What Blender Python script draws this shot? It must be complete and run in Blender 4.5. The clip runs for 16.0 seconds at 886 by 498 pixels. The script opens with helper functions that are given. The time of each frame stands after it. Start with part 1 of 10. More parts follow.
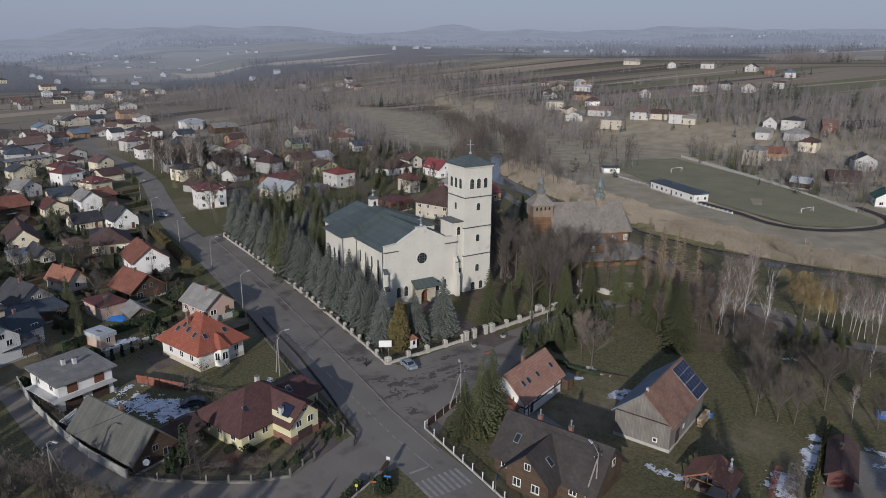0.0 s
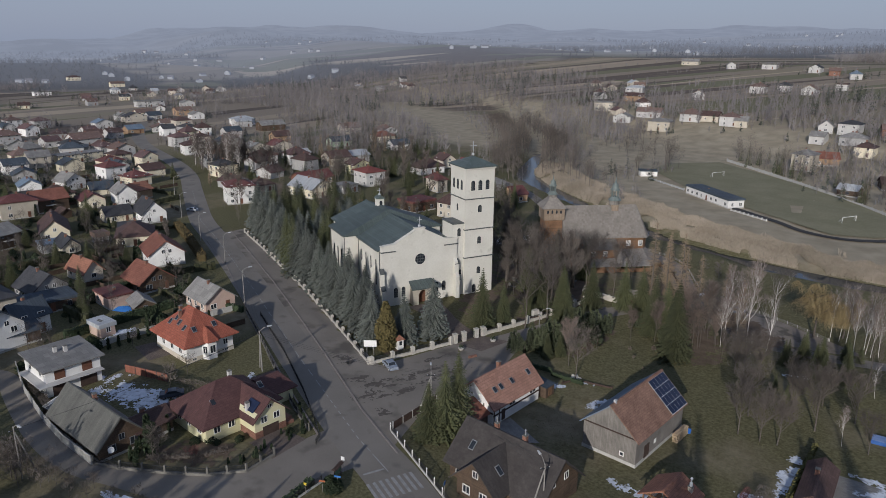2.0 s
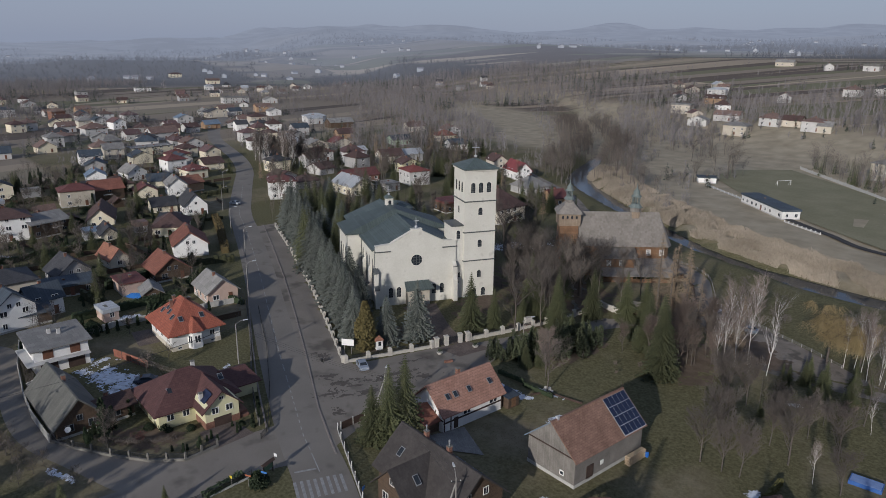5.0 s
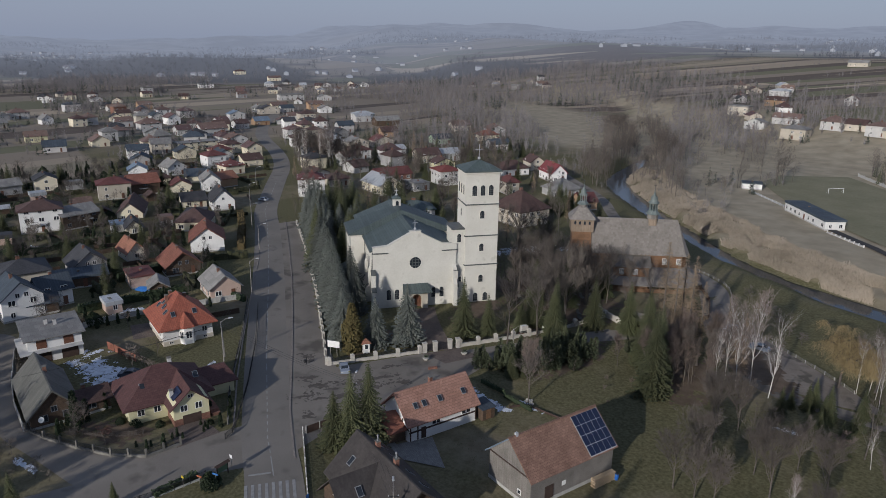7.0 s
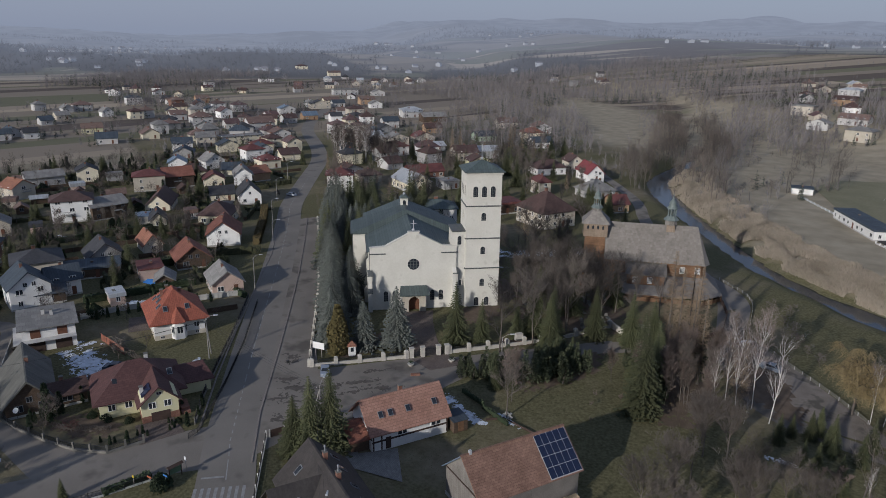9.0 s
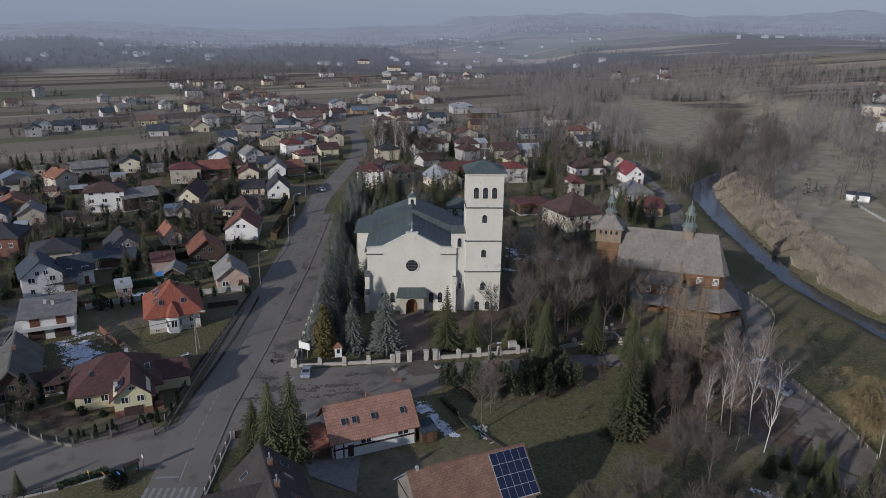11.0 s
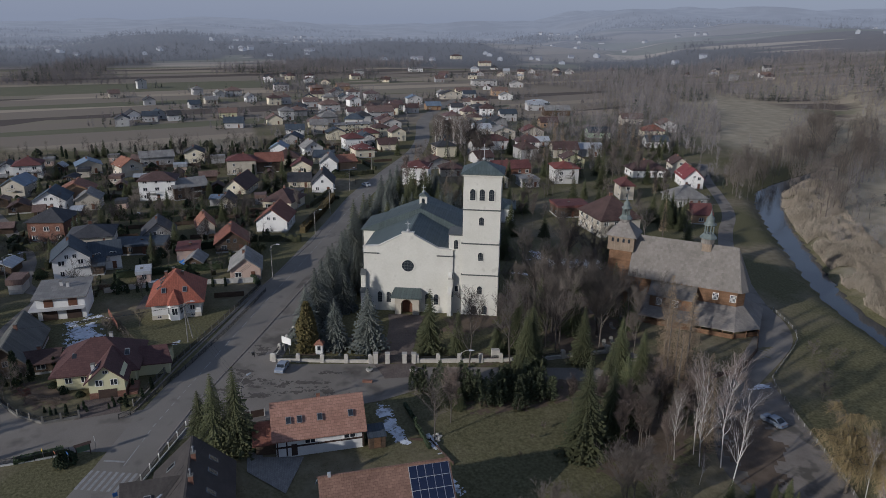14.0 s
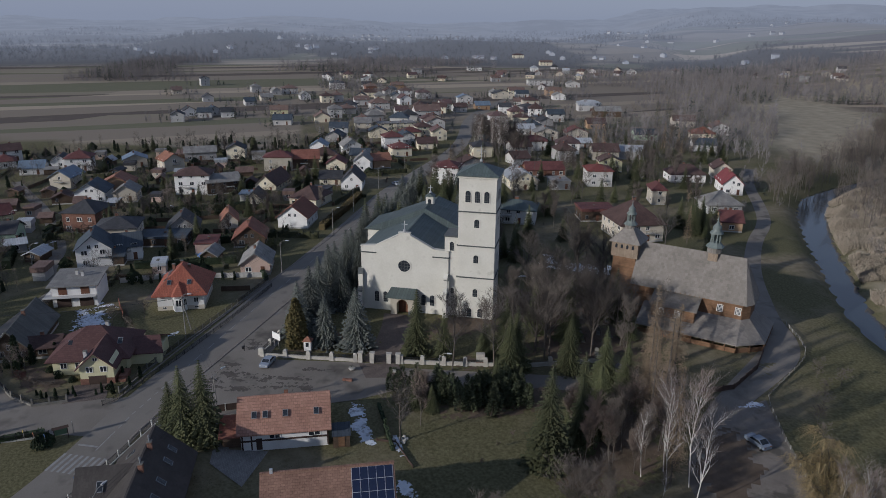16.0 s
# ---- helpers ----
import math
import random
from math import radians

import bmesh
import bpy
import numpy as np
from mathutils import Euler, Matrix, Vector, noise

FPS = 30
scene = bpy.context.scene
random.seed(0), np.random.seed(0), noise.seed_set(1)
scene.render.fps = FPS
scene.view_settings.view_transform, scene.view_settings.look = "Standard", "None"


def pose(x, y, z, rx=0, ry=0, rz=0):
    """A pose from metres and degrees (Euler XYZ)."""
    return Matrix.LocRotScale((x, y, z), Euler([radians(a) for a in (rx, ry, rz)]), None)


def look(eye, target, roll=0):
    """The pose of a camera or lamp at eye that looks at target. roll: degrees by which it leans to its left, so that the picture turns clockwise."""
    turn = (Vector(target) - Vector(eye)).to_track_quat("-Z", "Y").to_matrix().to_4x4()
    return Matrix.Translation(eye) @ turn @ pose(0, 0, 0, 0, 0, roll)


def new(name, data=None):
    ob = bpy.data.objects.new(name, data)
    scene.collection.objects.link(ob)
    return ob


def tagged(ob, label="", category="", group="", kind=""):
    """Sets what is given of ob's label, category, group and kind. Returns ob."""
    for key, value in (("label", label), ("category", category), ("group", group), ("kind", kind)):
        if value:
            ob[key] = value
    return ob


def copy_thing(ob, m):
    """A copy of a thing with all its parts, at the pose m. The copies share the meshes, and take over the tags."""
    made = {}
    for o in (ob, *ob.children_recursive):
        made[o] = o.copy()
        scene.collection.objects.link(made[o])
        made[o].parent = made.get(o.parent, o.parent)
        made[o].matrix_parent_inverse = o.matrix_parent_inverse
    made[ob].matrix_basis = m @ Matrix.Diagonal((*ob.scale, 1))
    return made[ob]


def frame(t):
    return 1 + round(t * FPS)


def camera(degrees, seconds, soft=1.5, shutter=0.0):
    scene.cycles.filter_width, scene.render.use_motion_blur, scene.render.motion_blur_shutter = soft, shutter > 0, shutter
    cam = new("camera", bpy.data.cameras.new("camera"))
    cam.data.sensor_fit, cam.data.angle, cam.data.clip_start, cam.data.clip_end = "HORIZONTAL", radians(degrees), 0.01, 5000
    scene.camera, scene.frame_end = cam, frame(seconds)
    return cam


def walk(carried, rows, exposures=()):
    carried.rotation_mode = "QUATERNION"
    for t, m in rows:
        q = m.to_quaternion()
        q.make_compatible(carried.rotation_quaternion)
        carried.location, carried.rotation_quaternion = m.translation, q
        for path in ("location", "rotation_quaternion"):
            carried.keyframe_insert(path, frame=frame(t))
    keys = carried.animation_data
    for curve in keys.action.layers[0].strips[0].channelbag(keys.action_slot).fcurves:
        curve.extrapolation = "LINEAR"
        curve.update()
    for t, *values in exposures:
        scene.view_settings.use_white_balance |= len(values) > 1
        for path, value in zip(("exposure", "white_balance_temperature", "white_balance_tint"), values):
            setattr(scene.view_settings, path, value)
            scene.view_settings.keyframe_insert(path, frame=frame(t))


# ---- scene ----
cam = camera(64.6, 16.0, 0.85)
METRES, EYE, TILT, LEAN, TURN = 122.0, 61.3, 0.0, 0.0, 37.2
ROWS = [
    (0.0, 0.0, 0.0, 0.0, 0.13, -16.28, -0.46),
    (0.5, 0.0305, 0.0023, 0.0006, 1.43, -16.3, -0.48),
    (1.0, 0.0611, 0.0054, 0.0013, 2.75, -16.33, -0.5),
    (1.5, 0.0918, 0.0092, 0.0021, 4.07, -16.35, -0.51),
    (2.0, 0.1222, 0.0136, 0.0029, 5.33, -16.38, -0.53),
    (2.5, 0.1526, 0.0187, 0.0035, 6.61, -16.4, -0.55),
    (3.0, 0.1829, 0.0245, 0.004, 7.89, -16.43, -0.56),
    (3.5, 0.2131, 0.0312, 0.0044, 9.17, -16.46, -0.58),
    (4.0, 0.2434, 0.0386, 0.0051, 10.5, -16.49, -0.58),
    (6.5, 0.3869, 0.1002, 0.0081, 17.17, -16.63, -0.7),
    (7.0, 0.4132, 0.1182, 0.009, 18.54, -16.71, -0.72),
    (7.5, 0.4388, 0.1377, 0.0099, 19.9, -16.78, -0.74),
    (8.0, 0.4637, 0.1577, 0.0103, 21.26, -16.88, -0.75),
    (8.5, 0.4883, 0.1783, 0.0106, 22.61, -17.0, -0.75),
    (9.0, 0.5122, 0.1993, 0.0109, 23.96, -17.12, -0.77),
    (11.5, 0.6261, 0.3091, 0.0147, 30.9, -17.7, -0.76),
    (12.0, 0.6488, 0.3304, 0.0158, 32.29, -17.81, -0.74),
    (12.5, 0.6716, 0.351, 0.0167, 33.69, -17.87, -0.73),
    (13.0, 0.6948, 0.3713, 0.0175, 35.09, -17.95, -0.72),
    (13.5, 0.7182, 0.3912, 0.0184, 36.51, -18.0, -0.71),
    (14.0, 0.7422, 0.4108, 0.0192, 37.88, -18.06, -0.66),
    (14.5, 0.7652, 0.4315, 0.0207, 39.27, -18.1, -0.66),
    (15.0, 0.788, 0.4525, 0.0218, 40.66, -18.13, -0.63),
    (15.5, 0.8101, 0.4744, 0.0226, 42.06, -18.16, -0.62),
    (16.0, 0.8314, 0.4969, 0.0231, 43.46, -18.22, -0.61),
]
walk(cam, [(t, pose(0, 0, EYE, TILT, LEAN, TURN) @ pose(METRES * x, METRES * y, METRES * z, 90 + pitch, roll, yaw)) for t, x, y, z, yaw, pitch, roll in ROWS], [(0.0, 0.29, 6000, 10), (8.0, 0.23, 5950, 10), (16.0, 0.14, 5860, 10)])

# world, sun
SUN_EL, SUN_DIR = 18.0, Vector((0.38, -0.925, 0)).normalized()
world = bpy.data.worlds.new("world")
scene.world = world
world.use_nodes = True
wn = world.node_tree
sky = wn.nodes.new("ShaderNodeTexSky")
sky.sky_type, sky.sun_disc = "NISHITA", False
sky.sun_elevation = radians(SUN_EL)
sky.sun_rotation = math.atan2(SUN_DIR.x, SUN_DIR.y)
sky.altitude, sky.air_density, sky.dust_density, sky.ozone_density = 300, 1.3, 1.2, 4.0
hazy = wn.nodes.new("ShaderNodeMix")
hazy.data_type = "RGBA"
hazy.inputs["Factor"].default_value = 0.92
# haze lies thick at the horizon and thins out overhead
wtc, wsep, wgr = wn.nodes.new("ShaderNodeTexCoord"), wn.nodes.new("ShaderNodeSeparateXYZ"), wn.nodes.new("ShaderNodeValToRGB")
wn.links.new(wtc.outputs["Generated"], wsep.inputs[0])
wn.links.new(wsep.outputs[2], wgr.inputs["Fac"])
wgr.color_ramp.elements[0].position, wgr.color_ramp.elements[0].color = 0.0, (0.520, 0.572, 0.728, 1)
wgr.color_ramp.elements.new(0.07).color = (0.560, 0.612, 0.775, 1)
wgr.color_ramp.elements[2].position, wgr.color_ramp.elements[2].color = 0.75, (0.300, 0.375, 0.560, 1)
wmul = wn.nodes.new("ShaderNodeVectorMath")
wmul.operation = "SCALE"
wmul.inputs["Scale"].default_value = 3.05
wn.links.new(wgr.outputs[0], wmul.inputs[0])
wn.links.new(wmul.outputs[0], hazy.inputs["B"])
wn.links.new(sky.outputs[0], hazy.inputs["A"])
wn.links.new(hazy.outputs["Result"], wn.nodes["Background"].inputs[0])
wn.nodes["Background"].inputs[1].default_value = 0.142
sun = new("sun", bpy.data.lights.new("sun", "SUN"))
sun.data.energy, sun.data.angle, sun.data.color = 2.95, radians(0.8), (1.0, 0.91, 0.80)
to_sun = SUN_DIR * math.cos(radians(SUN_EL)) + Vector((0, 0, math.sin(radians(SUN_EL))))
sun.matrix_world = look(to_sun * 300, (0, 0, 0))

# ---- building helpers ----
EX, EY, EZ = Vector((1, 0, 0)), Vector((0, 1, 0)), Vector((0, 0, 1))


class Geo:
    """Collects vertices and faces for one mesh."""

    def __init__(self):
        self.v, self.f = [], []

    def add(self, vs, fs):
        n = len(self.v)
        self.v.extend([tuple(p) for p in vs])
        self.f.extend([tuple(n + i for i in q) for q in fs])
        return self

    def box(self, x0, x1, y0, y1, z0, z1):
        return self.add([(x0, y0, z0), (x1, y0, z0), (x1, y1, z0), (x0, y1, z0), (x0, y0, z1), (x1, y0, z1), (x1, y1, z1), (x0, y1, z1)],
                        [(3, 2, 1, 0), (4, 5, 6, 7), (0, 1, 5, 4), (1, 2, 6, 5), (2, 3, 7, 6), (3, 0, 4, 7)])

    def prism(self, poly, axis, a, b):
        """A polygon in the plane across axis ('x': (y, z), 'y': (x, z), 'z': (x, y)), drawn out from a to b."""
        put = {"x": lambda p, s: (s, p[0], p[1]), "y": lambda p, s: (p[0], s, p[1]), "z": lambda p, s: (p[0], p[1], s)}[axis]
        n = len(poly)
        self.add([put(p, a) for p in poly] + [put(p, b) for p in poly],
                 [tuple(range(n - 1, -1, -1)), tuple(range(n, 2 * n))] + [(i, (i + 1) % n, n + (i + 1) % n, n + i) for i in range(n)])
        return self

    def slab(self, quad, thick):
        """A flat plate: four corners of its top, and a thickness downwards."""
        q = [Vector(p) for p in quad]
        k = len(q)
        lo = [p - EZ * thick for p in q]
        return self.add(q + lo, [tuple(range(k)), tuple(range(2 * k - 1, k - 1, -1))] + [(i, k + i, k + (i + 1) % k, (i + 1) % k) for i in range(k)])

    def tube(self, pts, radii, sides=6, cap=True):
        pts = [Vector(p) for p in pts]
        vs, fs = [], []
        for i, p in enumerate(pts):
            d = (pts[min(i + 1, len(pts) - 1)] - pts[max(i - 1, 0)]).normalized()
            a = d.orthogonal().normalized()
            b = d.cross(a)
            for k in range(sides):
                t = 2 * math.pi * k / sides
                vs.append(p + (a * math.cos(t) + b * math.sin(t)) * radii[i])
        for i in range(len(pts) - 1):
            for k in range(sides):
                k2 = (k + 1) % sides
                fs.append((i * sides + k, i * sides + k2, (i + 1) * sides + k2, (i + 1) * sides + k))
        if cap:
            fs.append(tuple(range((len(pts) - 1) * sides, len(pts) * sides)))
        return self.add(vs, fs)

    def lathe(self, prof, sides=12, cx=0.0, cy=0.0):
        """A turned shape: (radius, z) from bottom to top."""
        vs, fs = [], []
        for r, z in prof:
            for k in range(sides):
                t = 2 * math.pi * (k + 0.5) / sides
                vs.append((cx + r * math.cos(t), cy + r * math.sin(t), z))
        for i in range(len(prof) - 1):
            for k in range(sides):
                k2 = (k + 1) % sides
                fs.append((i * sides + k, i * sides + k2, (i + 1) * sides + k2, (i + 1) * sides + k))
        fs.append(tuple(range((len(prof) - 1) * sides, len(prof) * sides)))
        return self.add(vs, fs)

    def mesh(self, name, mats, smooth=False, normals=True):
        me = bpy.data.meshes.new(name)
        me.from_pydata(self.v, [], self.f)
        if normals:
            bm = bmesh.new()
            bm.from_mesh(me)
            bmesh.ops.recalc_face_normals(bm, faces=bm.faces)
            bm.to_mesh(me)
            bm.free()
        for m in mats if isinstance(mats, (list, tuple)) else [mats]:
            me.materials.append(m)
        if smooth:
            me.polygons.foreach_set("use_smooth", [True] * len(me.polygons))
        me.update()
        return me


def part(name, geo, material, parent, label="", m=None, smooth=False):
    """One mesh object under a thing or part; geo may also be a finished mesh."""
    me = geo if isinstance(geo, bpy.types.Mesh) else geo.mesh(name, material, smooth)
    ob = new(name, me)
    if parent:
        ob.parent = parent
    if m is not None:
        ob.matrix_basis = m
    if label:
        ob["label"] = label
    return ob


def thing(name, m, label, category, group="", kind=""):
    ob = new(name)
    ob.empty_display_size = 0.5
    ob.matrix_basis = m
    return tagged(ob, label, category, group, kind)


# ---- materials ----
def mat(name, a, b, scale=1.0, rough=0.85, metal=0.0, bump=0.0, fine=12.0, rnd=0.0, pattern=None, psize=(1, 1), pdark=0.6, patch=None):
    """Two colours mixed by noise at two scales; pattern: 'tiles', 'seams', 'planks', 'bricks' in the object's own x and y or z."""
    m = bpy.data.materials.new(name)
    m.use_nodes = True
    nt = m.node_tree
    N, K = nt.nodes.new, nt.links.new
    bsdf = nt.nodes["Principled BSDF"]
    bsdf.inputs["Roughness"].default_value, bsdf.inputs["Metallic"].default_value = rough, metal
    bsdf.inputs["Specular IOR Level"].default_value = 0.3
    tc = N("ShaderNodeTexCoord")
    big, small = N("ShaderNodeTexNoise"), N("ShaderNodeTexNoise")
    big.inputs["Scale"].default_value, big.inputs["Detail"].default_value = scale, 5
    small.inputs["Scale"].default_value, small.inputs["Detail"].default_value = scale * fine, 4
    for t in (big, small):
        K(tc.outputs["Object"], t.inputs["Vector"])
    ad = N("ShaderNodeMath")
    ad.operation = "MULTIPLY_ADD"
    K(small.outputs["Fac"], ad.inputs[0])
    ad.inputs[1].default_value = 0.6
    K(big.outputs["Fac"], ad.inputs[2])
    ramp = N("ShaderNodeMapRange")
    ramp.inputs["From Min"].default_value, ramp.inputs["From Max"].default_value = 0.55, 1.05
    K(ad.outputs[0], ramp.inputs["Value"])
    mix = N("ShaderNodeMix")
    mix.data_type = "RGBA"
    mix.inputs["A"].default_value, mix.inputs["B"].default_value = (*a, 1), (*b, 1)
    K(ramp.outputs[0], mix.inputs["Factor"])
    col = mix.outputs["Result"]
    height = ad.outputs[0]
    if pattern:
        br = N("ShaderNodeTexBrick")
        br.offset = {"tiles": 0.5, "bricks": 0.5}.get(pattern, 0.0)
        br.inputs["Scale"].default_value = 1.0
        br.inputs["Brick Width"].default_value, br.inputs["Row Height"].default_value = psize
        br.inputs["Mortar Size"].default_value = 0.02 if pattern != "seams" else 0.03
        br.inputs["Color1"].default_value, br.inputs["Color2"].default_value = (1, 1, 1, 1), (0.78, 0.78, 0.78, 1)
        br.inputs["Mortar"].default_value = (pdark, pdark, pdark, 1)
        if pattern in ("bricks", "planks"):
            sep, com, sm = N("ShaderNodeSeparateXYZ"), N("ShaderNodeCombineXYZ"), N("ShaderNodeMath")
            K(tc.outputs["Object"], sep.inputs[0])
            K(sep.outputs[0], sm.inputs[0])
            K(sep.outputs[1], sm.inputs[1])
            K(sm.outputs[0], com.inputs[0])
            K(sep.outputs[2], com.inputs[1])
            K(com.outputs[0], br.inputs["Vector"])
        else:
            K(tc.outputs["Object"], br.inputs["Vector"])
        mu = N("ShaderNodeMix")
        mu.data_type, mu.blend_type = "RGBA", "MULTIPLY"
        mu.inputs["Factor"].default_value = 1.0
        K(col, mu.inputs["A"])
        K(br.outputs["Color"], mu.inputs["B"])
        col = mu.outputs["Result"]
        height = br.outputs["Fac"]
        bump = -abs(bump)
    if patch:
        pn = N("ShaderNodeTexNoise")
        pn.inputs["Scale"].default_value, pn.inputs["Detail"].default_value = patch[1], 3
        K(tc.outputs["Object"], pn.inputs["Vector"])
        pr = N("ShaderNodeMapRange")
        pr.inputs["From Min"].default_value, pr.inputs["From Max"].default_value = patch[2], patch[2] + 0.12
        K(pn.outputs["Fac"], pr.inputs["Value"])
        pm = N("ShaderNodeMix")
        pm.data_type = "RGBA"
        K(pr.outputs[0], pm.inputs["Factor"])
        K(col, pm.inputs["A"])
        pm.inputs["B"].default_value = (*patch[0], 1)
        col = pm.outputs["Result"]
    if rnd:
        oi, hs, mr = N("ShaderNodeObjectInfo"), N("ShaderNodeHueSaturation"), N("ShaderNodeMapRange")
        mr.inputs["To Min"].default_value, mr.inputs["To Max"].default_value = 1 - rnd, 1 + rnd
        K(oi.outputs["Random"], mr.inputs["Value"])
        K(mr.outputs[0], hs.inputs["Value"])
        K(col, hs.inputs["Color"])
        col = hs.outputs[0]
    K(col, bsdf.inputs["Base Color"])
    if bump:
        bp = N("ShaderNodeBump")
        bp.inputs["Strength"].default_value, bp.inputs["Distance"].default_value = abs(bump), 0.05
        bp.invert = bump < 0
        K(height, bp.inputs["Height"])
        K(bp.outputs[0], bsdf.inputs["Normal"])
    return m


WALL = {
    "white": mat("white_render", (0.63, 0.62, 0.60), (0.75, 0.74, 0.715), 0.4, rnd=0.14),
    "cream": mat("cream_render", (0.60, 0.54, 0.40), (0.70, 0.64, 0.50), 0.4, rnd=0.08),
    "beige": mat("beige_render", (0.42, 0.38, 0.31), (0.52, 0.47, 0.39), 0.4, rnd=0.15),
    "grey": mat("grey_render", (0.26, 0.26, 0.26), (0.36, 0.35, 0.34), 0.4, rnd=0.15),
    # also stands for white walls in the distance, dulled by painted haze
    "lightgrey": mat("pale_grey_and_hazed_white", (0.42, 0.41, 0.40), (0.52, 0.51, 0.49), 0.4),
    "yellow": mat("yellow_render", (0.55, 0.52, 0.32), (0.62, 0.59, 0.39), 0.4),
    "pink": mat("pinkish_render", (0.46, 0.34, 0.28), (0.56, 0.42, 0.35), 0.4),
    "orange": mat("ochre_render", (0.29, 0.19, 0.115), (0.38, 0.26, 0.165), 0.4, rnd=0.15),
    "green": mat("pale_green_render", (0.36, 0.46, 0.33), (0.44, 0.54, 0.40), 0.4),
    "brick": mat("red_brick", (0.21, 0.105, 0.075), (0.31, 0.165, 0.12), 1.0, pattern="bricks", psize=(0.5, 0.16), bump=0.4),
    "wood": mat("brown_boards", (0.075, 0.052, 0.036), (0.13, 0.090, 0.063), 0.6, pattern="planks", psize=(40.0, 0.2), bump=0.4, rnd=0.1),
}


def roofmat(name, a, b, kind="tiles", rough=0.75, rnd=0.12, pdark=0.55):
    size = {"tiles": (0.6, 0.36), "seams": (0.6, 40.0), "sheets": (1.1, 1.6)}[kind]
    return mat(name, a, b, 0.35, rough, bump=0.5, pattern="seams" if kind == "seams" else "tiles", psize=size, pdark=pdark, rnd=rnd)


ROOF = {
    "maroon": roofmat("maroon_metal_tiles", (0.125, 0.046, 0.043), (0.18, 0.075, 0.067)),
    "red": roofmat("red_metal_tiles", (0.20, 0.060, 0.050), (0.27, 0.085, 0.070)),
    "crimson": roofmat("crimson_metal_sheets", (0.19, 0.045, 0.048), (0.25, 0.07, 0.072), "seams"),
    "brown": roofmat("brown_metal_tiles", (0.075, 0.045, 0.04), (0.12, 0.075, 0.065)),
    "redbrown": roofmat("weathered_red_tiles", (0.19, 0.075, 0.05), (0.28, 0.12, 0.085)),
    "terracotta": roofmat("terracotta_tiles", (0.27, 0.125, 0.08), (0.36, 0.17, 0.115)),
    "darkgrey": roofmat("charcoal_tiles", (0.045, 0.045, 0.05), (0.08, 0.08, 0.085)),
    "slate": roofmat("blue_black_metal", (0.05, 0.064, 0.083), (0.08, 0.098, 0.118), "seams"),
    "bluegrey": roofmat("blue_grey_metal", (0.14, 0.19, 0.25), (0.20, 0.25, 0.31), "seams", 0.5),
    "grey": roofmat("grey_fibre_cement", (0.20, 0.19, 0.18), (0.29, 0.28, 0.26), "sheets"),
    "lightgrey": roofmat("galvanised_sheet", (0.38, 0.40, 0.42), (0.48, 0.49, 0.50), "seams", 0.45),
    "darkgreen": roofmat("dark_green_metal", (0.03, 0.08, 0.06), (0.05, 0.12, 0.09), "seams"),
    "patina": roofmat("grey_green_sheet_metal", (0.072, 0.093, 0.090), (0.106, 0.130, 0.125), "seams", 0.55),
    "fibre": roofmat("mossy_fibre_cement", (0.105, 0.105, 0.095), (0.175, 0.172, 0.155), "seams", pdark=0.8),
    "shingle": roofmat("grey_wood_shingles", (0.185, 0.166, 0.145), (0.250, 0.226, 0.202), "tiles", pdark=0.86),
}
# greyer copies of the roof colours, haze put in for far houses
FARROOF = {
    "maroon": roofmat("hazed_maroon_roof", (0.125, 0.075, 0.072), (0.165, 0.105, 0.10)),
    "red": roofmat("hazed_red_roof", (0.165, 0.095, 0.085), (0.21, 0.125, 0.11)),
    "redbrown": roofmat("hazed_brown_red_roof", (0.16, 0.105, 0.088), (0.21, 0.145, 0.122)),
    "terracotta": roofmat("hazed_terracotta_roof", (0.19, 0.125, 0.10), (0.25, 0.17, 0.135)),
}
M_CHURCH = mat("cream_church_render", (0.53, 0.51, 0.45), (0.615, 0.595, 0.535), 0.25, patch=((0.475, 0.455, 0.40), 0.5, 0.62))
M_BAND = mat("dark_lead_flashing", (0.07, 0.075, 0.075), (0.11, 0.115, 0.11), 1.0, 0.5)
M_STONE = mat("light_grey_stone", (0.36, 0.34, 0.30), (0.50, 0.47, 0.42), 1.5, bump=0.6)
M_CONC = mat("weathered_concrete", (0.34, 0.33, 0.31), (0.46, 0.45, 0.42), 0.8)
M_ASPH = mat("worn_asphalt", (0.158, 0.140, 0.120), (0.226, 0.202, 0.173), 0.12, 0.9, fine=60, bump=0.15, patch=((0.105, 0.093, 0.080), 0.14, 0.545))
M_ROAD = mat("grey_road_asphalt", (0.158, 0.143, 0.124), (0.214, 0.194, 0.169), 0.1, 0.85, fine=80, bump=0.1, patch=((0.130, 0.117, 0.102), 0.22, 0.60))
M_DIRT = mat("damp_dirt_on_asphalt", (0.066, 0.057, 0.048), (0.118, 0.104, 0.090), 0.7, 0.9, fine=8)
M_PAVE = mat("concrete_paving", (0.22, 0.19, 0.17), (0.30, 0.26, 0.23), 0.5, pattern="tiles", psize=(0.4, 0.4), bump=0.3)
M_REDPAVE = mat("reddish_paving", (0.125, 0.098, 0.085), (0.18, 0.145, 0.125), 0.5, pattern="tiles", psize=(0.3, 0.2), bump=0.3)
# worn paint, toned down further for tree shade over the crossing
M_PAINT = mat("worn_shade_dimmed_paint", (0.20, 0.195, 0.19), (0.34, 0.335, 0.32), 1.2)
M_GLASS = mat("window_glass", (0.02, 0.025, 0.03), (0.035, 0.04, 0.05), 0.5, 0.12)
M_FRAME = mat("white_window_frame", (0.70, 0.69, 0.66), (0.78, 0.77, 0.74), 2.0, 0.5)
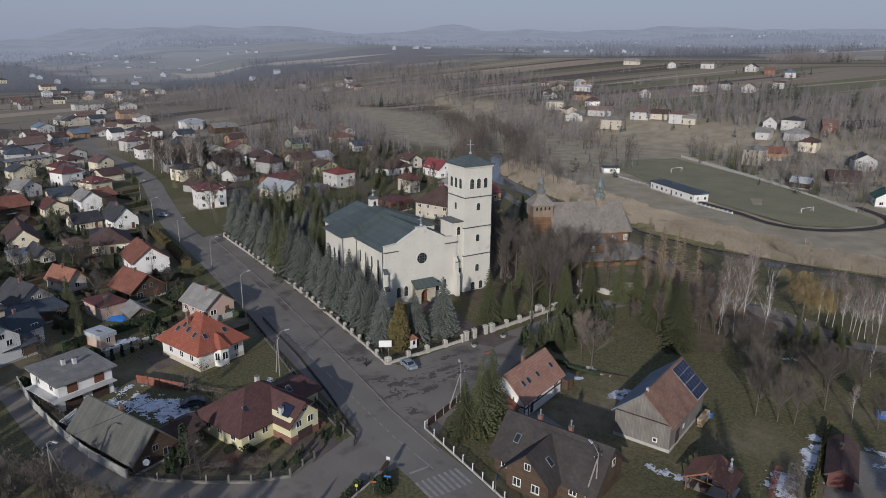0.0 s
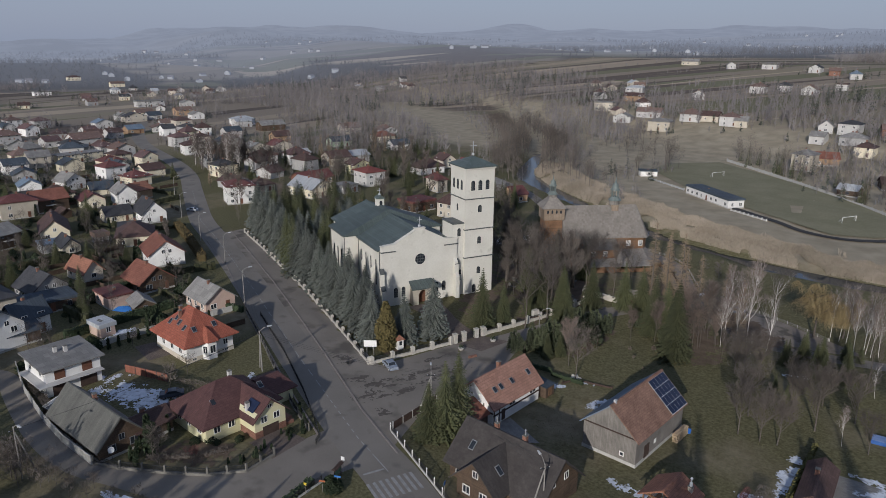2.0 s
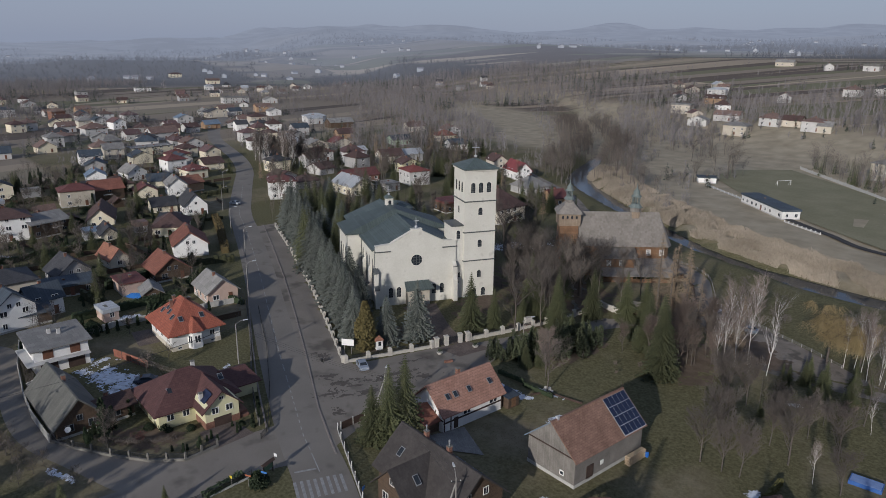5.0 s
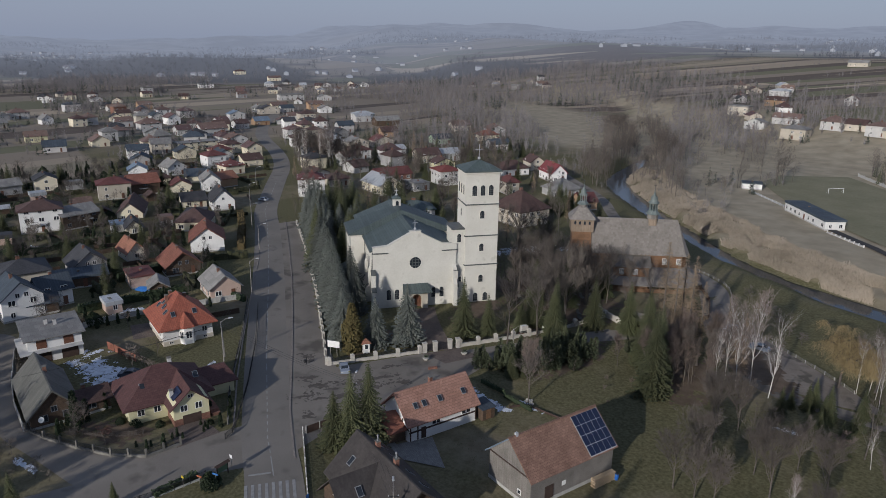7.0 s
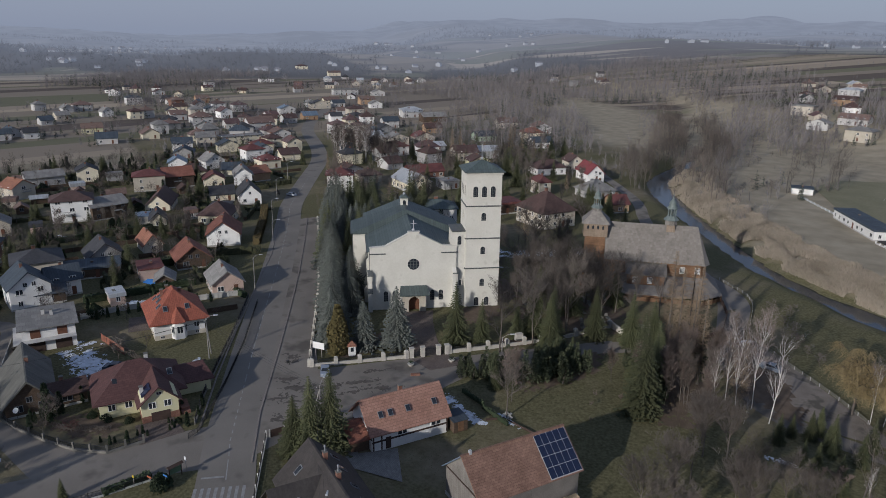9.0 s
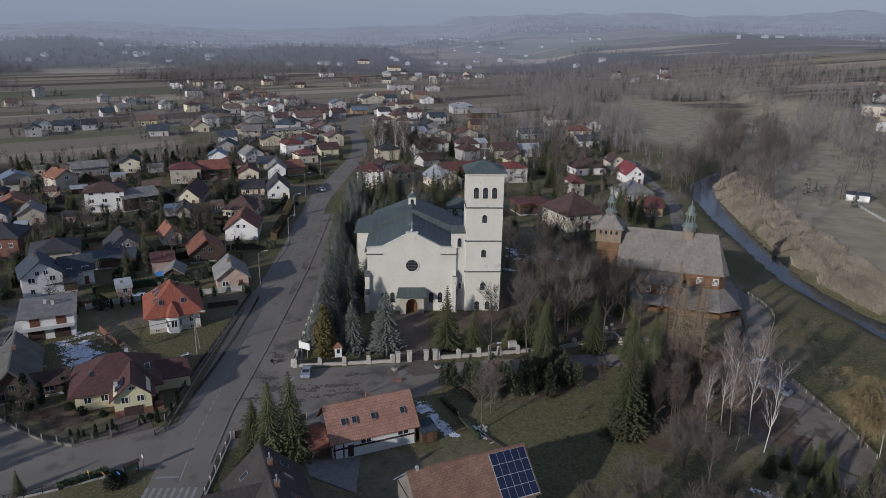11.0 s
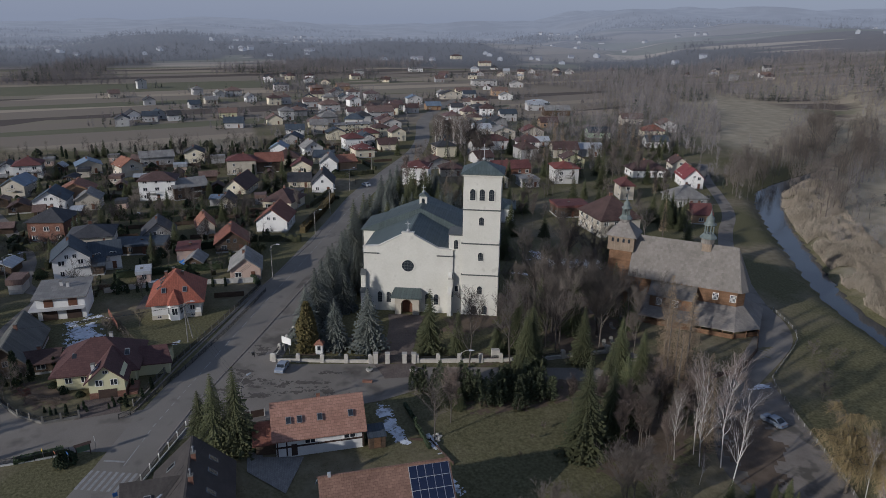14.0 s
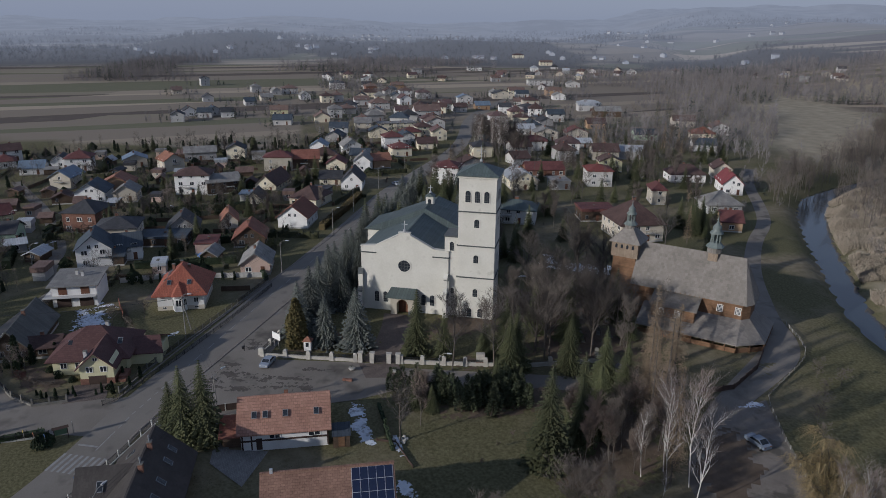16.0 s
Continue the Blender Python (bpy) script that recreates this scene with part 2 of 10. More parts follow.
M_BROWNDOOR = mat("reddish_wooden_door", (0.11, 0.05, 0.03), (0.17, 0.08, 0.05), 2.0, 0.6)
M_CHIM = WALL["brick"]
M_BARK = mat("grey_brown_bark", (0.075, 0.064, 0.055), (0.145, 0.125, 0.108), 2.0, 0.95, bump=0.5, rnd=0.15)
M_TWIG = mat("brown_grey_twigs", (0.090, 0.075, 0.064), (0.158, 0.135, 0.118), 1.0, 0.95, rnd=0.25)
# paler and greyer than the near twigs, with haze put into the colour
M_FARTWIG = mat("haze_greyed_far_woods", (0.112, 0.101, 0.100), (0.262, 0.242, 0.240), 0.045, 0.95)
M_SCRUB = mat("dull_brown_scrub", (0.130, 0.114, 0.106), (0.220, 0.196, 0.182), 0.03, 0.95)
# lighter than the hedge green, the lift standing in for haze
M_FARGREEN = mat("far_conifer_green", (0.040, 0.048, 0.036), (0.080, 0.090, 0.068), 0.05, 0.95)
M_BROWNTWIG = mat("reddish_brown_twigs", (0.128, 0.098, 0.082), (0.212, 0.168, 0.144), 1.0, 0.95, rnd=0.2)
M_REDTWIG = mat("reddish_birch_twigs", (0.15, 0.12, 0.105), (0.24, 0.20, 0.18), 1.0, 0.95, rnd=0.15)
M_BIRCH = mat("white_birch_bark", (0.50, 0.475, 0.44), (0.68, 0.65, 0.61), 3.0, 0.8, patch=((0.12, 0.11, 0.10), 6.0, 0.62))
M_LARCH = mat("tan_larch_twigs", (0.20, 0.15, 0.10), (0.29, 0.22, 0.15), 1.0, 0.95, rnd=0.1)
M_WILLOW = mat("yellow_willow_twigs", (0.25, 0.19, 0.095), (0.36, 0.28, 0.15), 1.0, 0.9)
M_MAPLE = mat("red_maple_twigs", (0.13, 0.055, 0.05), (0.20, 0.09, 0.08), 1.0, 0.95)
M_TAN = mat("weathered_tan_boards", (0.22, 0.165, 0.12), (0.33, 0.26, 0.195), 0.6, pattern="tiles", psize=(0.25, 60.0), bump=0.4)
M_DKFRAME = mat("grey_skylight_frame", (0.16, 0.17, 0.18), (0.22, 0.23, 0.24), 2.0, 0.4)
M_SPRUCE = mat("green_spruce_needles", (0.040, 0.048, 0.022), (0.104, 0.108, 0.052), 0.8, 0.85, rnd=0.3)
M_BLUE = mat("blue_spruce_needles", (0.066, 0.076, 0.066), (0.152, 0.160, 0.140), 0.8, 0.85, rnd=0.25)
M_THUJA = mat("bronze_thuja_foliage", (0.078, 0.066, 0.025), (0.150, 0.122, 0.050), 0.9, 0.9, rnd=0.1)
M_YEW = mat("dark_evergreen_sprays", (0.036, 0.046, 0.026), (0.094, 0.105, 0.058), 0.7, 0.9, rnd=0.25)
M_DARKGREEN = mat("dark_hedge_foliage", (0.020, 0.032, 0.016), (0.045, 0.06, 0.03), 0.9, 0.85, rnd=0.3)
M_REED = mat("dry_reeds", (0.235, 0.200, 0.155), (0.385, 0.330, 0.268), 0.06, 0.95, fine=15)
M_SNOW = mat("old_snow", (0.50, 0.53, 0.58), (0.72, 0.75, 0.80), 0.6, 0.6, patch=((0.30, 0.31, 0.32), 0.9, 0.52))
M_METAL = mat("dark_iron", (0.04, 0.04, 0.042), (0.07, 0.07, 0.07), 3.0, 0.5, 0.6)
M_GRAVEL = mat("rough_gravel", (0.15, 0.128, 0.108), (0.235, 0.205, 0.175), 0.4, 0.95, fine=25, bump=0.5, patch=((0.095, 0.085, 0.07), 0.3, 0.56))
M_DKCONC = mat("dark_stained_concrete", (0.12, 0.115, 0.10), (0.20, 0.19, 0.17), 0.9)
M_POLE = mat("pale_concrete_pole", (0.20, 0.19, 0.175), (0.29, 0.275, 0.255), 2.0)
M_LAMP = mat("pale_lamp_housing", (0.36, 0.37, 0.385), (0.45, 0.46, 0.47), 2.0, 0.45)
M_LOG = mat("honey_brown_logs", (0.145, 0.082, 0.045), (0.25, 0.145, 0.085), 0.6, pattern="planks", psize=(60.0, 0.24), bump=0.5)
M_OLDWOOD = mat("silver_grey_boards", (0.17, 0.155, 0.14), (0.27, 0.25, 0.225), 0.5, pattern="tiles", psize=(0.22, 60.0), bump=0.5)
M_PANEL = mat("solar_cells", (0.012, 0.018, 0.045), (0.02, 0.028, 0.06), 1.0, 0.18)


def ground_material():
    m = bpy.data.materials.new("grass_and_fields")
    m.use_nodes = True
    nt = m.node_tree
    N, K = nt.nodes.new, nt.links.new
    bsdf = nt.nodes["Principled BSDF"]
    bsdf.inputs["Roughness"].default_value = 0.95
    bsdf.inputs["Specular IOR Level"].default_value = 0.1
    geo = N("ShaderNodeNewGeometry")

    def noise_tex(s, d=5):
        t = N("ShaderNodeTexNoise")
        t.inputs["Scale"].default_value, t.inputs["Detail"].default_value = s, d
        K(geo.outputs["Position"], t.inputs["Vector"])
        return t.outputs["Fac"]

    def mixed(fac, a, b, lo, hi):
        mr, mx = N("ShaderNodeMapRange"), N("ShaderNodeMix")
        mr.inputs["From Min"].default_value, mr.inputs["From Max"].default_value = lo, hi
        K(fac, mr.inputs["Value"])
        mx.data_type = "RGBA"
        K(mr.outputs[0], mx.inputs["Factor"])
        for s, v in (("A", a), ("B", b)):
            if isinstance(v, tuple):
                mx.inputs[s].default_value = (*v, 1)
            else:
                K(v, mx.inputs[s])
        return mx.outputs["Result"]

    grass = mixed(noise_tex(2.0, 7), (0.074, 0.070, 0.034), (0.160, 0.146, 0.082), 0.3, 0.7)
    dry = mixed(noise_tex(0.5, 6), (0.15, 0.125, 0.080), (0.23, 0.195, 0.135), 0.3, 0.7)
    base = mixed(noise_tex(0.035, 4), grass, dry, 0.50, 0.66)
    # strips of ploughed and fallow fields
    vor = N("ShaderNodeTexVoronoi")
    st = N("ShaderNodeAttribute")
    st.attribute_name = "strip"
    K(st.outputs["Vector"], vor.inputs["Vector"])
    vor.inputs["Scale"].default_value = 1.0
    sep = N("ShaderNodeSeparateColor")
    K(vor.outputs["Color"], sep.inputs[0])
    ramp = N("ShaderNodeValToRGB")
    K(sep.outputs[0], ramp.inputs["Fac"])
    ramp.color_ramp.interpolation = "CONSTANT"
    els = ramp.color_ramp.elements
    els[0].color, els[1].position, els[1].color = (0.235, 0.198, 0.155, 1), 0.3, (0.155, 0.150, 0.098, 1)
    for p, c in ((0.5, (0.300, 0.250, 0.190, 1)), (0.66, (0.115, 0.094, 0.080, 1)), (0.8, (0.235, 0.205, 0.150, 1)), (0.92, (0.37, 0.310, 0.232, 1))):
        els.new(p).color = c
    fields = mixed(noise_tex(0.05, 5), ramp.outputs[0], (0.225, 0.20, 0.148), 0.55, 1.25)
    # fields lie outside the village: an attribute of the sheet says where
    at = N("ShaderNodeAttribute")
    at.attribute_name = "field"
    mx = N("ShaderNodeMix")
    mx.data_type = "RGBA"
    K(at.outputs["Fac"], mx.inputs["Factor"])
    K(base, mx.inputs["A"])
    K(fields, mx.inputs["B"])
    at2 = N("ShaderNodeAttribute")
    at2.attribute_name = "meadow"
    mead = mixed(noise_tex(0.12, 6), (0.255, 0.218, 0.155), (0.375, 0.325, 0.240), 0.3, 0.7)
    mx2 = N("ShaderNodeMix")
    mx2.data_type = "RGBA"
    K(at2.outputs["Fac"], mx2.inputs["Factor"])
    K(mx.outputs["Result"], mx2.inputs["A"])
    K(mead, mx2.inputs["B"])
    K(mx2.outputs["Result"], bsdf.inputs["Base Color"])
    bp = N("ShaderNodeBump")
    bp.inputs["Strength"].default_value, bp.inputs["Distance"].default_value = 0.6, 0.15
    K(noise_tex(2.5, 5), bp.inputs["Height"])
    K(bp.outputs[0], bsdf.inputs["Normal"])
    return m


M_GROUND = ground_material()
M_WATER = bpy.data.materials.new("river_water")
M_WATER.use_nodes = True
_w = M_WATER.node_tree.nodes["Principled BSDF"]
_w.inputs["Base Color"].default_value, _w.inputs["Roughness"].default_value = (0.025, 0.035, 0.045, 1), 0.08
_nt = M_WATER.node_tree
_n, _b = _nt.nodes.new("ShaderNodeTexNoise"), _nt.nodes.new("ShaderNodeBump")
_n.inputs["Scale"].default_value = 0.8
_b.inputs["Strength"].default_value, _b.inputs["Distance"].default_value = 0.15, 0.1
_nt.links.new(_n.outputs["Fac"], _b.inputs["Height"])
_nt.links.new(_b.outputs[0], _w.inputs["Normal"])

# ---- ground ----
RIVER = [(120, 262), (60, 243), (10, 229), (-15, 225.5), (-37, 224), (-53, 224.2), (-70, 227), (-88, 232), (-106, 241), (-120, 249), (-145, 262.5), (-175, 281.5), (-195, 298), (-208, 317), (-219, 338), (-232, 362), (-265, 400), (-310, 440), (-360, 490), (-430, 555)]
CU, CV, CC = np.array((0.359, 0.933)), np.array((-0.933, 0.359)), np.array((-101.7, 125.5))


def line_distance(X, Y, line):
    best = np.full(np.shape(X), 1e9)
    for (ax, ay), (bx, by) in zip(line, line[1:]):
        dx, dy = bx - ax, by - ay
        t = np.clip(((X - ax) * dx + (Y - ay) * dy) / (dx * dx + dy * dy), 0, 1)
        best = np.minimum(best, np.hypot(X - ax - t * dx, Y - ay - t * dy))
    return best


def smooth01(x):
    x = np.clip(x, 0, 1)
    return x * x * (3 - 2 * x)


def lattice(X, Y, size, seed):
    """Smooth noise from -1 to 1 over square cells of the given size."""
    u, v = X / size, Y / size
    i, j = np.floor(u), np.floor(v)

    def corner(a, b):
        q = np.sin(a * 127.1 + b * 311.7 + seed * 74.7) * 43758.5453
        return q - np.floor(q)

    a, b = smooth01(u - i), smooth01(v - j)
    low = corner(i, j) * (1 - a) + corner(i + 1, j) * a
    high = corner(i, j + 1) * (1 - a) + corner(i + 1, j + 1) * a
    return 2 * (low * (1 - b) + high * b) - 1


def uneven(X, Y, size, seed):
    X, Y = np.asarray(X, float), np.asarray(Y, float)
    return lattice(X, Y, size, seed) + 0.5 * lattice(X + 37, Y - 91, size / 2.1, seed + 11) + 0.25 * lattice(X - 53, Y + 17, size / 4.3, seed + 23)


def height(X, Y):
    X, Y = np.asarray(X, float), np.asarray(Y, float)
    z = np.zeros(np.broadcast(X, Y).shape)
    # the churchyard stands a little above the square
    a, b = (X - CC[0]) * CU[0] + (Y - CC[1]) * CU[1], (X - CC[0]) * CV[0] + (Y - CC[1]) * CV[1]
    out = np.maximum(np.maximum(-14 - a, a - 21), np.maximum(-7 - b, b - 34))
    z = z + 1.0 * smooth01(1 - out / 9.0)
    # gardens below the square lie a little lower
    z = z - 0.8 * smooth01((X + 68) / 12) * smooth01((Y - 84) / 12) * (1 - smooth01((X - 60) / 60))
    # the river bed
    half = np.interp(X, [-240, -215, -195, -175, -145, -120, -60], [2.8, 4.4, 6.2, 5.5, 4.5, 4.0, 3.3])
    z = z - 3.4 * smooth01(1 - (line_distance(X, Y, RIVER) - half + 2.4) / 6.2)
    # the slope to the hills
    s = Y + 0.33 * X
    rise = np.where(s < 700, 0.125 * np.maximum(0, s - 340), 45 + 0.008 * (np.minimum(s, 3000) - 700))
    z = z + rise * smooth01((s - 340) / 120)
    # low knolls, then broken ridges one behind the other
    R = np.hypot(X, Y)
    if np.max(R) < 950:
        return z
    z = z + 26 * np.maximum(0, uneven(X, Y, 520, 1) + 0.1) * smooth01((R - 950) / 500)
    north = 0.4 + 0.6 * smooth01((Y / np.maximum(R, 1) - 0.15) / 0.5)
    z = z + 44 * north * np.maximum(0, uneven(X, Y, 900, 2) + 0.25) * smooth01((R - 1500) / 900)
    z = z + 58 * north * smooth01((R - 2300) / 1500) * (0.9 + 0.6 * uneven(X, Y, 1500, 3))
    return z


def gz(x, y):
    return float(height(x, y))


def steps(parts):
    out = [parts[0][0]]
    for a, b, n in parts:
        out += list(np.linspace(a, b, n + 1)[1:])
    return np.array(out)


def sheet(name, keep, material):
    """The land as one grid; keep(R) picks the faces by their distance from the village."""
    xs = steps([(-4400, -1500, 62), (-1500, -700, 40), (-700, -340, 30), (-340, 70, 110), (70, 900, 20)])
    ys = steps([(-1500, -60, 26), (-60, 350, 110), (350, 700, 40), (700, 1500, 40), (1500, 4500, 60)])
    X, Y = np.meshgrid(xs, ys)
    Z = height(X, Y)
    nx, ny = len(xs), len(ys)
    verts = np.stack([X.ravel(), Y.ravel(), Z.ravel()], 1)
    i = (np.arange(ny - 1)[:, None] * nx + np.arange(nx - 1)[None, :]).ravel()
    quads = np.stack([i, i + 1, i + nx + 1, i + nx], 1)
    quads = quads[keep(np.hypot(verts[i, 0], verts[i, 1]))]
    used = np.unique(quads)
    new_id = np.zeros(len(verts), int)
    new_id[used] = np.arange(len(used))
    me = bpy.data.meshes.new(name)
    me.from_pydata(verts[used].tolist(), [], new_id[quads].tolist())
    me.materials.append(material)
    me.polygons.foreach_set("use_smooth", [True] * len(me.polygons))
    # open fields begin past the last gardens, from 300 m to lighten for haze
    s = Y + 0.33 * X
    west = smooth01((-318 - X + 0.35 * np.minimum(Y - 60, 0)) / 6) * smooth01((98 - Y) / 6)
    field = np.maximum(west, smooth01((np.hypot(X + 60, Y - 80) - 300) / 110))
    field = np.maximum(field, smooth01((s - 440) / 40))
    meadow = smooth01((line_distance(X, Y, RIVER) - 5) / 4) * smooth01((Y - (205 - 0.75 * (X + 80))) / 25) * smooth01((X + 700) / 60) * (1 - smooth01((s - 425) / 30)) * smooth01((Y - np.interp(X, [p[0] for p in RIVER[::-1]], [p[1] for p in RIVER[::-1]])) / 4)
    meadow = np.maximum(meadow, smooth01((Y - 335) / 25) * smooth01((s - 225) / 25) * (1 - smooth01((s - 350) / 30)) * smooth01((X + 640) / 50) * smooth01((-190 - X) / 30))
    # share of haze to be mixed into the far land's colour
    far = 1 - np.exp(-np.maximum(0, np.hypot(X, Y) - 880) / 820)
    wood = smooth01((uneven(X, Y, 330, 5) + 0.35 * uneven(X, Y, 120, 6) + 0.18) / 0.16) * smooth01((np.hypot(X, Y) - 950) / 100)
    # long narrow holdings run across the valley, turned where the hills begin
    hill = s > 330
    du = np.where(hill, 0.8 * X + 0.6 * Y, -0.24 * X + 0.97 * Y)
    dv = np.where(hill, -0.6 * X + 0.8 * Y, 0.97 * X + 0.24 * Y)
    strip = np.stack([du * 0.0028, dv * 0.034 * np.where(np.hypot(X, Y) > 1000, 0.6, np.where(hill, 1.6, 1.0)), np.zeros_like(X)], -1).reshape(-1, 3)
    at = me.attributes.new("strip", "FLOAT_VECTOR", "POINT")
    at.data.foreach_set("vector", np.ascontiguousarray(strip[used].ravel(), dtype=np.float32))
    for nm, val in (("field", field), ("meadow", meadow), ("distance", far), ("wood", wood)):
        at = me.attributes.new(nm, "FLOAT", "POINT")
        at.data.foreach_set("value", np.ascontiguousarray(val.ravel()[used], dtype=np.float32))
    return new(name, me)


ground = tagged(sheet("ground", lambda R: R < 1000, M_GROUND), "winter grass, dry meadow and ploughed fields of a wide valley", "ground", kind="structure")
M_FAR = M_GROUND.copy()
M_FAR.name = "hazy_distant_land"
_t = M_FAR.node_tree
_p = _t.nodes["Principled BSDF"]
# painted haze: base colour fades with distance while a blue-grey emission grows
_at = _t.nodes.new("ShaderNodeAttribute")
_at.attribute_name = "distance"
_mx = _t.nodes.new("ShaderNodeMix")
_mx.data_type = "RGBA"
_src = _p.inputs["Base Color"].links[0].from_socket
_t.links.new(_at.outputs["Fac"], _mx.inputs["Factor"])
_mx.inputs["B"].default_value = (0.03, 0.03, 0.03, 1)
# dark belts of woodland across the far fields
_wd, _wm, _wn = _t.nodes.new("ShaderNodeAttribute"), _t.nodes.new("ShaderNodeMix"), _t.nodes.new("ShaderNodeTexNoise")
_wd.attribute_name, _wm.data_type = "wood", "RGBA"
_wn.inputs["Scale"].default_value, _wn.inputs["Detail"].default_value = 0.06, 8
_wc = _t.nodes.new("ShaderNodeValToRGB")
_wc.color_ramp.elements[0].position, _wc.color_ramp.elements[0].color = 0.35, (0.045, 0.040, 0.036, 1)
_wc.color_ramp.elements[1].position, _wc.color_ramp.elements[1].color = 0.70, (0.135, 0.118, 0.105, 1)
_t.links.new(_wn.outputs["Fac"], _wc.inputs["Fac"])
_t.links.new(_wd.outputs["Fac"], _wm.inputs["Factor"])
_t.links.new(_src, _wm.inputs["A"])
_t.links.new(_wc.outputs[0], _wm.inputs["B"])
_src = _wm.outputs["Result"]
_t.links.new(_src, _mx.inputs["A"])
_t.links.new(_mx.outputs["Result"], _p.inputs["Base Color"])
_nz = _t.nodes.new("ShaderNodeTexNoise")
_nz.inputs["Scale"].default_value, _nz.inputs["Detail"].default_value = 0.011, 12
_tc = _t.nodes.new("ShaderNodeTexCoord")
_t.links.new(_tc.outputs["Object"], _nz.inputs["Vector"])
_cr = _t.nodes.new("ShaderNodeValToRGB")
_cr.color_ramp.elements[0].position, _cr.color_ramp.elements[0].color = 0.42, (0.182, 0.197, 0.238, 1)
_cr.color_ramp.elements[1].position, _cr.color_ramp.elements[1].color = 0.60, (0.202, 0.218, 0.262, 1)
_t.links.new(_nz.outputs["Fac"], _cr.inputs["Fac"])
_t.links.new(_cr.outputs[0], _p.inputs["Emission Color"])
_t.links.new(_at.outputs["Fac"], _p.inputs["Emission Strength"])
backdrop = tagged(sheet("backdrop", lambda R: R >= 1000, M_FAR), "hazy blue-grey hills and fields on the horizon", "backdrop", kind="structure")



def ribbon(line, width, z, material, name, label, category, smoothing=3, kind="structure"):
    """A strip of even or given width laid along a line on the ground."""
    pts = [Vector((*p[:2], 0)) for p in line]
    wid = list(width) if isinstance(width, (list, tuple)) else [width] * len(pts)
    for _ in range(smoothing):
        q, w2 = [pts[0]], [wid[0]]
        for a, b, wa, wb in zip(pts, pts[1:], wid, wid[1:]):
            q += [a * 0.75 + b * 0.25, a * 0.25 + b * 0.75]
            w2 += [wa * 0.75 + wb * 0.25, wa * 0.25 + wb * 0.75]
        pts, wid = q + [pts[-1]], w2 + [wid[-1]]
    g = Geo()
    vs = []
    for i, p in enumerate(pts):
        d = (pts[min(i + 1, len(pts) - 1)] - pts[max(i - 1, 0)]).normalized()
        n = Vector((-d.y, d.x, 0)) * wid[i] / 2
        for q in (p - n, p + n):
            vs.append((q.x, q.y, max(gz(q.x, q.y), gz(p.x, p.y) - 0.4) + z))
    g.add(vs, [(2 * i, 2 * i + 2, 2 * i + 3, 2 * i + 1) for i in range(len(pts) - 1)])
    me = g.mesh(name, material, normals=False)
    me.flip_normals() if me.polygons[0].normal.z < 0 else None
    return tagged(new(name, me), label, category, kind=kind)


def patch(poly, z, material, name, label, category, kind="structure"):
    g = Geo()
    g.add([(x, y, gz(x, y) + z) for x, y in poly], [tuple(range(len(poly)))])
    me = g.mesh(name, material, normals=False)
    me.flip_normals() if me.polygons[0].normal.z < 0 else None
    return tagged(new(name, me), label, category, kind=kind)


ribbon(RIVER, [12.0] * 11 + [14.0] * 3 + [9.0] * (len(RIVER) - 14), 0, M_WATER, "water", "still dark river reflecting the pale sky", "river")
for v in bpy.data.objects["water"].data.vertices:
    v.co.z = -2.3

ROAD_MAIN = [(140, -20), (50, 22), (-20, 56), (-40, 66), (-53, 71.5), (-66.5, 75.3), (-82, 81), (-98, 87), (-116, 94), (-140, 103.5), (-165, 113), (-195, 124), (-216, 131), (-241, 143), (-268, 156), (-300, 172), (-335, 184), (-372, 193), (-415, 203), (-470, 225), (-540, 262)]
road = ribbon(ROAD_MAIN, [8.4] * 10 + [8.2] * 11, 0.06, M_ROAD, "road", "grey two-lane asphalt village road with worn markings", "road")
side = ribbon([(-66, 75), (-67.5, 66), (-67, 58), (-70.2, 52), (-77, 48.0), (-84.5, 44.4), (-92, 41.0), (-104, 40.2), (-120, 42), (-134, 44.3), (-139, 37), (-150, 35), (-163, 33), (-187, 22.5), (-210, 12), (-232, -1), (-255, -14)], [13, 11, 10.5, 9.0, 6.0, 4.6, 4.2, 4, 4, 3.6, 3.6, 3.6, 3.6, 3.6, 3.6, 3.6, 3.6], 0.045, M_ASPH, "side_road", "narrow worn asphalt lane curving between gardens", "road")
ribbon([(-65.6, 60), (-65.4, 52), (-66.4, 44), (-69, 30), (-72, 10), (-74, -20), (-80, -120)], [8.6, 8.6, 8, 6, 5, 5, 5], 0.035, M_ASPH, "side_road", "asphalt lane joining the village road", "road")
patch([(-60.5, 77), (-64, 86), (-64.5, 97), (-66, 113), (-69, 123), (-66, 140), (-64, 155), (-68, 156), (-72, 140), (-76.5, 122), (-79.5, 116), (-84, 96), (-97, 100), (-120, 109), (-160, 124), (-196, 135.5), (-196, 127), (-160, 113.5), (-118, 97.5), (-90, 86.5), (-70, 79.5), (-62, 76)], 0.05, M_ASPH, "pavement", "patched grey asphalt square and pavement before the church", "pavement")
ribbon([(-67, 150), (-62, 163), (-56, 172)], [5, 4, 4], 0.05, M_ASPH, "side_road", "shaded narrow lane beside the cemetery", "road")
LANE = [(10, 172), (-8, 168), (-22, 163), (-33, 161), (-42, 165.5), (-52, 173.5), (-58.5, 181.5), (-65.5, 191.5), (-71, 198.5), (-78.5, 203.8), (-87, 206.6), (-99, 212.3), (-118, 221.5), (-143, 238), (-160, 253), (-182, 265), (-216, 281), (-245, 300)]
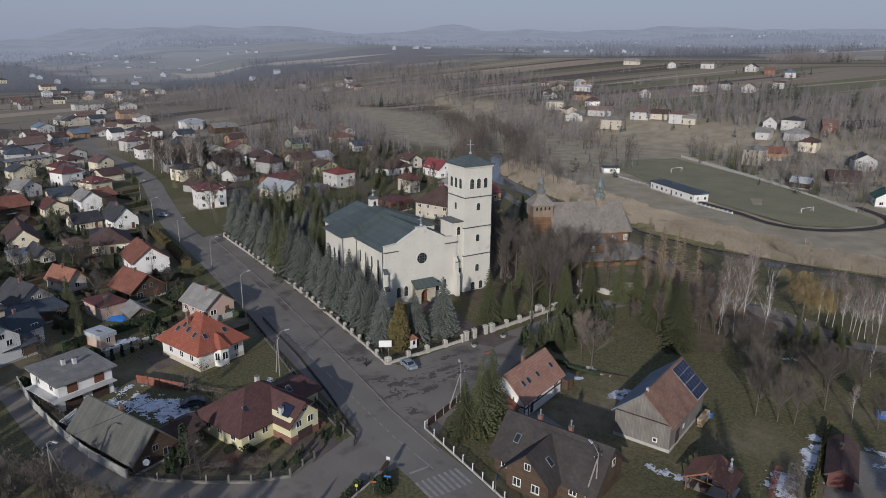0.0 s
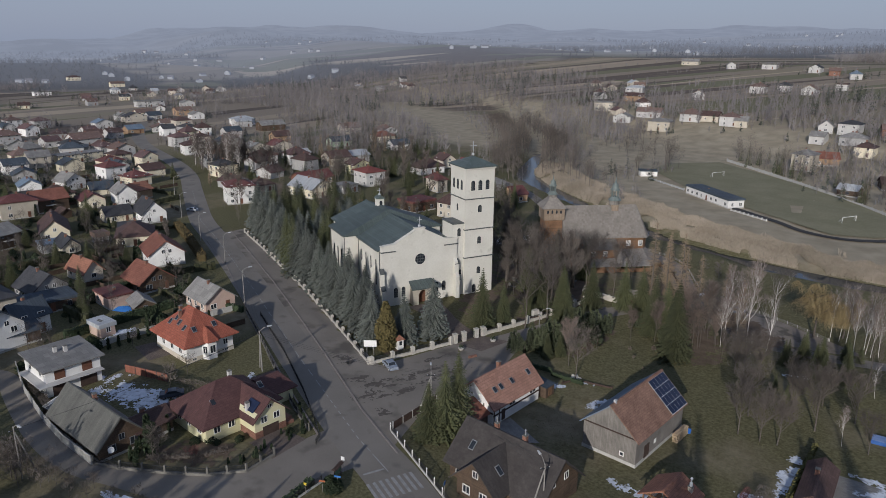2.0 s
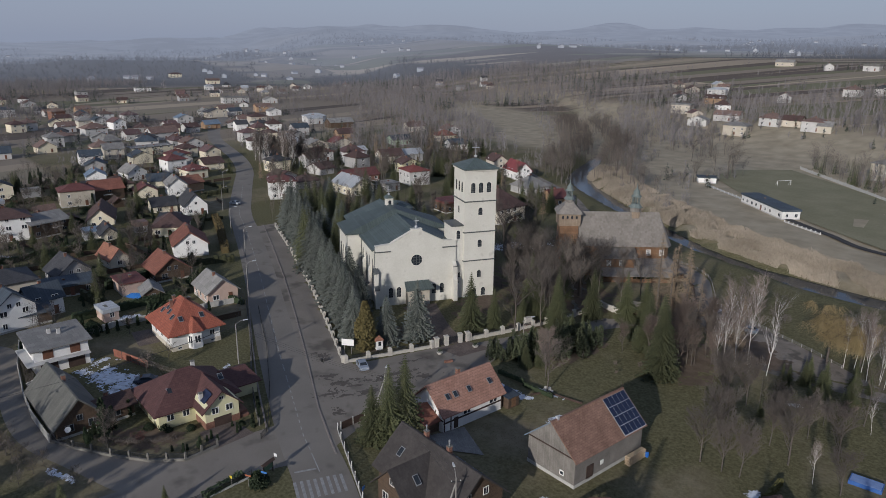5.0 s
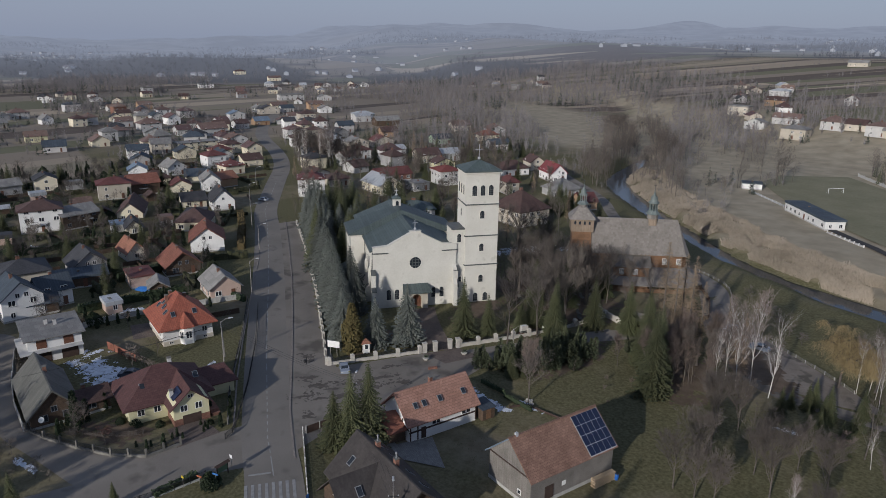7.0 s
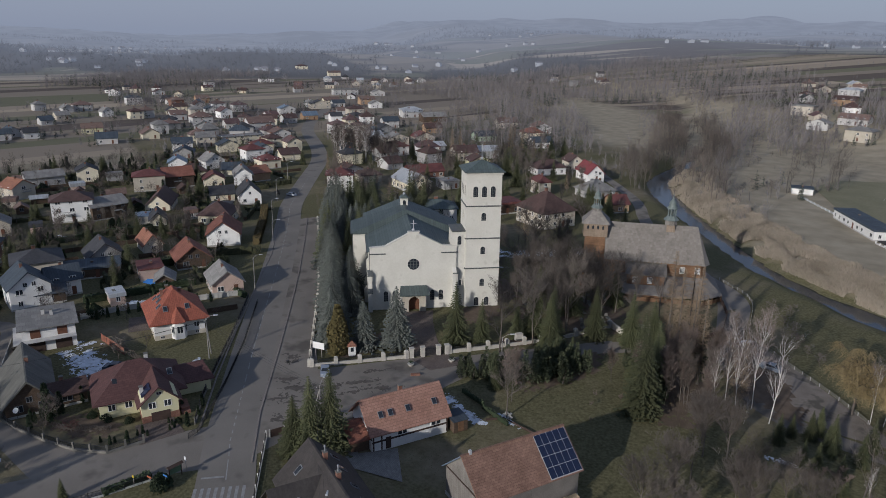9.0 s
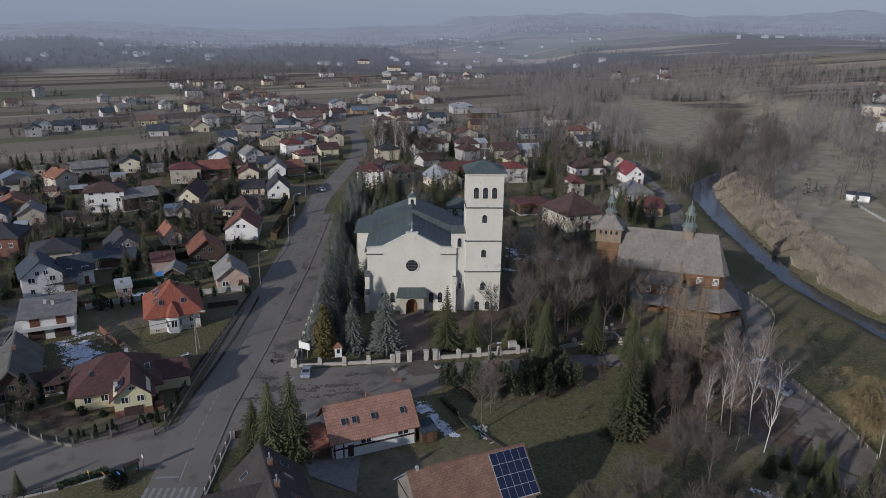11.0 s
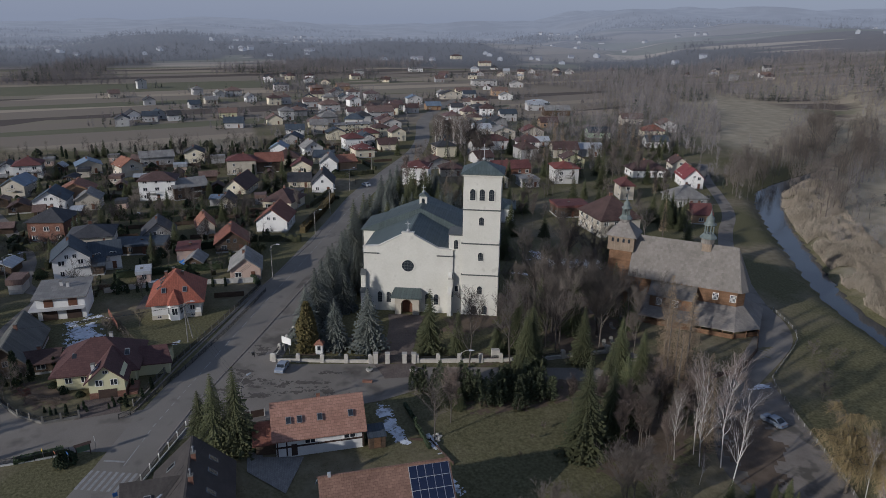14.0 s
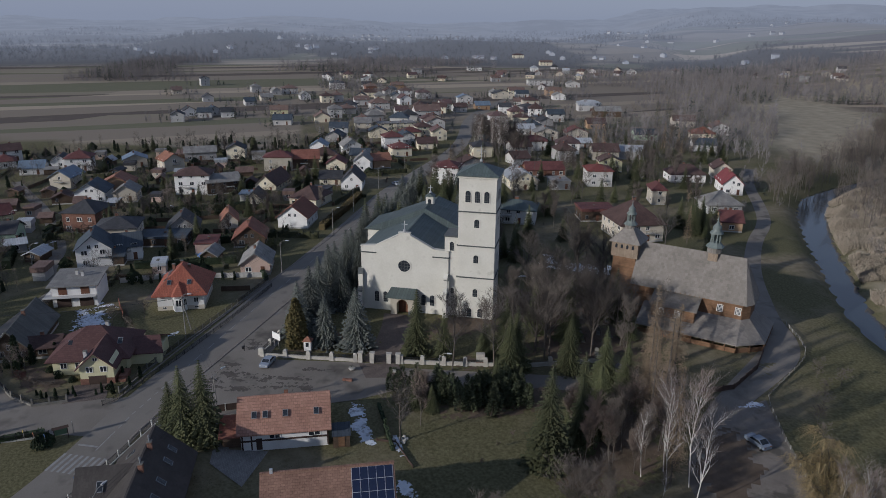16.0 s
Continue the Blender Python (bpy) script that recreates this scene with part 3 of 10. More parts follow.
ribbon(LANE, [4.2] * 5 + [4.6, 5.4, 7.0, 7.8, 6.5, 5.0] + [4.4] * 7, 0.06, M_ASPH, "side_road", "pale asphalt riverside lane winding past the wooden church", "road")
patch([(-56.5, 186), (-54, 176), (-42.5, 167.5), (-34, 163.5), (-22, 166), (-14, 170), (-24, 174.3), (-37, 179.2), (-48, 183)], 0.04, M_GRAVEL, "car_park", "rough gravel car park with dark tree shadows", "car park")
ribbon([(-79.2, 117.6), (-84, 119.4), (-89, 121.2), (-94, 122.9), (-99.6, 124.8)], [6.6, 6.2, 6.0, 6.4, 8.6], 0.07, M_REDPAVE, "church_path", "reddish-grey paved path from the gate to the church door", "path")
patch([(-73.5, 115), (-79.5, 114), (-78.2, 121.4), (-72.5, 123)], 0.085, M_REDPAVE, "gate_apron", "reddish paving before the churchyard gate", "pavement")
M_SETTS = mat("grey_block_paving", (0.20, 0.19, 0.18), (0.28, 0.27, 0.25), 0.6, pattern="tiles", psize=(0.5, 0.25), bump=0.4)
patch([(-6.9, 119.4), (9, 121), (10, 109.5), (-1.8, 109.6), (-5.6, 109.2)], 0.05, M_SETTS, "yard_paving", "grey block-paved yard beside the red shed", "yard")
patch([(-9.0, 105.6), (-5.6, 109.2), (-1.8, 109.6), (10, 109.5), (10, 98), (-8.6, 96)], 0.045, M_ASPH, "driveway", "dark asphalt drive before the red shed", "driveway")
M_TURF = mat("sports_turf", (0.165, 0.156, 0.092), (0.225, 0.208, 0.132), 0.08, 0.95)
M_TRACK = mat("dark_cinder_track", (0.035, 0.033, 0.034), (0.055, 0.052, 0.05), 0.3, 0.95)
PITCH = [(-135, 395), (-96, 368), (-65, 344), (-38, 316), (-25, 302), (-24, 293), (-35, 279), (-48, 273), (-70, 283), (-92, 296), (-119, 315), (-150, 345), (-155, 370)]
patch_fan = Geo().add([(-88, 333, 0.32)] + [(x, y, gz(x, y) + 0.3) for x, y in PITCH], [(0, k + 1, (k + 1) % len(PITCH) + 1) for k in range(len(PITCH))])
tagged(part("football_pitch", patch_fan, M_TURF, None), "worn green football pitch behind the river", "pitch", kind="structure")
ribbon([(-90, 289), (-70, 277), (-48, 267), (-34, 273), (-21, 290), (-20, 306), (-34, 322)], 3.2, 0.36, M_TRACK, "running_track", "dark cinder path round the end of the pitch", "path")


def markings():
    dash = thing("centre_line", pose(0, 0, 0), "worn white dashed centre line on the road", "road marking")
    stretches = (((-56.4, 72.4), (-61.5, 73.9), 5.4, 5.4), ((-62.4, 74.2), (-66.5, 75.3), 1.1, 2.2), ((-66.5, 75.3), (-84, 81.8), 1.1, 2.2))
    far = [(-84.5, 82.0), *ROAD_MAIN[7:15]]
    for a, b, length, step in (*stretches, *((p, q, 3.0, 5.0) for p, q in zip(far, far[1:]))):
        a, b = Vector((*a, 0)), Vector((*b, 0))
        L, d = (b - a).length, (b - a).normalized()
        n = Vector((-d.y, d.x, 0)) * 0.09
        s = 0.8 if step == 5.0 else 0.0
        while s < L - 0.4:
            p, q = a + d * s, a + d * min(L, s + length)
            part("dash", Geo().add([(*(p + n).xy, 0.075), (*(p - n).xy, 0.075), (*(q - n).xy, 0.075), (*(q + n).xy, 0.075)], [(0, 1, 2, 3)]), M_PAINT, dash)
            s += step
    zebra = thing("zebra_crossing", pose(-53.0, 70.7, 0.08, 0, 0, -20), "worn white zebra crossing on grey asphalt", "road marking")
    for k in range(8):
        part("stripe", Geo().box(-2.2, 2.2, -3.75 + k * 0.97, -3.3 + k * 0.97, -0.01, 0.004), M_PAINT, zebra)
    part("stop_line", Geo().box(-4.9, -4.5, -3.2, 0.1, -0.01, 0.004), M_PAINT, zebra)


markings()
M_KERB = M_PAVE
for line, nm in (([(-72, 71.5), (-89, 77.8), (-109, 86), (-137, 98), (-161, 108.5), (-192, 119.5)], 0), ([(-59, 76.8), (-73, 81.8), (-96, 91.8), (-116, 100.2), (-140, 110), (-170, 121.5), (-196, 131)], 0)):
    g = Geo()
    for a, b in zip(line, line[1:]):
        a, b = Vector((*a, 0)), Vector((*b, 0))
        n = (b - a).normalized().cross(EZ) * 0.14
        g.add([a - n, b - n, b + n, a + n, a - n + EZ * 0.15, b - n + EZ * 0.15, b + n + EZ * 0.15, a + n + EZ * 0.15], [(4, 5, 6, 7), (0, 1, 5, 4), (2, 3, 7, 6), (1, 2, 6, 5), (3, 0, 4, 7)])
    tagged(part("kerb", g, M_KERB, None), "pale concrete kerb along the road", "kerb", kind="structure")


# damp dirt and wear on the square
def stain(cx, cy, a, b, rot, seed):
    """A ragged film of dirt: small cells kept where an uneven field says that it lies."""
    cell, m = 0.22, pose(cx, cy, 0, 0, 0, rot)
    ids, vs, fs = {}, [], []

    def vert(i, j):
        if (i, j) not in ids:
            w = m @ Vector((i * cell, j * cell, 0))
            ids[i, j] = len(vs)
            vs.append((w.x + 0.08 * noise.noise(w * 3), w.y + 0.08 * noise.noise(w * 4), 0.058 + 0.002 * (seed % 9)))
        return ids[i, j]

    for i in range(int(-a / cell) - 1, int(a / cell) + 1):
        for j in range(int(-b / cell) - 1, int(b / cell) + 1):
            w = m @ Vector((i * cell, j * cell, seed))
            rr = math.hypot(i * cell / a, j * cell / b)
            if noise.noise(Vector((i * cell * 0.35, j * cell * 0.9, seed))) + 0.6 * noise.noise(w * 1.6) + 0.35 * noise.noise(w * 3.9) + 0.5 * (1 - rr * rr) > 0.42 and rr < 1.3:
                fs.append((vert(i, j), vert(i + 1, j), vert(i + 1, j + 1), vert(i, j + 1)))
    if fs:
        g = Geo()
        g.v, g.f = vs, fs
        tagged(new("dirt_patch", g.mesh("dirt_patch", M_DIRT, normals=False)), "dark damp dirt stain on the asphalt square", "dirt", kind="stuff")


for k, q in enumerate(((-75.8, 85.8, 4.6, 1.9, 62), (-77.6, 91.0, 5.0, 2.4, 66), (-75.0, 100.0, 5.4, 2.0, 72), (-82.0, 90.0, 3.4, 1.8, 60), (-91.0, 92.2, 2.2, 3.0, 60), (-71.4, 102.6, 5.6, 1.3, 78), (-70.2, 83.0, 2.6, 1.8, 40), (-78.0, 106, 4.0, 0.8, 75), (-72.6, 93.0, 5.0, 1.4, 80))):
    stain(*q, 40 + k)

# ---- houses ----
def window_meshes():
    f = Geo()
    f.box(-0.5, 0.5, -0.05, 0.02, -0.5, -0.43).box(-0.5, 0.5, -0.05, 0.02, 0.43, 0.5).box(-0.5, -0.42, -0.05, 0.02, -0.43, 0.43).box(0.42, 0.5, -0.05, 0.02, -0.43, 0.43).box(-0.04, 0.04, -0.04, 0.02, -0.43, 0.43)
    p = Geo().box(-0.42, 0.42, -0.02, 0.02, -0.43, 0.43)
    s = Geo().box(-0.56, 0.56, -0.12, 0.02, -0.57, -0.505)
    return f.mesh("window", M_FRAME), p.mesh("pane", M_GLASS), s.mesh("sill", M_CONC), f.mesh("window", M_DKFRAME)


ME_WIN, ME_PANE, ME_SILL, ME_DKWIN = window_meshes()
ME_SKY = (Geo().box(-0.5, 0.5, -0.5, 0.5, 0, 0.1).mesh("skylight", M_DKFRAME), Geo().box(-0.4, 0.4, -0.42, 0.42, 0.02, 0.115).mesh("pane", M_GLASS))


def window(parent, m, w=1.2, h=1.35, sill=False, dark=False):
    ob = part("window", ME_DKWIN if dark else ME_WIN, None, parent, m=m @ Matrix.Diagonal((w, 1, h, 1)))
    part("pane", ME_PANE, None, ob)
    if sill:
        part("sill", ME_SILL, None, ob)
    return ob


def gable_roof(L, W, eave, rise, over=0.55, thick=0.2):
    """Two slopes with the ridge along x, in one piece."""
    h, s = W / 2, rise / (W / 2)
    x0, x1 = -L / 2 - over, L / 2 + over
    zb, yb = eave - s * over, h + over
    top = eave + rise
    return Geo().prism([(-yb, zb), (0, top), (yb, zb), (yb, zb + thick), (0.2, top + thick), (0.14, top + thick + 0.09), (-0.14, top + thick + 0.09), (-0.2, top + thick), (-yb, zb + thick)], "x", x0, x1)


def hip_roof(L, W, eave, rise, over=0.6, thick=0.22):
    g = Geo()
    a, b = L / 2 + over, W / 2 + over
    r = max(L - W, 0.6) / 2 if L >= W else 0.3
    r2 = 0.0 if L >= W else (W - L) / 2
    z0, z1 = eave - 0.1, eave + rise + 0.15
    lo = [(-a, -b, z0), (a, -b, z0), (a, b, z0), (-a, b, z0)]
    hi = [(-a, -b, z0 + thick), (a, -b, z0 + thick), (a, b, z0 + thick), (-a, b, z0 + thick)]
    if L >= W:
        g.add(lo + hi + [(-r, 0, z1), (r, 0, z1)], [(3, 2, 1, 0), (0, 1, 5, 4), (1, 2, 6, 5), (2, 3, 7, 6), (3, 0, 4, 7), (4, 5, 9, 8), (5, 6, 9), (6, 7, 8, 9), (7, 4, 8)])
    else:
        g.add(lo + hi + [(0, -r2, z1), (0, r2, z1)], [(3, 2, 1, 0), (0, 1, 5, 4), (1, 2, 6, 5), (2, 3, 7, 6), (3, 0, 4, 7), (4, 5, 8), (5, 6, 9, 8), (6, 7, 9), (7, 4, 8, 9)])
    return g


def chimney(parent, x, y, z, h=1.2, material=None):
    c = part("chimney", Geo().box(-0.3, 0.3, -0.3, 0.3, -1.5, h), material or M_CHIM, parent, m=pose(x, y, z))
    part("cap", Geo().box(-0.36, 0.36, -0.36, 0.36, h, h + 0.1), M_DKCONC, c)
    return c


ROOFWORD = {"maroon": "maroon", "red": "red", "crimson": "crimson metal", "brown": "dark brown", "redbrown": "weathered red-brown", "terracotta": "terracotta", "darkgrey": "charcoal", "slate": "blue-black metal", "bluegrey": "blue-grey metal", "grey": "grey sheet", "lightgrey": "silvery sheet-metal", "darkgreen": "dark green", "patina": "grey-green metal", "shingle": "shingled", "fibre": "mossy fibre-cement"}
WALLWORD = {"white": "white", "cream": "cream", "beige": "beige", "grey": "grey", "lightgrey": "pale grey", "yellow": "yellow", "pink": "pinkish", "orange": "ochre", "green": "pale green", "brick": "red brick", "wood": "brown timber"}


def house(x, y, rot, w, d, eave, rise, kind, ridge, wall, roof, detail=2, name="house", label=""):
    """A house on a w x d footprint, its front to local -y. kind: g gabled, h hipped, f flat; ridge: a along the front, p across it."""
    rnd = random.Random(int(x * 7 + y * 13))
    if kind == "g" and rise > 2.4:
        eave, rise = eave * 0.95, rise * 0.78
    st = 1 if eave < 4.1 else 2 if eave < 6.9 else 3
    form = {"g": "gabled", "h": "hipped", "f": "flat"}[kind]
    lab = label or f"{WALLWORD[wall]} {('one', 'two', 'three')[st - 1]}-storey house with {ROOFWORD[roof]} {form} roof"
    z = gz(x, y)
    e = thing(name, pose(x, y, z, 0, 0, rot), lab, "house" if wall != "wood" or st > 1 else "outbuilding", "village houses")
    # most far white walls take the grey render, a painted-in haze
    if detail == 0 and wall == "white":
        wall = "lightgrey" if rnd.random() < 0.7 else "white"
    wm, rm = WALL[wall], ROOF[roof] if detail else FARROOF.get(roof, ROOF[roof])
    g = Geo()
    turn = pose(0, 0, 0, 0, 0, 90) if ridge == "p" else pose(0, 0, 0)
    L, W = (d, w) if ridge == "p" else (w, d)
    b = Geo()
    if kind == "g":
        b.prism([(-W / 2, -0.5), (W / 2, -0.5), (W / 2, eave), (0, eave + rise), (-W / 2, eave)], "x", -L / 2, L / 2)
    else:
        b.box(-L / 2, L / 2, -W / 2, W / 2, -0.5, eave)
    part("wall", b, wm, e, m=turn)
    if kind == "g":
        part("roof", gable_roof(L, W, eave, rise), rm, e, m=turn)
    elif kind == "h":
        part("roof", hip_roof(L, W, eave, rise), rm, e, m=turn)
    else:
        part("roof", Geo().box(-L / 2 - 0.3, L / 2 + 0.3, -W / 2 - 0.3, W / 2 + 0.3, eave, eave + max(rise, 0.3)), rm, e, m=turn)
    if detail:
        part("plinth", Geo().box(-w / 2 - 0.05, w / 2 + 0.05, -d / 2 - 0.05, d / 2 + 0.05, -0.5, 0.45), M_CONC, e)
    # windows on the front and the two sides
    for side, ln, off in (("f", w, d / 2), ("r", d, w / 2), ("l", d, w / 2))[:3 if detail else 1 + (x < -430)]:
        n = max(1, int(ln / (3.3 if detail > 1 else 4.4)))
        if wall == "wood" and detail < 2:
            n = 1
        base = {"f": pose(0, -off, 0), "r": pose(off, 0, 0, 0, 0, 90), "l": pose(-off, 0, 0, 0, 0, -90)}[side]
        for k in range(st):
            for i in range(n):
                if rnd.random() < 0.14:
                    continue
                px = (i + 0.5) / n * ln - ln / 2 + rnd.uniform(-0.2, 0.2)
                if k == 0 and side == "f" and i == n // 2 and n > 1:
                    dr = part("door", Geo().box(-0.5, 0.5, -0.06, 0.02, 0.2, 2.3), M_BROWNDOOR, e, m=base @ pose(px, 0, 0))
                    part("handle", Geo().box(0.34, 0.4, -0.1, -0.06, 1.2, 1.35), M_METAL, dr)
                    continue
                window(e, base @ pose(px, 0, 1.6 + 2.75 * k), rnd.choice((1.0, 1.3, 1.6)), 1.3, detail > 1 and wall != "wood", wall == "wood")
        gable = kind == "g" and ((side == "f") == (ridge == "p"))
        if gable and rise > 2.9:
            for dx in ((-0.9, 0.9) if W > 8.5 else (0,)):
                window(e, base @ pose(dx, 0, eave + 0.6), 0.95, 1.1, False, wall == "wood")
    if wall != "wood" or detail > 1:
        for k in range(1 + (rnd.random() < 0.4)):
            zz = eave + rise if kind != "f" else eave
            chimney(e, *(turn @ Vector((rnd.uniform(-0.25, 0.25) * max(L - W, 2.5), 0.35, 0))).xy, zz, 0.9)
    if st > 1 and detail > 0 and rnd.random() < 0.5:
        bc = part("balcony", Geo().box(-1.6, 1.6, -1.25, 0, 2.75, 2.93), M_CONC, e, m=pose(rnd.uniform(-0.2, 0.2) * w, -d / 2, 0))
        part("railing", Geo().box(-1.6, 1.6, -1.25, -1.2, 3.85, 3.92), M_METAL, bc)
        for k in range(9):
            part("baluster", ME_BALUSTER, None, bc, m=pose(-1.58 + k * 0.39, -1.23, 2.93))
    return e


ME_BALUSTER = Geo().box(-0.02, 0.02, -0.02, 0.02, 0, 0.92).mesh("baluster", M_METAL)


def skylight(parent, m, w=0.8, h=1.2):
    s = part("skylight", ME_SKY[0], None, parent, m=m @ Matrix.Diagonal((w, h, 1, 1)))
    part("pane", ME_SKY[1], None, s)
    return s


house(-138.0, 90.1, 88, 7.5, 10, 3.2, 3.6, "g", "p", "pink", "grey", 2)
house(-147.9, 51.3, -267, 6.2, 6, 2.8, 1.0, "g", "a", "wood", "slate", 2)
house(-156.1, 74.7, 90, 5.8, 8, 3.0, 0.4, "f", "a", "pink", "maroon", 2)
house(-162.0, 86.2, 90, 9.0, 10, 3.0, 4.4, "g", "p", "wood", "redbrown", 2)
house(-164.4, 61.0, 86, 14.3, 8, 2.6, 0.6, "f", "a", "wood", "slate", 2)
house(-164.5, 49.0, -267, 11.1, 11, 6.4, 2.2, "h", "a", "beige", "darkgrey", 2)
house(-154.1, 202.8, 91, 13.7, 15, 5.4, 6.0, "h", "a", "beige", "brown", 2)
house(-174.5, 64.9, 95, 9.1, 10, 3.0, 4.6, "g", "p", "grey", "darkgrey", 2)
house(-180.6, 99.4, 75, 9.6, 12, 4.0, 4.6, "g", "p", "white", "redbrown", 2)
house(-162.6, 21.2, 113, 5.0, 6, 2.6, 0.8, "g", "a", "grey", "lightgrey", 2)
house(-181.0, 77.7, 97, 5.1, 9, 3.0, 3.4, "g", "p", "beige", "terracotta", 2)
house(-170.9, 16.2, 94, 6.2, 9, 4.2, 3.0, "g", "a", "green", "darkgrey", 2)
house(-174.5, 198.4, 84, 11.1, 9, 3.6, 0.8, "f", "a", "wood", "maroon", 2)
house(-157.2, 237.8, 71, 6.4, 9, 3.6, 3.2, "g", "a", "orange", "maroon", 2)
house(-183.4, 34.7, 79, 10.3, 11, 6.4, 3.0, "h", "a", "brick", "darkgrey", 2)
house(-206.2, 103.1, 63, 10.5, 12, 3.2, 3.6, "h", "a", "cream", "brown", 2)
house(-209.3, 83.8, 84, 5.0, 9, 3.0, 2.8, "g", "p", "cream", "darkgrey", 2)
house(-191.9, 5.8, 125, 5.2, 9, 4.2, 3.0, "g", "a", "yellow", "maroon", 2)
house(-179.6, 247.0, 83, 12.1, 11, 3.0, 4.0, "h", "a", "grey", "grey", 2)
house(-214.8, 80.4, 85, 5.1, 6, 2.6, 0.4, "f", "a", "grey", "bluegrey", 2)
house(-217.6, 106.4, 65, 6.9, 7, 2.8, 0.5, "f", "a", "grey", "darkgrey", 2)
house(-193.3, 229.7, 77, 5.0, 9, 5.4, 2.2, "h", "a", "beige", "maroon", 2)
house(-230.5, 119.4, 81, 8.1, 12, 4.0, 5.0, "g", "p", "white", "darkgrey", 2)
house(-219.9, 37.3, -268, 7.6, 9, 4.0, 3.0, "g", "p", "beige", "grey", 2)
house(-232.9, 88.3, 73, 8.3, 17, 3.2, 4.6, "g", "p", "cream", "brown", 2)
house(-230.2, 69.0, 108, 12.3, 12, 5.0, 2.6, "g", "a", "wood", "grey", 2)
house(-224.9, 186.0, 90, 10.6, 16, 4.2, 4.2, "g", "p", "cream", "lightgrey", 2)
house(-221.1, 25.6, 90, 10.2, 11, 4.2, 4.0, "g", "p", "white", "slate", 2)
house(-229.7, 59.4, -273, 12.5, 10, 7.4, 2.4, "h", "a", "white", "brown", 2)
house(-218.2, 16.2, -264, 6.9, 6, 2.4, 1.6, "g", "p", "wood", "brown", 2)
house(-220.0, 200.8, 87, 7.4, 8, 3.2, 0.4, "f", "a", "grey", "grey", 2)
house(-234.2, 157.9, 69, 10.5, 10, 7.2, 2.2, "h", "a", "white", "maroon", 2)
house(-238.5, 111.0, 83, 8.6, 9, 3.0, 3.0, "g", "a", "cream", "darkgrey", 2)
house(-224.7, 218.8, 80, 9.8, 11, 6.4, 1.8, "h", "a", "lightgrey", "red", 2)
house(-234.5, 30.6, -268, 11.4, 10, 4.0, 3.6, "g", "p", "orange", "terracotta", 2)
house(-206.0, 266.4, 72, 7.6, 14, 4.6, 4.6, "g", "p", "white", "crimson", 2)
house(-244.9, 202.1, 86, 16.6, 9, 3.2, 3.2, "g", "a", "brick", "maroon", 2)
house(-244.8, 9.0, 80, 8.1, 11, 5.0, 3.2, "g", "p", "beige", "bluegrey", 1)
house(-264.7, 125.4, 79, 7.4, 11, 5.0, 3.6, "g", "p", "white", "grey", 1)
house(-227.1, 258.5, 81, 14.7, 10, 3.4, 3.4, "h", "a", "white", "brown", 1)
house(-267.1, 113.7, 82, 8.2, 9, 3.4, 3.0, "g", "p", "cream", "maroon", 1)
house(-268.9, 88.7, 84, 11.9, 9, 6.2, 2.0, "h", "a", "beige", "maroon", 1)
house(-269.7, 132.9, 101, 7.8, 9, 4.0, 3.0, "g", "a", "orange", "terracotta", 1)
house(-272.1, 100.0, 92, 11.3, 10, 5.2, 3.6, "g", "a", "wood", "redbrown", 1)
house(-250.4, 234.3, 79, 9.7, 9, 5.0, 2.8, "g", "p", "yellow", "brown", 1)
house(-232.5, 278.1, 72, 7.4, 10, 4.4, 3.4, "g", "p", "beige", "brown", 1)
house(-274.1, 41.9, 122, 8.7, 9, 5.0, 3.4, "g", "p", "beige", "terracotta", 1)
house(-26.2, 334.1, 18, 8.8, 10, 4.0, 3.6, "g", "p", "white", "darkgreen", 1)
house(-283.4, 24.9, -255, 9.7, 9, 4.0, 2.6, "g", "p", "beige", "bluegrey", 1)
house(-278.6, 3.5, -263, 10.2, 10, 5.6, 2.6, "h", "a", "white", "maroon", 1)
house(-272.2, -13.0, -263, 9.3, 9, 3.2, 3.0, "g", "a", "white", "bluegrey", 1)
house(-296.8, 144.9, 98, 9.6, 9, 4.2, 2.2, "h", "a", "cream", "maroon", 1)
house(-297.2, 67.3, -270, 8.2, 9, 5.5, 2.6, "g", "p", "cream", "darkgrey", 1)
house(-296.3, 50.9, -260, 14.0, 9, 4.0, 2.0, "g", "a", "grey", "grey", 1)
house(-277.3, 242.5, 81, 12.3, 10, 4.6, 3.6, "g", "a", "beige", "brown", 1)
house(-286.1, -6.3, -262, 8.0, 9, 3.2, 3.0, "g", "p", "white", "darkgrey", 1)
house(-308.2, 121.2, 101, 9.2, 9, 4.0, 4.0, "g", "p", "white", "grey", 1)
house(-278.2, 255.8, 79, 12.6, 10, 4.2, 2.6, "g", "a", "grey", "lightgrey", 1)
house(-309.9, 105.9, -280, 8.0, 9, 4.0, 3.0, "g", "p", "white", "bluegrey", 1)
house(-60.9, 351.4, -4, 8.0, 7, 3.0, 1.8, "g", "a", "wood", "lightgrey", 1)
house(-286.4, -29.7, -247, 8.0, 9, 3.2, 2.5, "h", "a", "white", "maroon", 1)
house(-144.6, 329.3, 38, 8.0, 5, 2.6, 0.5, "f", "a", "white", "slate", 1)
house(-318.0, 143.0, 97, 9.5, 9, 6.2, 2.2, "h", "a", "white", "maroon", 1)
house(-305.2, 215.8, 87, 12.7, 10, 5.0, 2.4, "h", "a", "white", "maroon", 1)
house(-302.7, -34.1, -241, 9.0, 9, 5.5, 3.0, "g", "a", "white", "brown", 1)
house(-310.2, 240.8, 84, 13.2, 9, 3.0, 1.6, "g", "a", "grey", "lightgrey", 1)
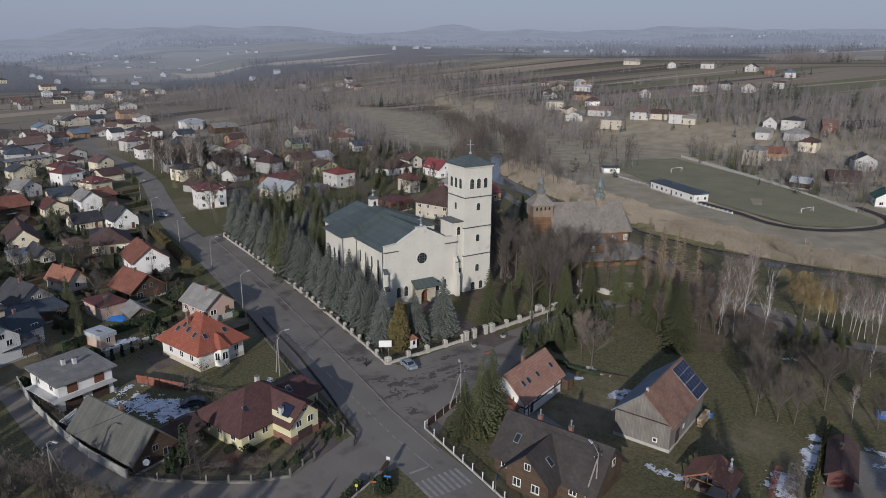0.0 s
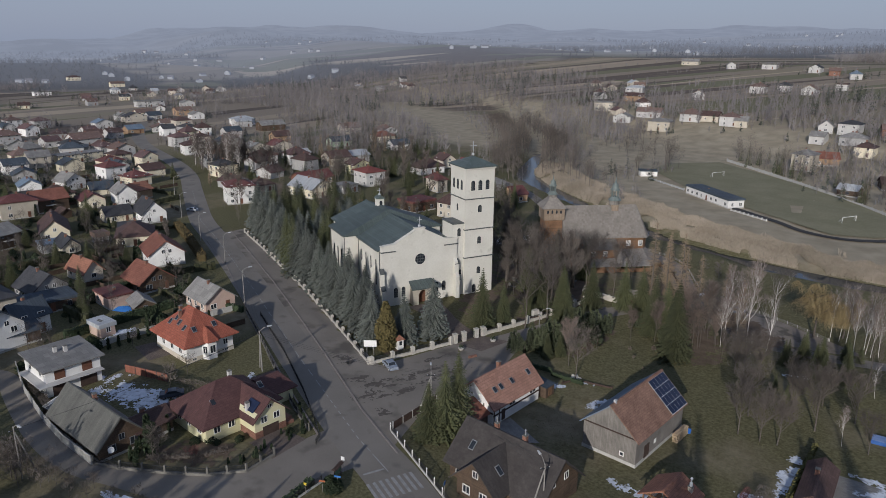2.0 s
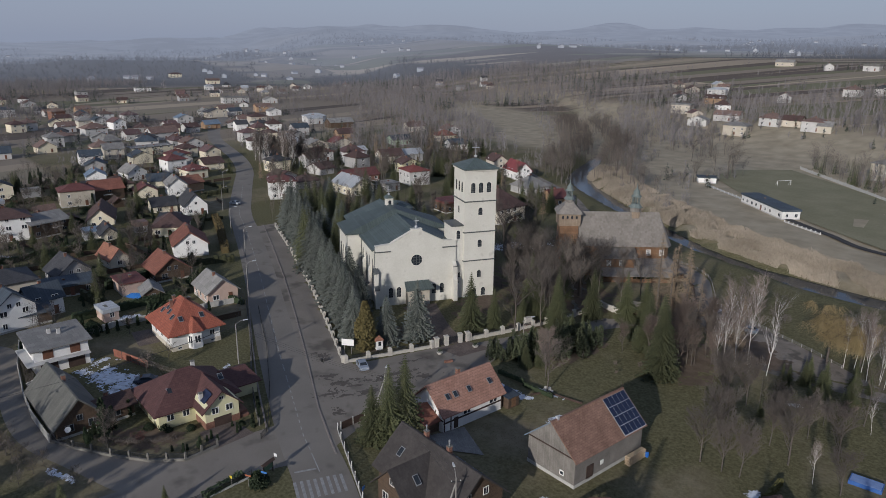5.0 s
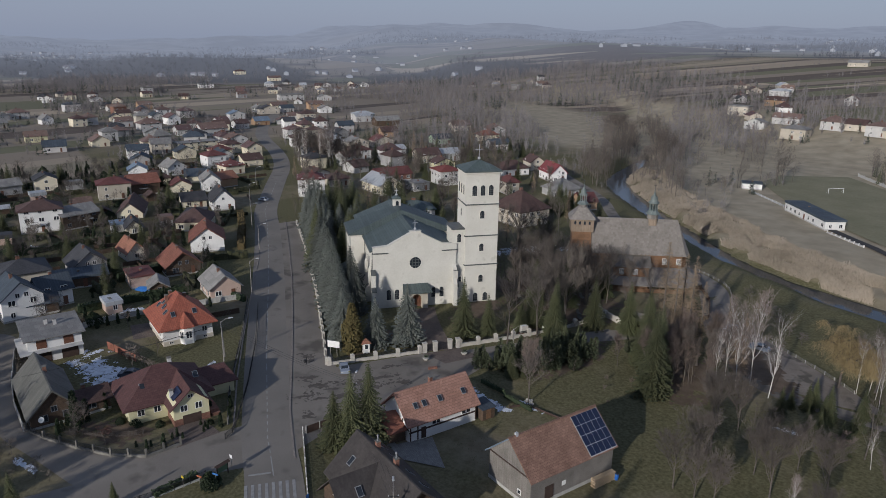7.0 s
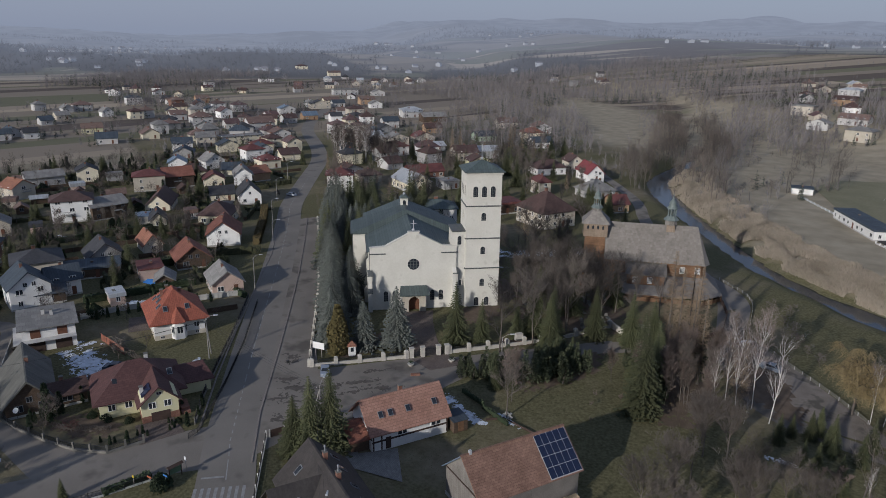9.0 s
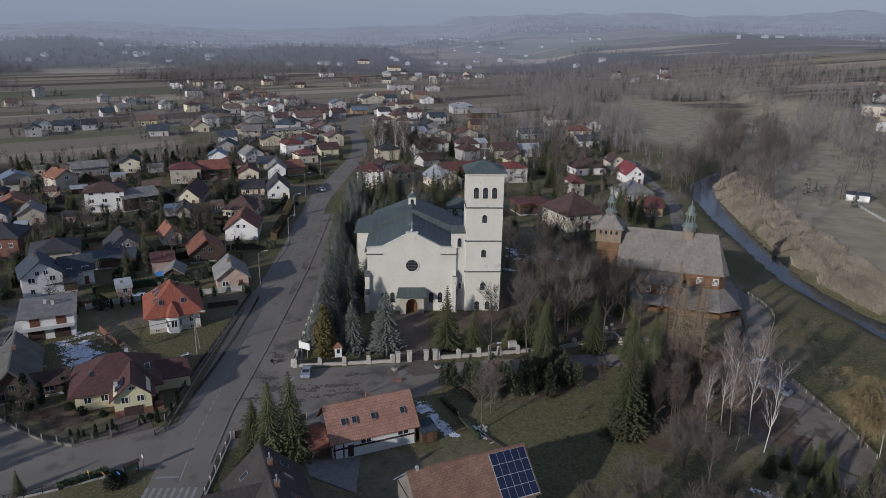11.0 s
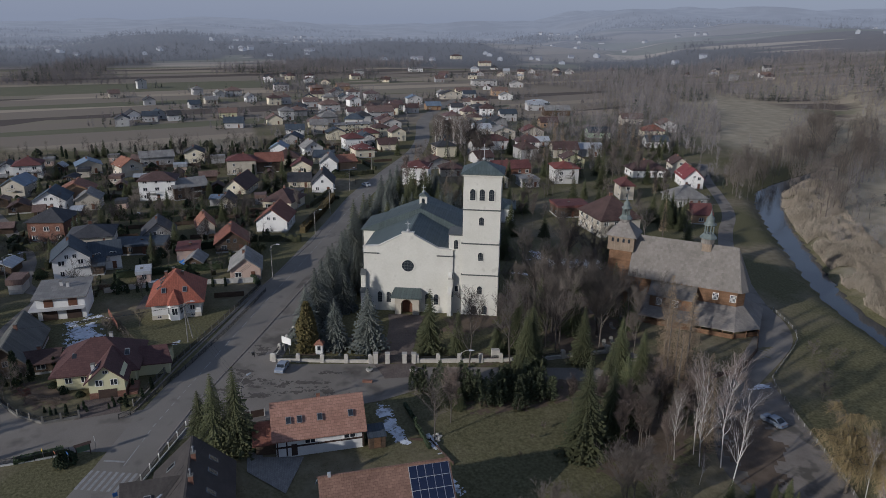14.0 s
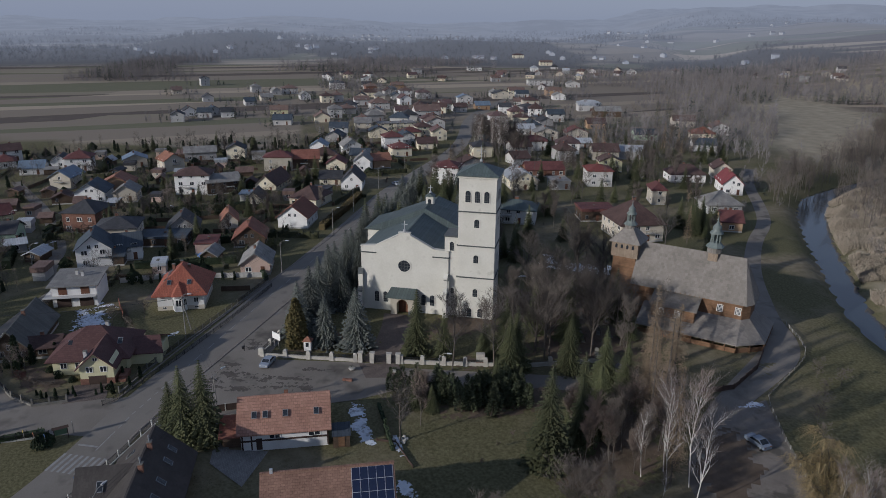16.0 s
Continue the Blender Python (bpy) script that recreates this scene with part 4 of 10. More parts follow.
house(-327.3, 206.7, 89, 12.8, 10, 5.0, 2.6, "h", "a", "cream", "terracotta", 1)
house(-48.5, 380.9, 21, 13.8, 9, 3.2, 3.0, "g", "a", "wood", "brown", 1)
house(-293.6, 303.6, 74, 11.5, 10, 3.6, 2.4, "g", "a", "white", "slate", 1)
house(-350.3, 156.3, 94, 10.6, 9, 3.6, 2.2, "h", "a", "cream", "maroon", 1)
house(-334.6, 230.5, 86, 12.4, 10, 5.0, 3.0, "g", "p", "beige", "grey", 1)
house(-363.7, 116.9, 85, 10.0, 11, 5.0, 3.0, "g", "a", "white", "slate", 1)
house(-359.4, 164.7, 96, 8.7, 9, 5.0, 2.2, "h", "a", "cream", "brown", 1)
house(-339.2, 249.9, 84, 12.3, 10, 4.0, 3.2, "g", "p", "beige", "maroon", 1)
# white walls past y 380 are set pale grey in place of haze
house(-44.3, 409.7, 20, 10.2, 10, 5.5, 3.6, "g", "p", "lightgrey", "darkgrey", 1)
house(-94.5, 402.8, -1, 10.1, 11, 8.0, 2.2, "h", "a", "beige", "grey", 1)
house(-330.4, 287.8, 78, 12.5, 10, 3.6, 3.0, "g", "a", "green", "slate", 1)
house(-355.5, 224.6, 88, 10.1, 10, 4.0, 2.6, "g", "a", "white", "lightgrey", 1)
house(-362.3, 207.3, 76, 10.3, 10, 5.5, 2.4, "h", "a", "white", "brown", 1)
house(-377.7, 151.0, 98, 22.8, 9, 4.5, 0.4, "f", "a", "cream", "grey", 1)
house(-325.9, 320.6, 74, 12.9, 10, 4.0, 2.8, "h", "a", "cream", "redbrown", 1)
house(-89.1, 417.2, 26, 12.4, 10, 4.0, 3.4, "g", "a", "orange", "redbrown", 1)
house(-74.7, 436.9, -2, 9.2, 10, 5.0, 2.6, "h", "a", "cream", "brown", 0)
house(-402.9, 132.3, 89, 10.5, 10, 3.4, 3.0, "h", "a", "cream", "redbrown", 0)
house(-396.6, 172.8, 96, 8.7, 9, 4.5, 2.2, "h", "a", "white", "maroon", 0)
house(-408.6, 83.1, -275, 11.2, 10, 3.6, 3.4, "g", "a", "white", "slate", 0)
house(-375.4, 275.7, 82, 11.1, 9, 3.6, 3.4, "g", "a", "orange", "brown", 0)
house(-345.1, 341.8, 73, 10.7, 12, 4.6, 3.4, "g", "p", "white", "redbrown", 0)
house(-395.5, 217.7, 90, 11.1, 9, 6.0, 2.2, "h", "a", "white", "maroon", 0)
house(-419.1, 107.2, 93, 9.5, 10, 3.6, 3.6, "g", "p", "cream", "redbrown", 0)
house(-85.4, 456.4, 7, 13.5, 10, 4.0, 2.6, "h", "a", "grey", "grey", 0)
house(-103.7, 457.6, -1, 8.0, 9, 4.4, 3.0, "g", "a", "lightgrey", "grey", 0)
house(-427.0, 16.7, -262, 8.0, 9, 5.0, 2.6, "g", "p", "white", "darkgrey", 0)
house(-376.3, 334.9, 76, 13.8, 10, 4.4, 3.4, "g", "a", "beige", "redbrown", 0)
house(-438.8, 115.7, 93, 8.9, 10, 6.0, 2.4, "h", "a", "white", "grey", 0)
house(-72.0, 474.0, 17, 8.0, 9, 4.4, 3.0, "g", "a", "brick", "redbrown", 0)
house(-436.6, 177.7, 96, 17.5, 11, 5.0, 4.0, "g", "a", "white", "redbrown", 0)
house(-92.3, 476.4, -3, 11.2, 10, 6.0, 2.0, "h", "a", "lightgrey", "darkgrey", 0)
house(-445.6, 30.8, -270, 9.0, 9, 4.0, 3.0, "g", "a", "white", "slate", 0)
house(-446.9, 44.6, -258, 8.0, 9, 4.0, 3.0, "g", "a", "white", "darkgrey", 0)
house(-106.3, 479.3, 13, 8.0, 9, 4.0, 4.0, "g", "p", "lightgrey", "grey", 0)
house(-455.5, 78.2, -269, 11.5, 10, 4.0, 3.0, "g", "a", "yellow", "terracotta", 0)
house(-457.0, 34.6, -250, 8.0, 9, 4.0, 3.0, "g", "p", "white", "slate", 0)
house(-455.2, 18.7, -249, 8.0, 9, 4.0, 3.0, "g", "p", "white", "darkgrey", 0)
house(-428.0, 304.3, 81, 18.0, 11, 4.4, 3.2, "g", "a", "wood", "grey", 0)
house(-159.2, 488.0, 11, 8.0, 9, 4.0, 2.4, "g", "a", "beige", "grey", 0)
house(-167.0, 490.0, 5, 12.6, 10, 6.0, 2.2, "h", "a", "lightgrey", "redbrown", 0)
house(-209.8, 475.9, 10, 14.9, 11, 6.2, 2.2, "h", "a", "beige", "grey", 0)
house(-484.0, 149.0, 97, 14.1, 10, 4.5, 3.0, "h", "a", "white", "redbrown", 0)
house(-474.6, 224.9, 89, 10.9, 9, 3.6, 3.0, "g", "a", "orange", "bluegrey", 0)
house(-184.8, 500.3, 6, 11.9, 9, 4.0, 3.4, "g", "a", "beige", "brown", 0)
house(-198.4, 499.8, 8, 14.3, 10, 5.0, 3.2, "h", "a", "lightgrey", "redbrown", 0)
house(-459.4, 300.4, 83, 12.2, 9, 4.6, 2.6, "g", "a", "white", "lightgrey", 0)
house(-481.0, 263.8, 85, 12.0, 10, 6.0, 2.0, "h", "a", "beige", "brown", 0)
house(-509.2, 137.2, 95, 10.9, 10, 4.5, 3.0, "g", "a", "white", "redbrown", 0)
house(-467.7, 305.9, 80, 16.3, 10, 5.0, 2.0, "h", "a", "white", "lightgrey", 0)
house(-513.5, 53.1, -253, 8.0, 9, 3.4, 3.0, "g", "a", "white", "slate", 0)
house(-249.4, 495.2, 13, 13.3, 9, 4.4, 3.0, "g", "p", "lightgrey", "grey", 0)
house(-235.1, 509.2, 11, 17.9, 9, 4.4, 3.4, "g", "a", "lightgrey", "redbrown", 0)
house(-510.1, 218.5, 90, 11.8, 9, 5.5, 3.0, "g", "p", "white", "bluegrey", 0)
house(-526.3, 110.9, 100, 9.3, 10, 5.5, 2.2, "h", "a", "cream", "brown", 0)
house(-532.3, 119.4, 100, 8.0, 10, 5.5, 2.2, "h", "a", "white", "redbrown", 0)
house(-540.2, 63.3, -255, 9.0, 9, 3.6, 3.0, "g", "a", "beige", "grey", 0)
house(-539.5, 18.7, -256, 8.0, 9, 4.0, 3.0, "g", "p", "white", "darkgrey", 0)
house(-549.5, 93.2, 103, 8.0, 9, 4.0, 4.0, "g", "p", "white", "grey", 0)
house(-548.9, 190.7, 94, 11.3, 9, 5.5, 2.2, "h", "a", "white", "maroon", 0)
house(-284.1, 528.0, 14, 15.0, 10, 6.0, 1.0, "f", "a", "beige", "grey", 0)
house(-546.2, 258.1, 87, 16.8, 9, 4.5, 3.6, "g", "p", "beige", "darkgrey", 0)
house(-565.4, 177.6, 95, 10.2, 9, 5.5, 2.2, "h", "a", "white", "redbrown", 0)
house(-533.8, 304.1, 83, 10.6, 9, 4.0, 3.0, "g", "p", "white", "grey", 0)
house(-227.9, 576.7, 22, 9.4, 9, 4.4, 3.4, "g", "p", "lightgrey", "redbrown", 0)
house(-151.9, 603.0, 0, 11.1, 9, 4.0, 4.0, "g", "p", "lightgrey", "terracotta", 0)
house(-553.9, 277.4, 86, 10.7, 9, 3.8, 3.0, "g", "a", "white", "slate", 0)
house(-563.2, 255.7, 88, 8.9, 9, 4.0, 3.0, "g", "p", "white", "grey", 0)
house(-277.5, 563.6, 15, 15.5, 9, 4.4, 3.0, "g", "a", "orange", "brown", 0)
house(-589.1, 68.0, -255, 8.0, 9, 3.8, 3.0, "g", "p", "white", "grey", 0)
house(-596.3, 79.2, -261, 13.5, 10, 5.0, 2.4, "h", "a", "white", "redbrown", 0)
house(-135.3, 622.6, 5, 8.0, 9, 4.4, 1.0, "f", "a", "lightgrey", "brown", 0)
house(-594.8, 150.0, 98, 10.0, 9, 6.5, 2.2, "h", "a", "brick", "terracotta", 0)
house(-192.0, 608.2, 4, 11.9, 9, 5.0, 2.6, "h", "a", "lightgrey", "redbrown", 0)
house(-569.0, 276.5, 86, 13.5, 9, 5.0, 3.0, "g", "a", "cream", "redbrown", 0)
house(-175.3, 617.0, 4, 9.4, 9, 4.4, 2.8, "h", "a", "lightgrey", "darkgrey", 0)
house(-598.3, -15.6, -254, 8.1, 10, 4.0, 3.0, "g", "a", "beige", "redbrown", 0)
house(-567.0, 309.9, 83, 13.6, 10, 5.0, 3.0, "g", "a", "orange", "terracotta", 0)
house(-611.0, 49.1, -253, 8.2, 9, 5.0, 2.4, "h", "a", "white", "grey", 0)
house(-292.7, 593.2, 15, 14.8, 9, 6.0, 1.6, "h", "a", "lightgrey", "lightgrey", 0)
house(-636.5, 121.1, 100, 12.7, 9, 6.0, 2.0, "h", "a", "white", "slate", 0)
house(-631.0, 177.3, 96, 11.4, 9, 4.5, 3.0, "g", "a", "orange", "terracotta", 0)
house(-139.6, 677.2, 18, 8.7, 9, 4.0, 3.0, "h", "a", "lightgrey", "bluegrey", 0)
house(-160.9, 697.8, 13, 8.7, 9, 4.0, 3.0, "g", "a", "brick", "redbrown", 0)
house(-677.3, -4.5, -249, 8.0, 8, 7.0, 2.0, "g", "p", "white", "darkgrey", 0)
house(-644.3, 355.2, 82, 13.1, 9, 4.0, 3.0, "g", "p", "white", "grey", 0)
house(-180.4, 714.1, 0, 10.1, 9, 4.4, 3.4, "g", "p", "lightgrey", "darkgrey", 0)
house(-666.1, 327.8, 85, 26.0, 10, 5.0, 1.0, "f", "a", "white", "grey", 0)
house(-228.7, 740.0, 3, 13.2, 9, 4.0, 2.0, "f", "a", "lightgrey", "grey", 0)
house(-268.8, 745.7, 28, 8.0, 9, 4.0, 3.0, "g", "p", "lightgrey", "grey", 0)
house(-324.7, 777.5, 9, 18.0, 9, 4.0, 3.0, "g", "a", "beige", "grey", 0)
house(-811.9, 219.2, 95, 10.8, 9, 6.0, 1.0, "f", "a", "lightgrey", "grey", 0)
house(-877.0, 302.9, 90, 18.0, 9, 4.0, 1.0, "f", "a", "white", "grey", 0)
house(-966.6, 427.1, 85, 18.0, 9, 5.0, 3.0, "g", "a", "cream", "redbrown", 0)
house(-1099.7, 421.7, 87, 18.0, 9, 5.0, 2.0, "h", "a", "cream", "brown", 0)
house(-751, 423, 90, 8.1, 8.9, 3.2, 2.5, "g", "a", "grey", "terracotta", 0)
house(-829, 480, 55, 8.0, 8.6, 4.4, 2.3, "g", "p", "beige", "brown", 0)
house(-820, 408, 77, 7.7, 8.7, 4.4, 2.3, "g", "a", "grey", "lightgrey", 0)
house(-804, 322, 78, 10.3, 8.6, 2.8, 3.3, "g", "a", "beige", "redbrown", 0)
house(-755, 343, 73, 9.8, 8.9, 4.4, 2.7, "g", "a", "cream", "darkgrey", 0)
house(-813, 492, 87, 9.4, 8.5, 3.2, 3.3, "g", "p", "white", "grey", 0)
house(-832, 447, 69, 9.1, 7.0, 3.2, 2.3, "g", "p", "lightgrey", "brown", 0)
house(-712, 292, 90, 9.6, 7.5, 4.4, 3.4, "g", "a", "grey", "redbrown", 0)
house(-792, 465, 40, 8.1, 8.7, 2.8, 3.3, "g", "a", "white", "brown", 0)
house(-708, 631, 69, 9.6, 8.2, 3.2, 2.3, "h", "p", "beige", "lightgrey", 0)
house(-816, 553, 82, 8.1, 7.2, 3.2, 2.7, "h", "p", "white", "redbrown", 0)
house(-655, 644, 67, 8.1, 8.7, 3.2, 3.2, "g", "p", "beige", "grey", 0)
house(-602, 623, 71, 9.1, 8.0, 3.2, 3.3, "h", "p", "beige", "brown", 0)
house(-660, 665, 69, 7.9, 7.7, 4.4, 2.9, "g", "a", "white", "darkgrey", 0)
house(-742, 618, 61, 7.9, 8.4, 2.8, 2.6, "h", "p", "beige", "brown", 0)
house(-627, 635, 73, 9.1, 8.3, 2.8, 3.1, "g", "a", "white", "terracotta", 0)
house(-733, 651, 44, 8.7, 7.2, 4.4, 3.0, "g", "a", "beige", "darkgrey", 0)
house(-649, 615, 41, 9.5, 8.7, 4.4, 2.5, "g", "a", "grey", "grey", 0)
house(-328, 612, 52, 10.2, 8.2, 3.2, 3.2, "g", "p", "beige", "brown", 0)
house(-266, 517, 56, 8.7, 8.7, 3.2, 2.6, "g", "p", "beige", "maroon", 0)
house(-318, 638, 56, 8.7, 8.8, 3.2, 2.3, "g", "p", "beige", "lightgrey", 0)
house(-312, 569, 56, 8.0, 8.0, 3.2, 3.3, "g", "p", "lightgrey", "darkgrey", 0)
house(-302, 619, 37, 8.8, 7.0, 4.4, 2.5, "g", "a", "white", "terracotta", 0)
house(-255, 536, 47, 9.5, 8.2, 4.4, 3.2, "h", "p", "white", "brown", 0)
house(-358, 637, 56, 8.2, 8.9, 2.8, 3.1, "h", "p", "beige", "redbrown", 0)
house(-323, 585, 16, 9.2, 7.4, 3.2, 2.2, "h", "a", "grey", "brown", 0)
house(-655, 150, 80, 9.3, 8.8, 2.8, 3.2, "g", "a", "white", "darkgrey", 0)
house(-781, 159, 72, 8.6, 8.7, 3.2, 2.7, "h", "p", "white", "brown", 0)
house(-803, 132, 99, 7.6, 8.4, 3.2, 2.4, "h", "p", "beige", "darkgrey", 0)
house(-665, 125, 64, 8.2, 8.2, 2.8, 3.0, "g", "a", "beige", "brown", 0)
house(-768, 113, 71, 8.8, 7.8, 3.2, 2.9, "h", "p", "white", "darkgrey", 0)
house(-729, 154, 100, 10.2, 7.5, 3.2, 2.7, "g", "p", "white", "brown", 0)
house(-760, 136, 78, 10.1, 8.4, 4.4, 3.3, "h", "a", "cream", "maroon", 0)
house(-703, 169, 74, 8.6, 8.7, 2.8, 3.0, "g", "p", "cream", "brown", 0)
house(-803, 422, 51, 8.8, 8.4, 4.4, 2.9, "g", "a", "beige", "brown", 0)
house(-901, 419, 74, 9.9, 7.7, 2.8, 3.3, "h", "a", "lightgrey", "darkgrey", 0)
house(-731, 392, 69, 9.3, 7.8, 4.4, 2.4, "h", "p", "cream", "lightgrey", 0)
house(-861, 379, 83, 9.8, 7.8, 4.4, 2.8, "h", "p", "white", "lightgrey", 0)
house(-798, 365, 91, 8.9, 7.0, 2.8, 2.3, "g", "p", "white", "redbrown", 0)
house(-788, 389, 75, 8.3, 8.9, 3.2, 3.0, "g", "p", "beige", "redbrown", 0)
house(-621, 317, 59, 7.9, 7.1, 2.8, 2.7, "g", "p", "white", "maroon", 0)
house(-625, 151, 102, 9.5, 8.0, 3.2, 3.1, "g", "a", "white", "terracotta", 0)
house(-721, 235, 68, 9.2, 8.9, 3.2, 2.9, "g", "a", "cream", "brown", 0)
house(-759, 207, 101, 10.4, 7.2, 4.4, 2.6, "g", "a", "cream", "maroon", 0)
house(-773, 312, 56, 8.5, 8.3, 2.8, 3.3, "g", "a", "white", "maroon", 0)
house(-735, 114, 73, 9.4, 8.9, 4.4, 2.8, "g", "p", "white", "redbrown", 0)

# smaller houses and sheds that fill the village
def clear_of(x, y, gap):
    return min(math.hypot(o.location.x - x, o.location.y - y) for o in scene.objects if o.get("category") in ("house", "outbuilding")) > gap


def infill():
    r = random.Random(77)
    made = 0
    while made < 46:
        x, y = r.uniform(-600, -245), r.uniform(104, 262)
        if y + 0.33 * x > 150 - 0.05 * (x + 300) or y < 104 - 0.12 * (x + 300) or float(line_distance(x, y, ROAD_MAIN)) < 13 or not clear_of(x, y, 17):
            r.random()
            continue
        if -880 < x < -500 and 172 < y < 350:
            continue
        house(round(x, 1), round(y, 1), r.choice((84, 92, 76, 100, 2)), r.uniform(8, 11.5), r.uniform(8, 10.5), r.choice((3.2, 4.0, 5.4)), r.uniform(2.0, 3.6), r.choice("ggh"), r.choice("ap"), r.choice(("white", "cream", "beige", "lightgrey", "grey")), r.choice(("brown", "maroon", "redbrown", "grey", "darkgrey", "slate")), 0)
        made += 1
    made = 0
    sheds = ("brown timber garden shed with dull sheet roof", "low grey garage with flat roof beside a house")
    while made < 38:
        x, y = r.uniform(-305, -138), r.uniform(-5, 118)
        if y > 70 - 0.36 * (x + 100) or float(line_distance(x, y, ROAD_MAIN)) < 10 or not clear_of(x, y, 8.5) or (-214 < x < -172 and 38 < y < 88):
            r.random()
            continue
        timber = r.random() < 0.6
        house(round(x, 1), round(y, 1), r.choice((88, 95, 80, 4)), r.uniform(2.8, 4.6), r.uniform(3.5, 6.5), r.uniform(2.0, 2.6), r.uniform(0.5, 1.5), "g" if timber else "f", r.choice("ap"), "wood" if timber else r.choice(("grey", "beige", "pink")), r.choice(("grey", "brown", "darkgrey", "redbrown", "lightgrey")), 0, "outbuilding", sheds[0 if timber else 1])
        made += 1


infill()


# ---- the church ----
def arch_window(parent, m, w, h, louvre=False):
    """A round-headed window, the head's middle at local z = 0, its foot at -h."""
    r = w / 2
    arc = [(r * math.cos(a), r * math.sin(a)) for a in np.linspace(0, math.pi, 9)]
    outl = [(-r, -h), (r, -h)] + arc
    R = r + 0.16
    arcR = [(R * math.cos(a), R * math.sin(a)) for a in np.linspace(0, math.pi, 9)]
    outer = [(-R, -h - 0.16), (R, -h - 0.16)] + arcR
    n = len(outl)
    g = Geo()
    vs = [(x, -0.10, z) for x, z in outer] + [(x, -0.10, z) for x, z in outl] + [(x, 0.05, z) for x, z in outer] + [(x, 0.05, z) for x, z in outl]
    fs = []
    for i in range(n):
        j = (i + 1) % n
        fs += [(i, j, n + j, n + i), (2 * n + j, 2 * n + i, 3 * n + i, 3 * n + j), (i, 2 * n + i, 2 * n + j, j), (n + j, 3 * n + j, 3 * n + i, n + i)]
    g.add(vs, fs)
    ob = part("window", g, M_CHURCH, parent, m=m)
    part("pane", Geo().prism(outl, "y", -0.04, 0.02), M_GLASS, ob)
    bars = Geo()
    for k in range(1, 3 if w < 1.2 else 4):
        x = -r + w * k / (3 if w < 1.2 else 4)
        bars.box(x - 0.03, x + 0.03, -0.07, -0.03, -h, r * 0.7)
    for k in range(1, int(h / 0.5) + 1):
        bars.box(-r, r, -0.07, -0.03, -k * 0.5 - 0.03, -k * 0.5 + 0.03)
    part("lead_grille", bars, M_BAND, ob)
    return ob


def cross(parent, m, h, name="cross"):
    g = Geo().box(-0.06, 0.06, -0.06, 0.06, 0, h).box(-h * 0.3, h * 0.3, -0.05, 0.05, h * 0.62, h * 0.62 + 0.12)
    c = part(name, g, M_LAMP, parent, "pale metal cross", m=m)
    part("ball", Geo().lathe([(0.05, -0.35), (0.3, -0.2), (0.36, 0), (0.3, 0.2), (0.05, 0.34)], 10), M_LAMP, c, smooth=True)
    return c


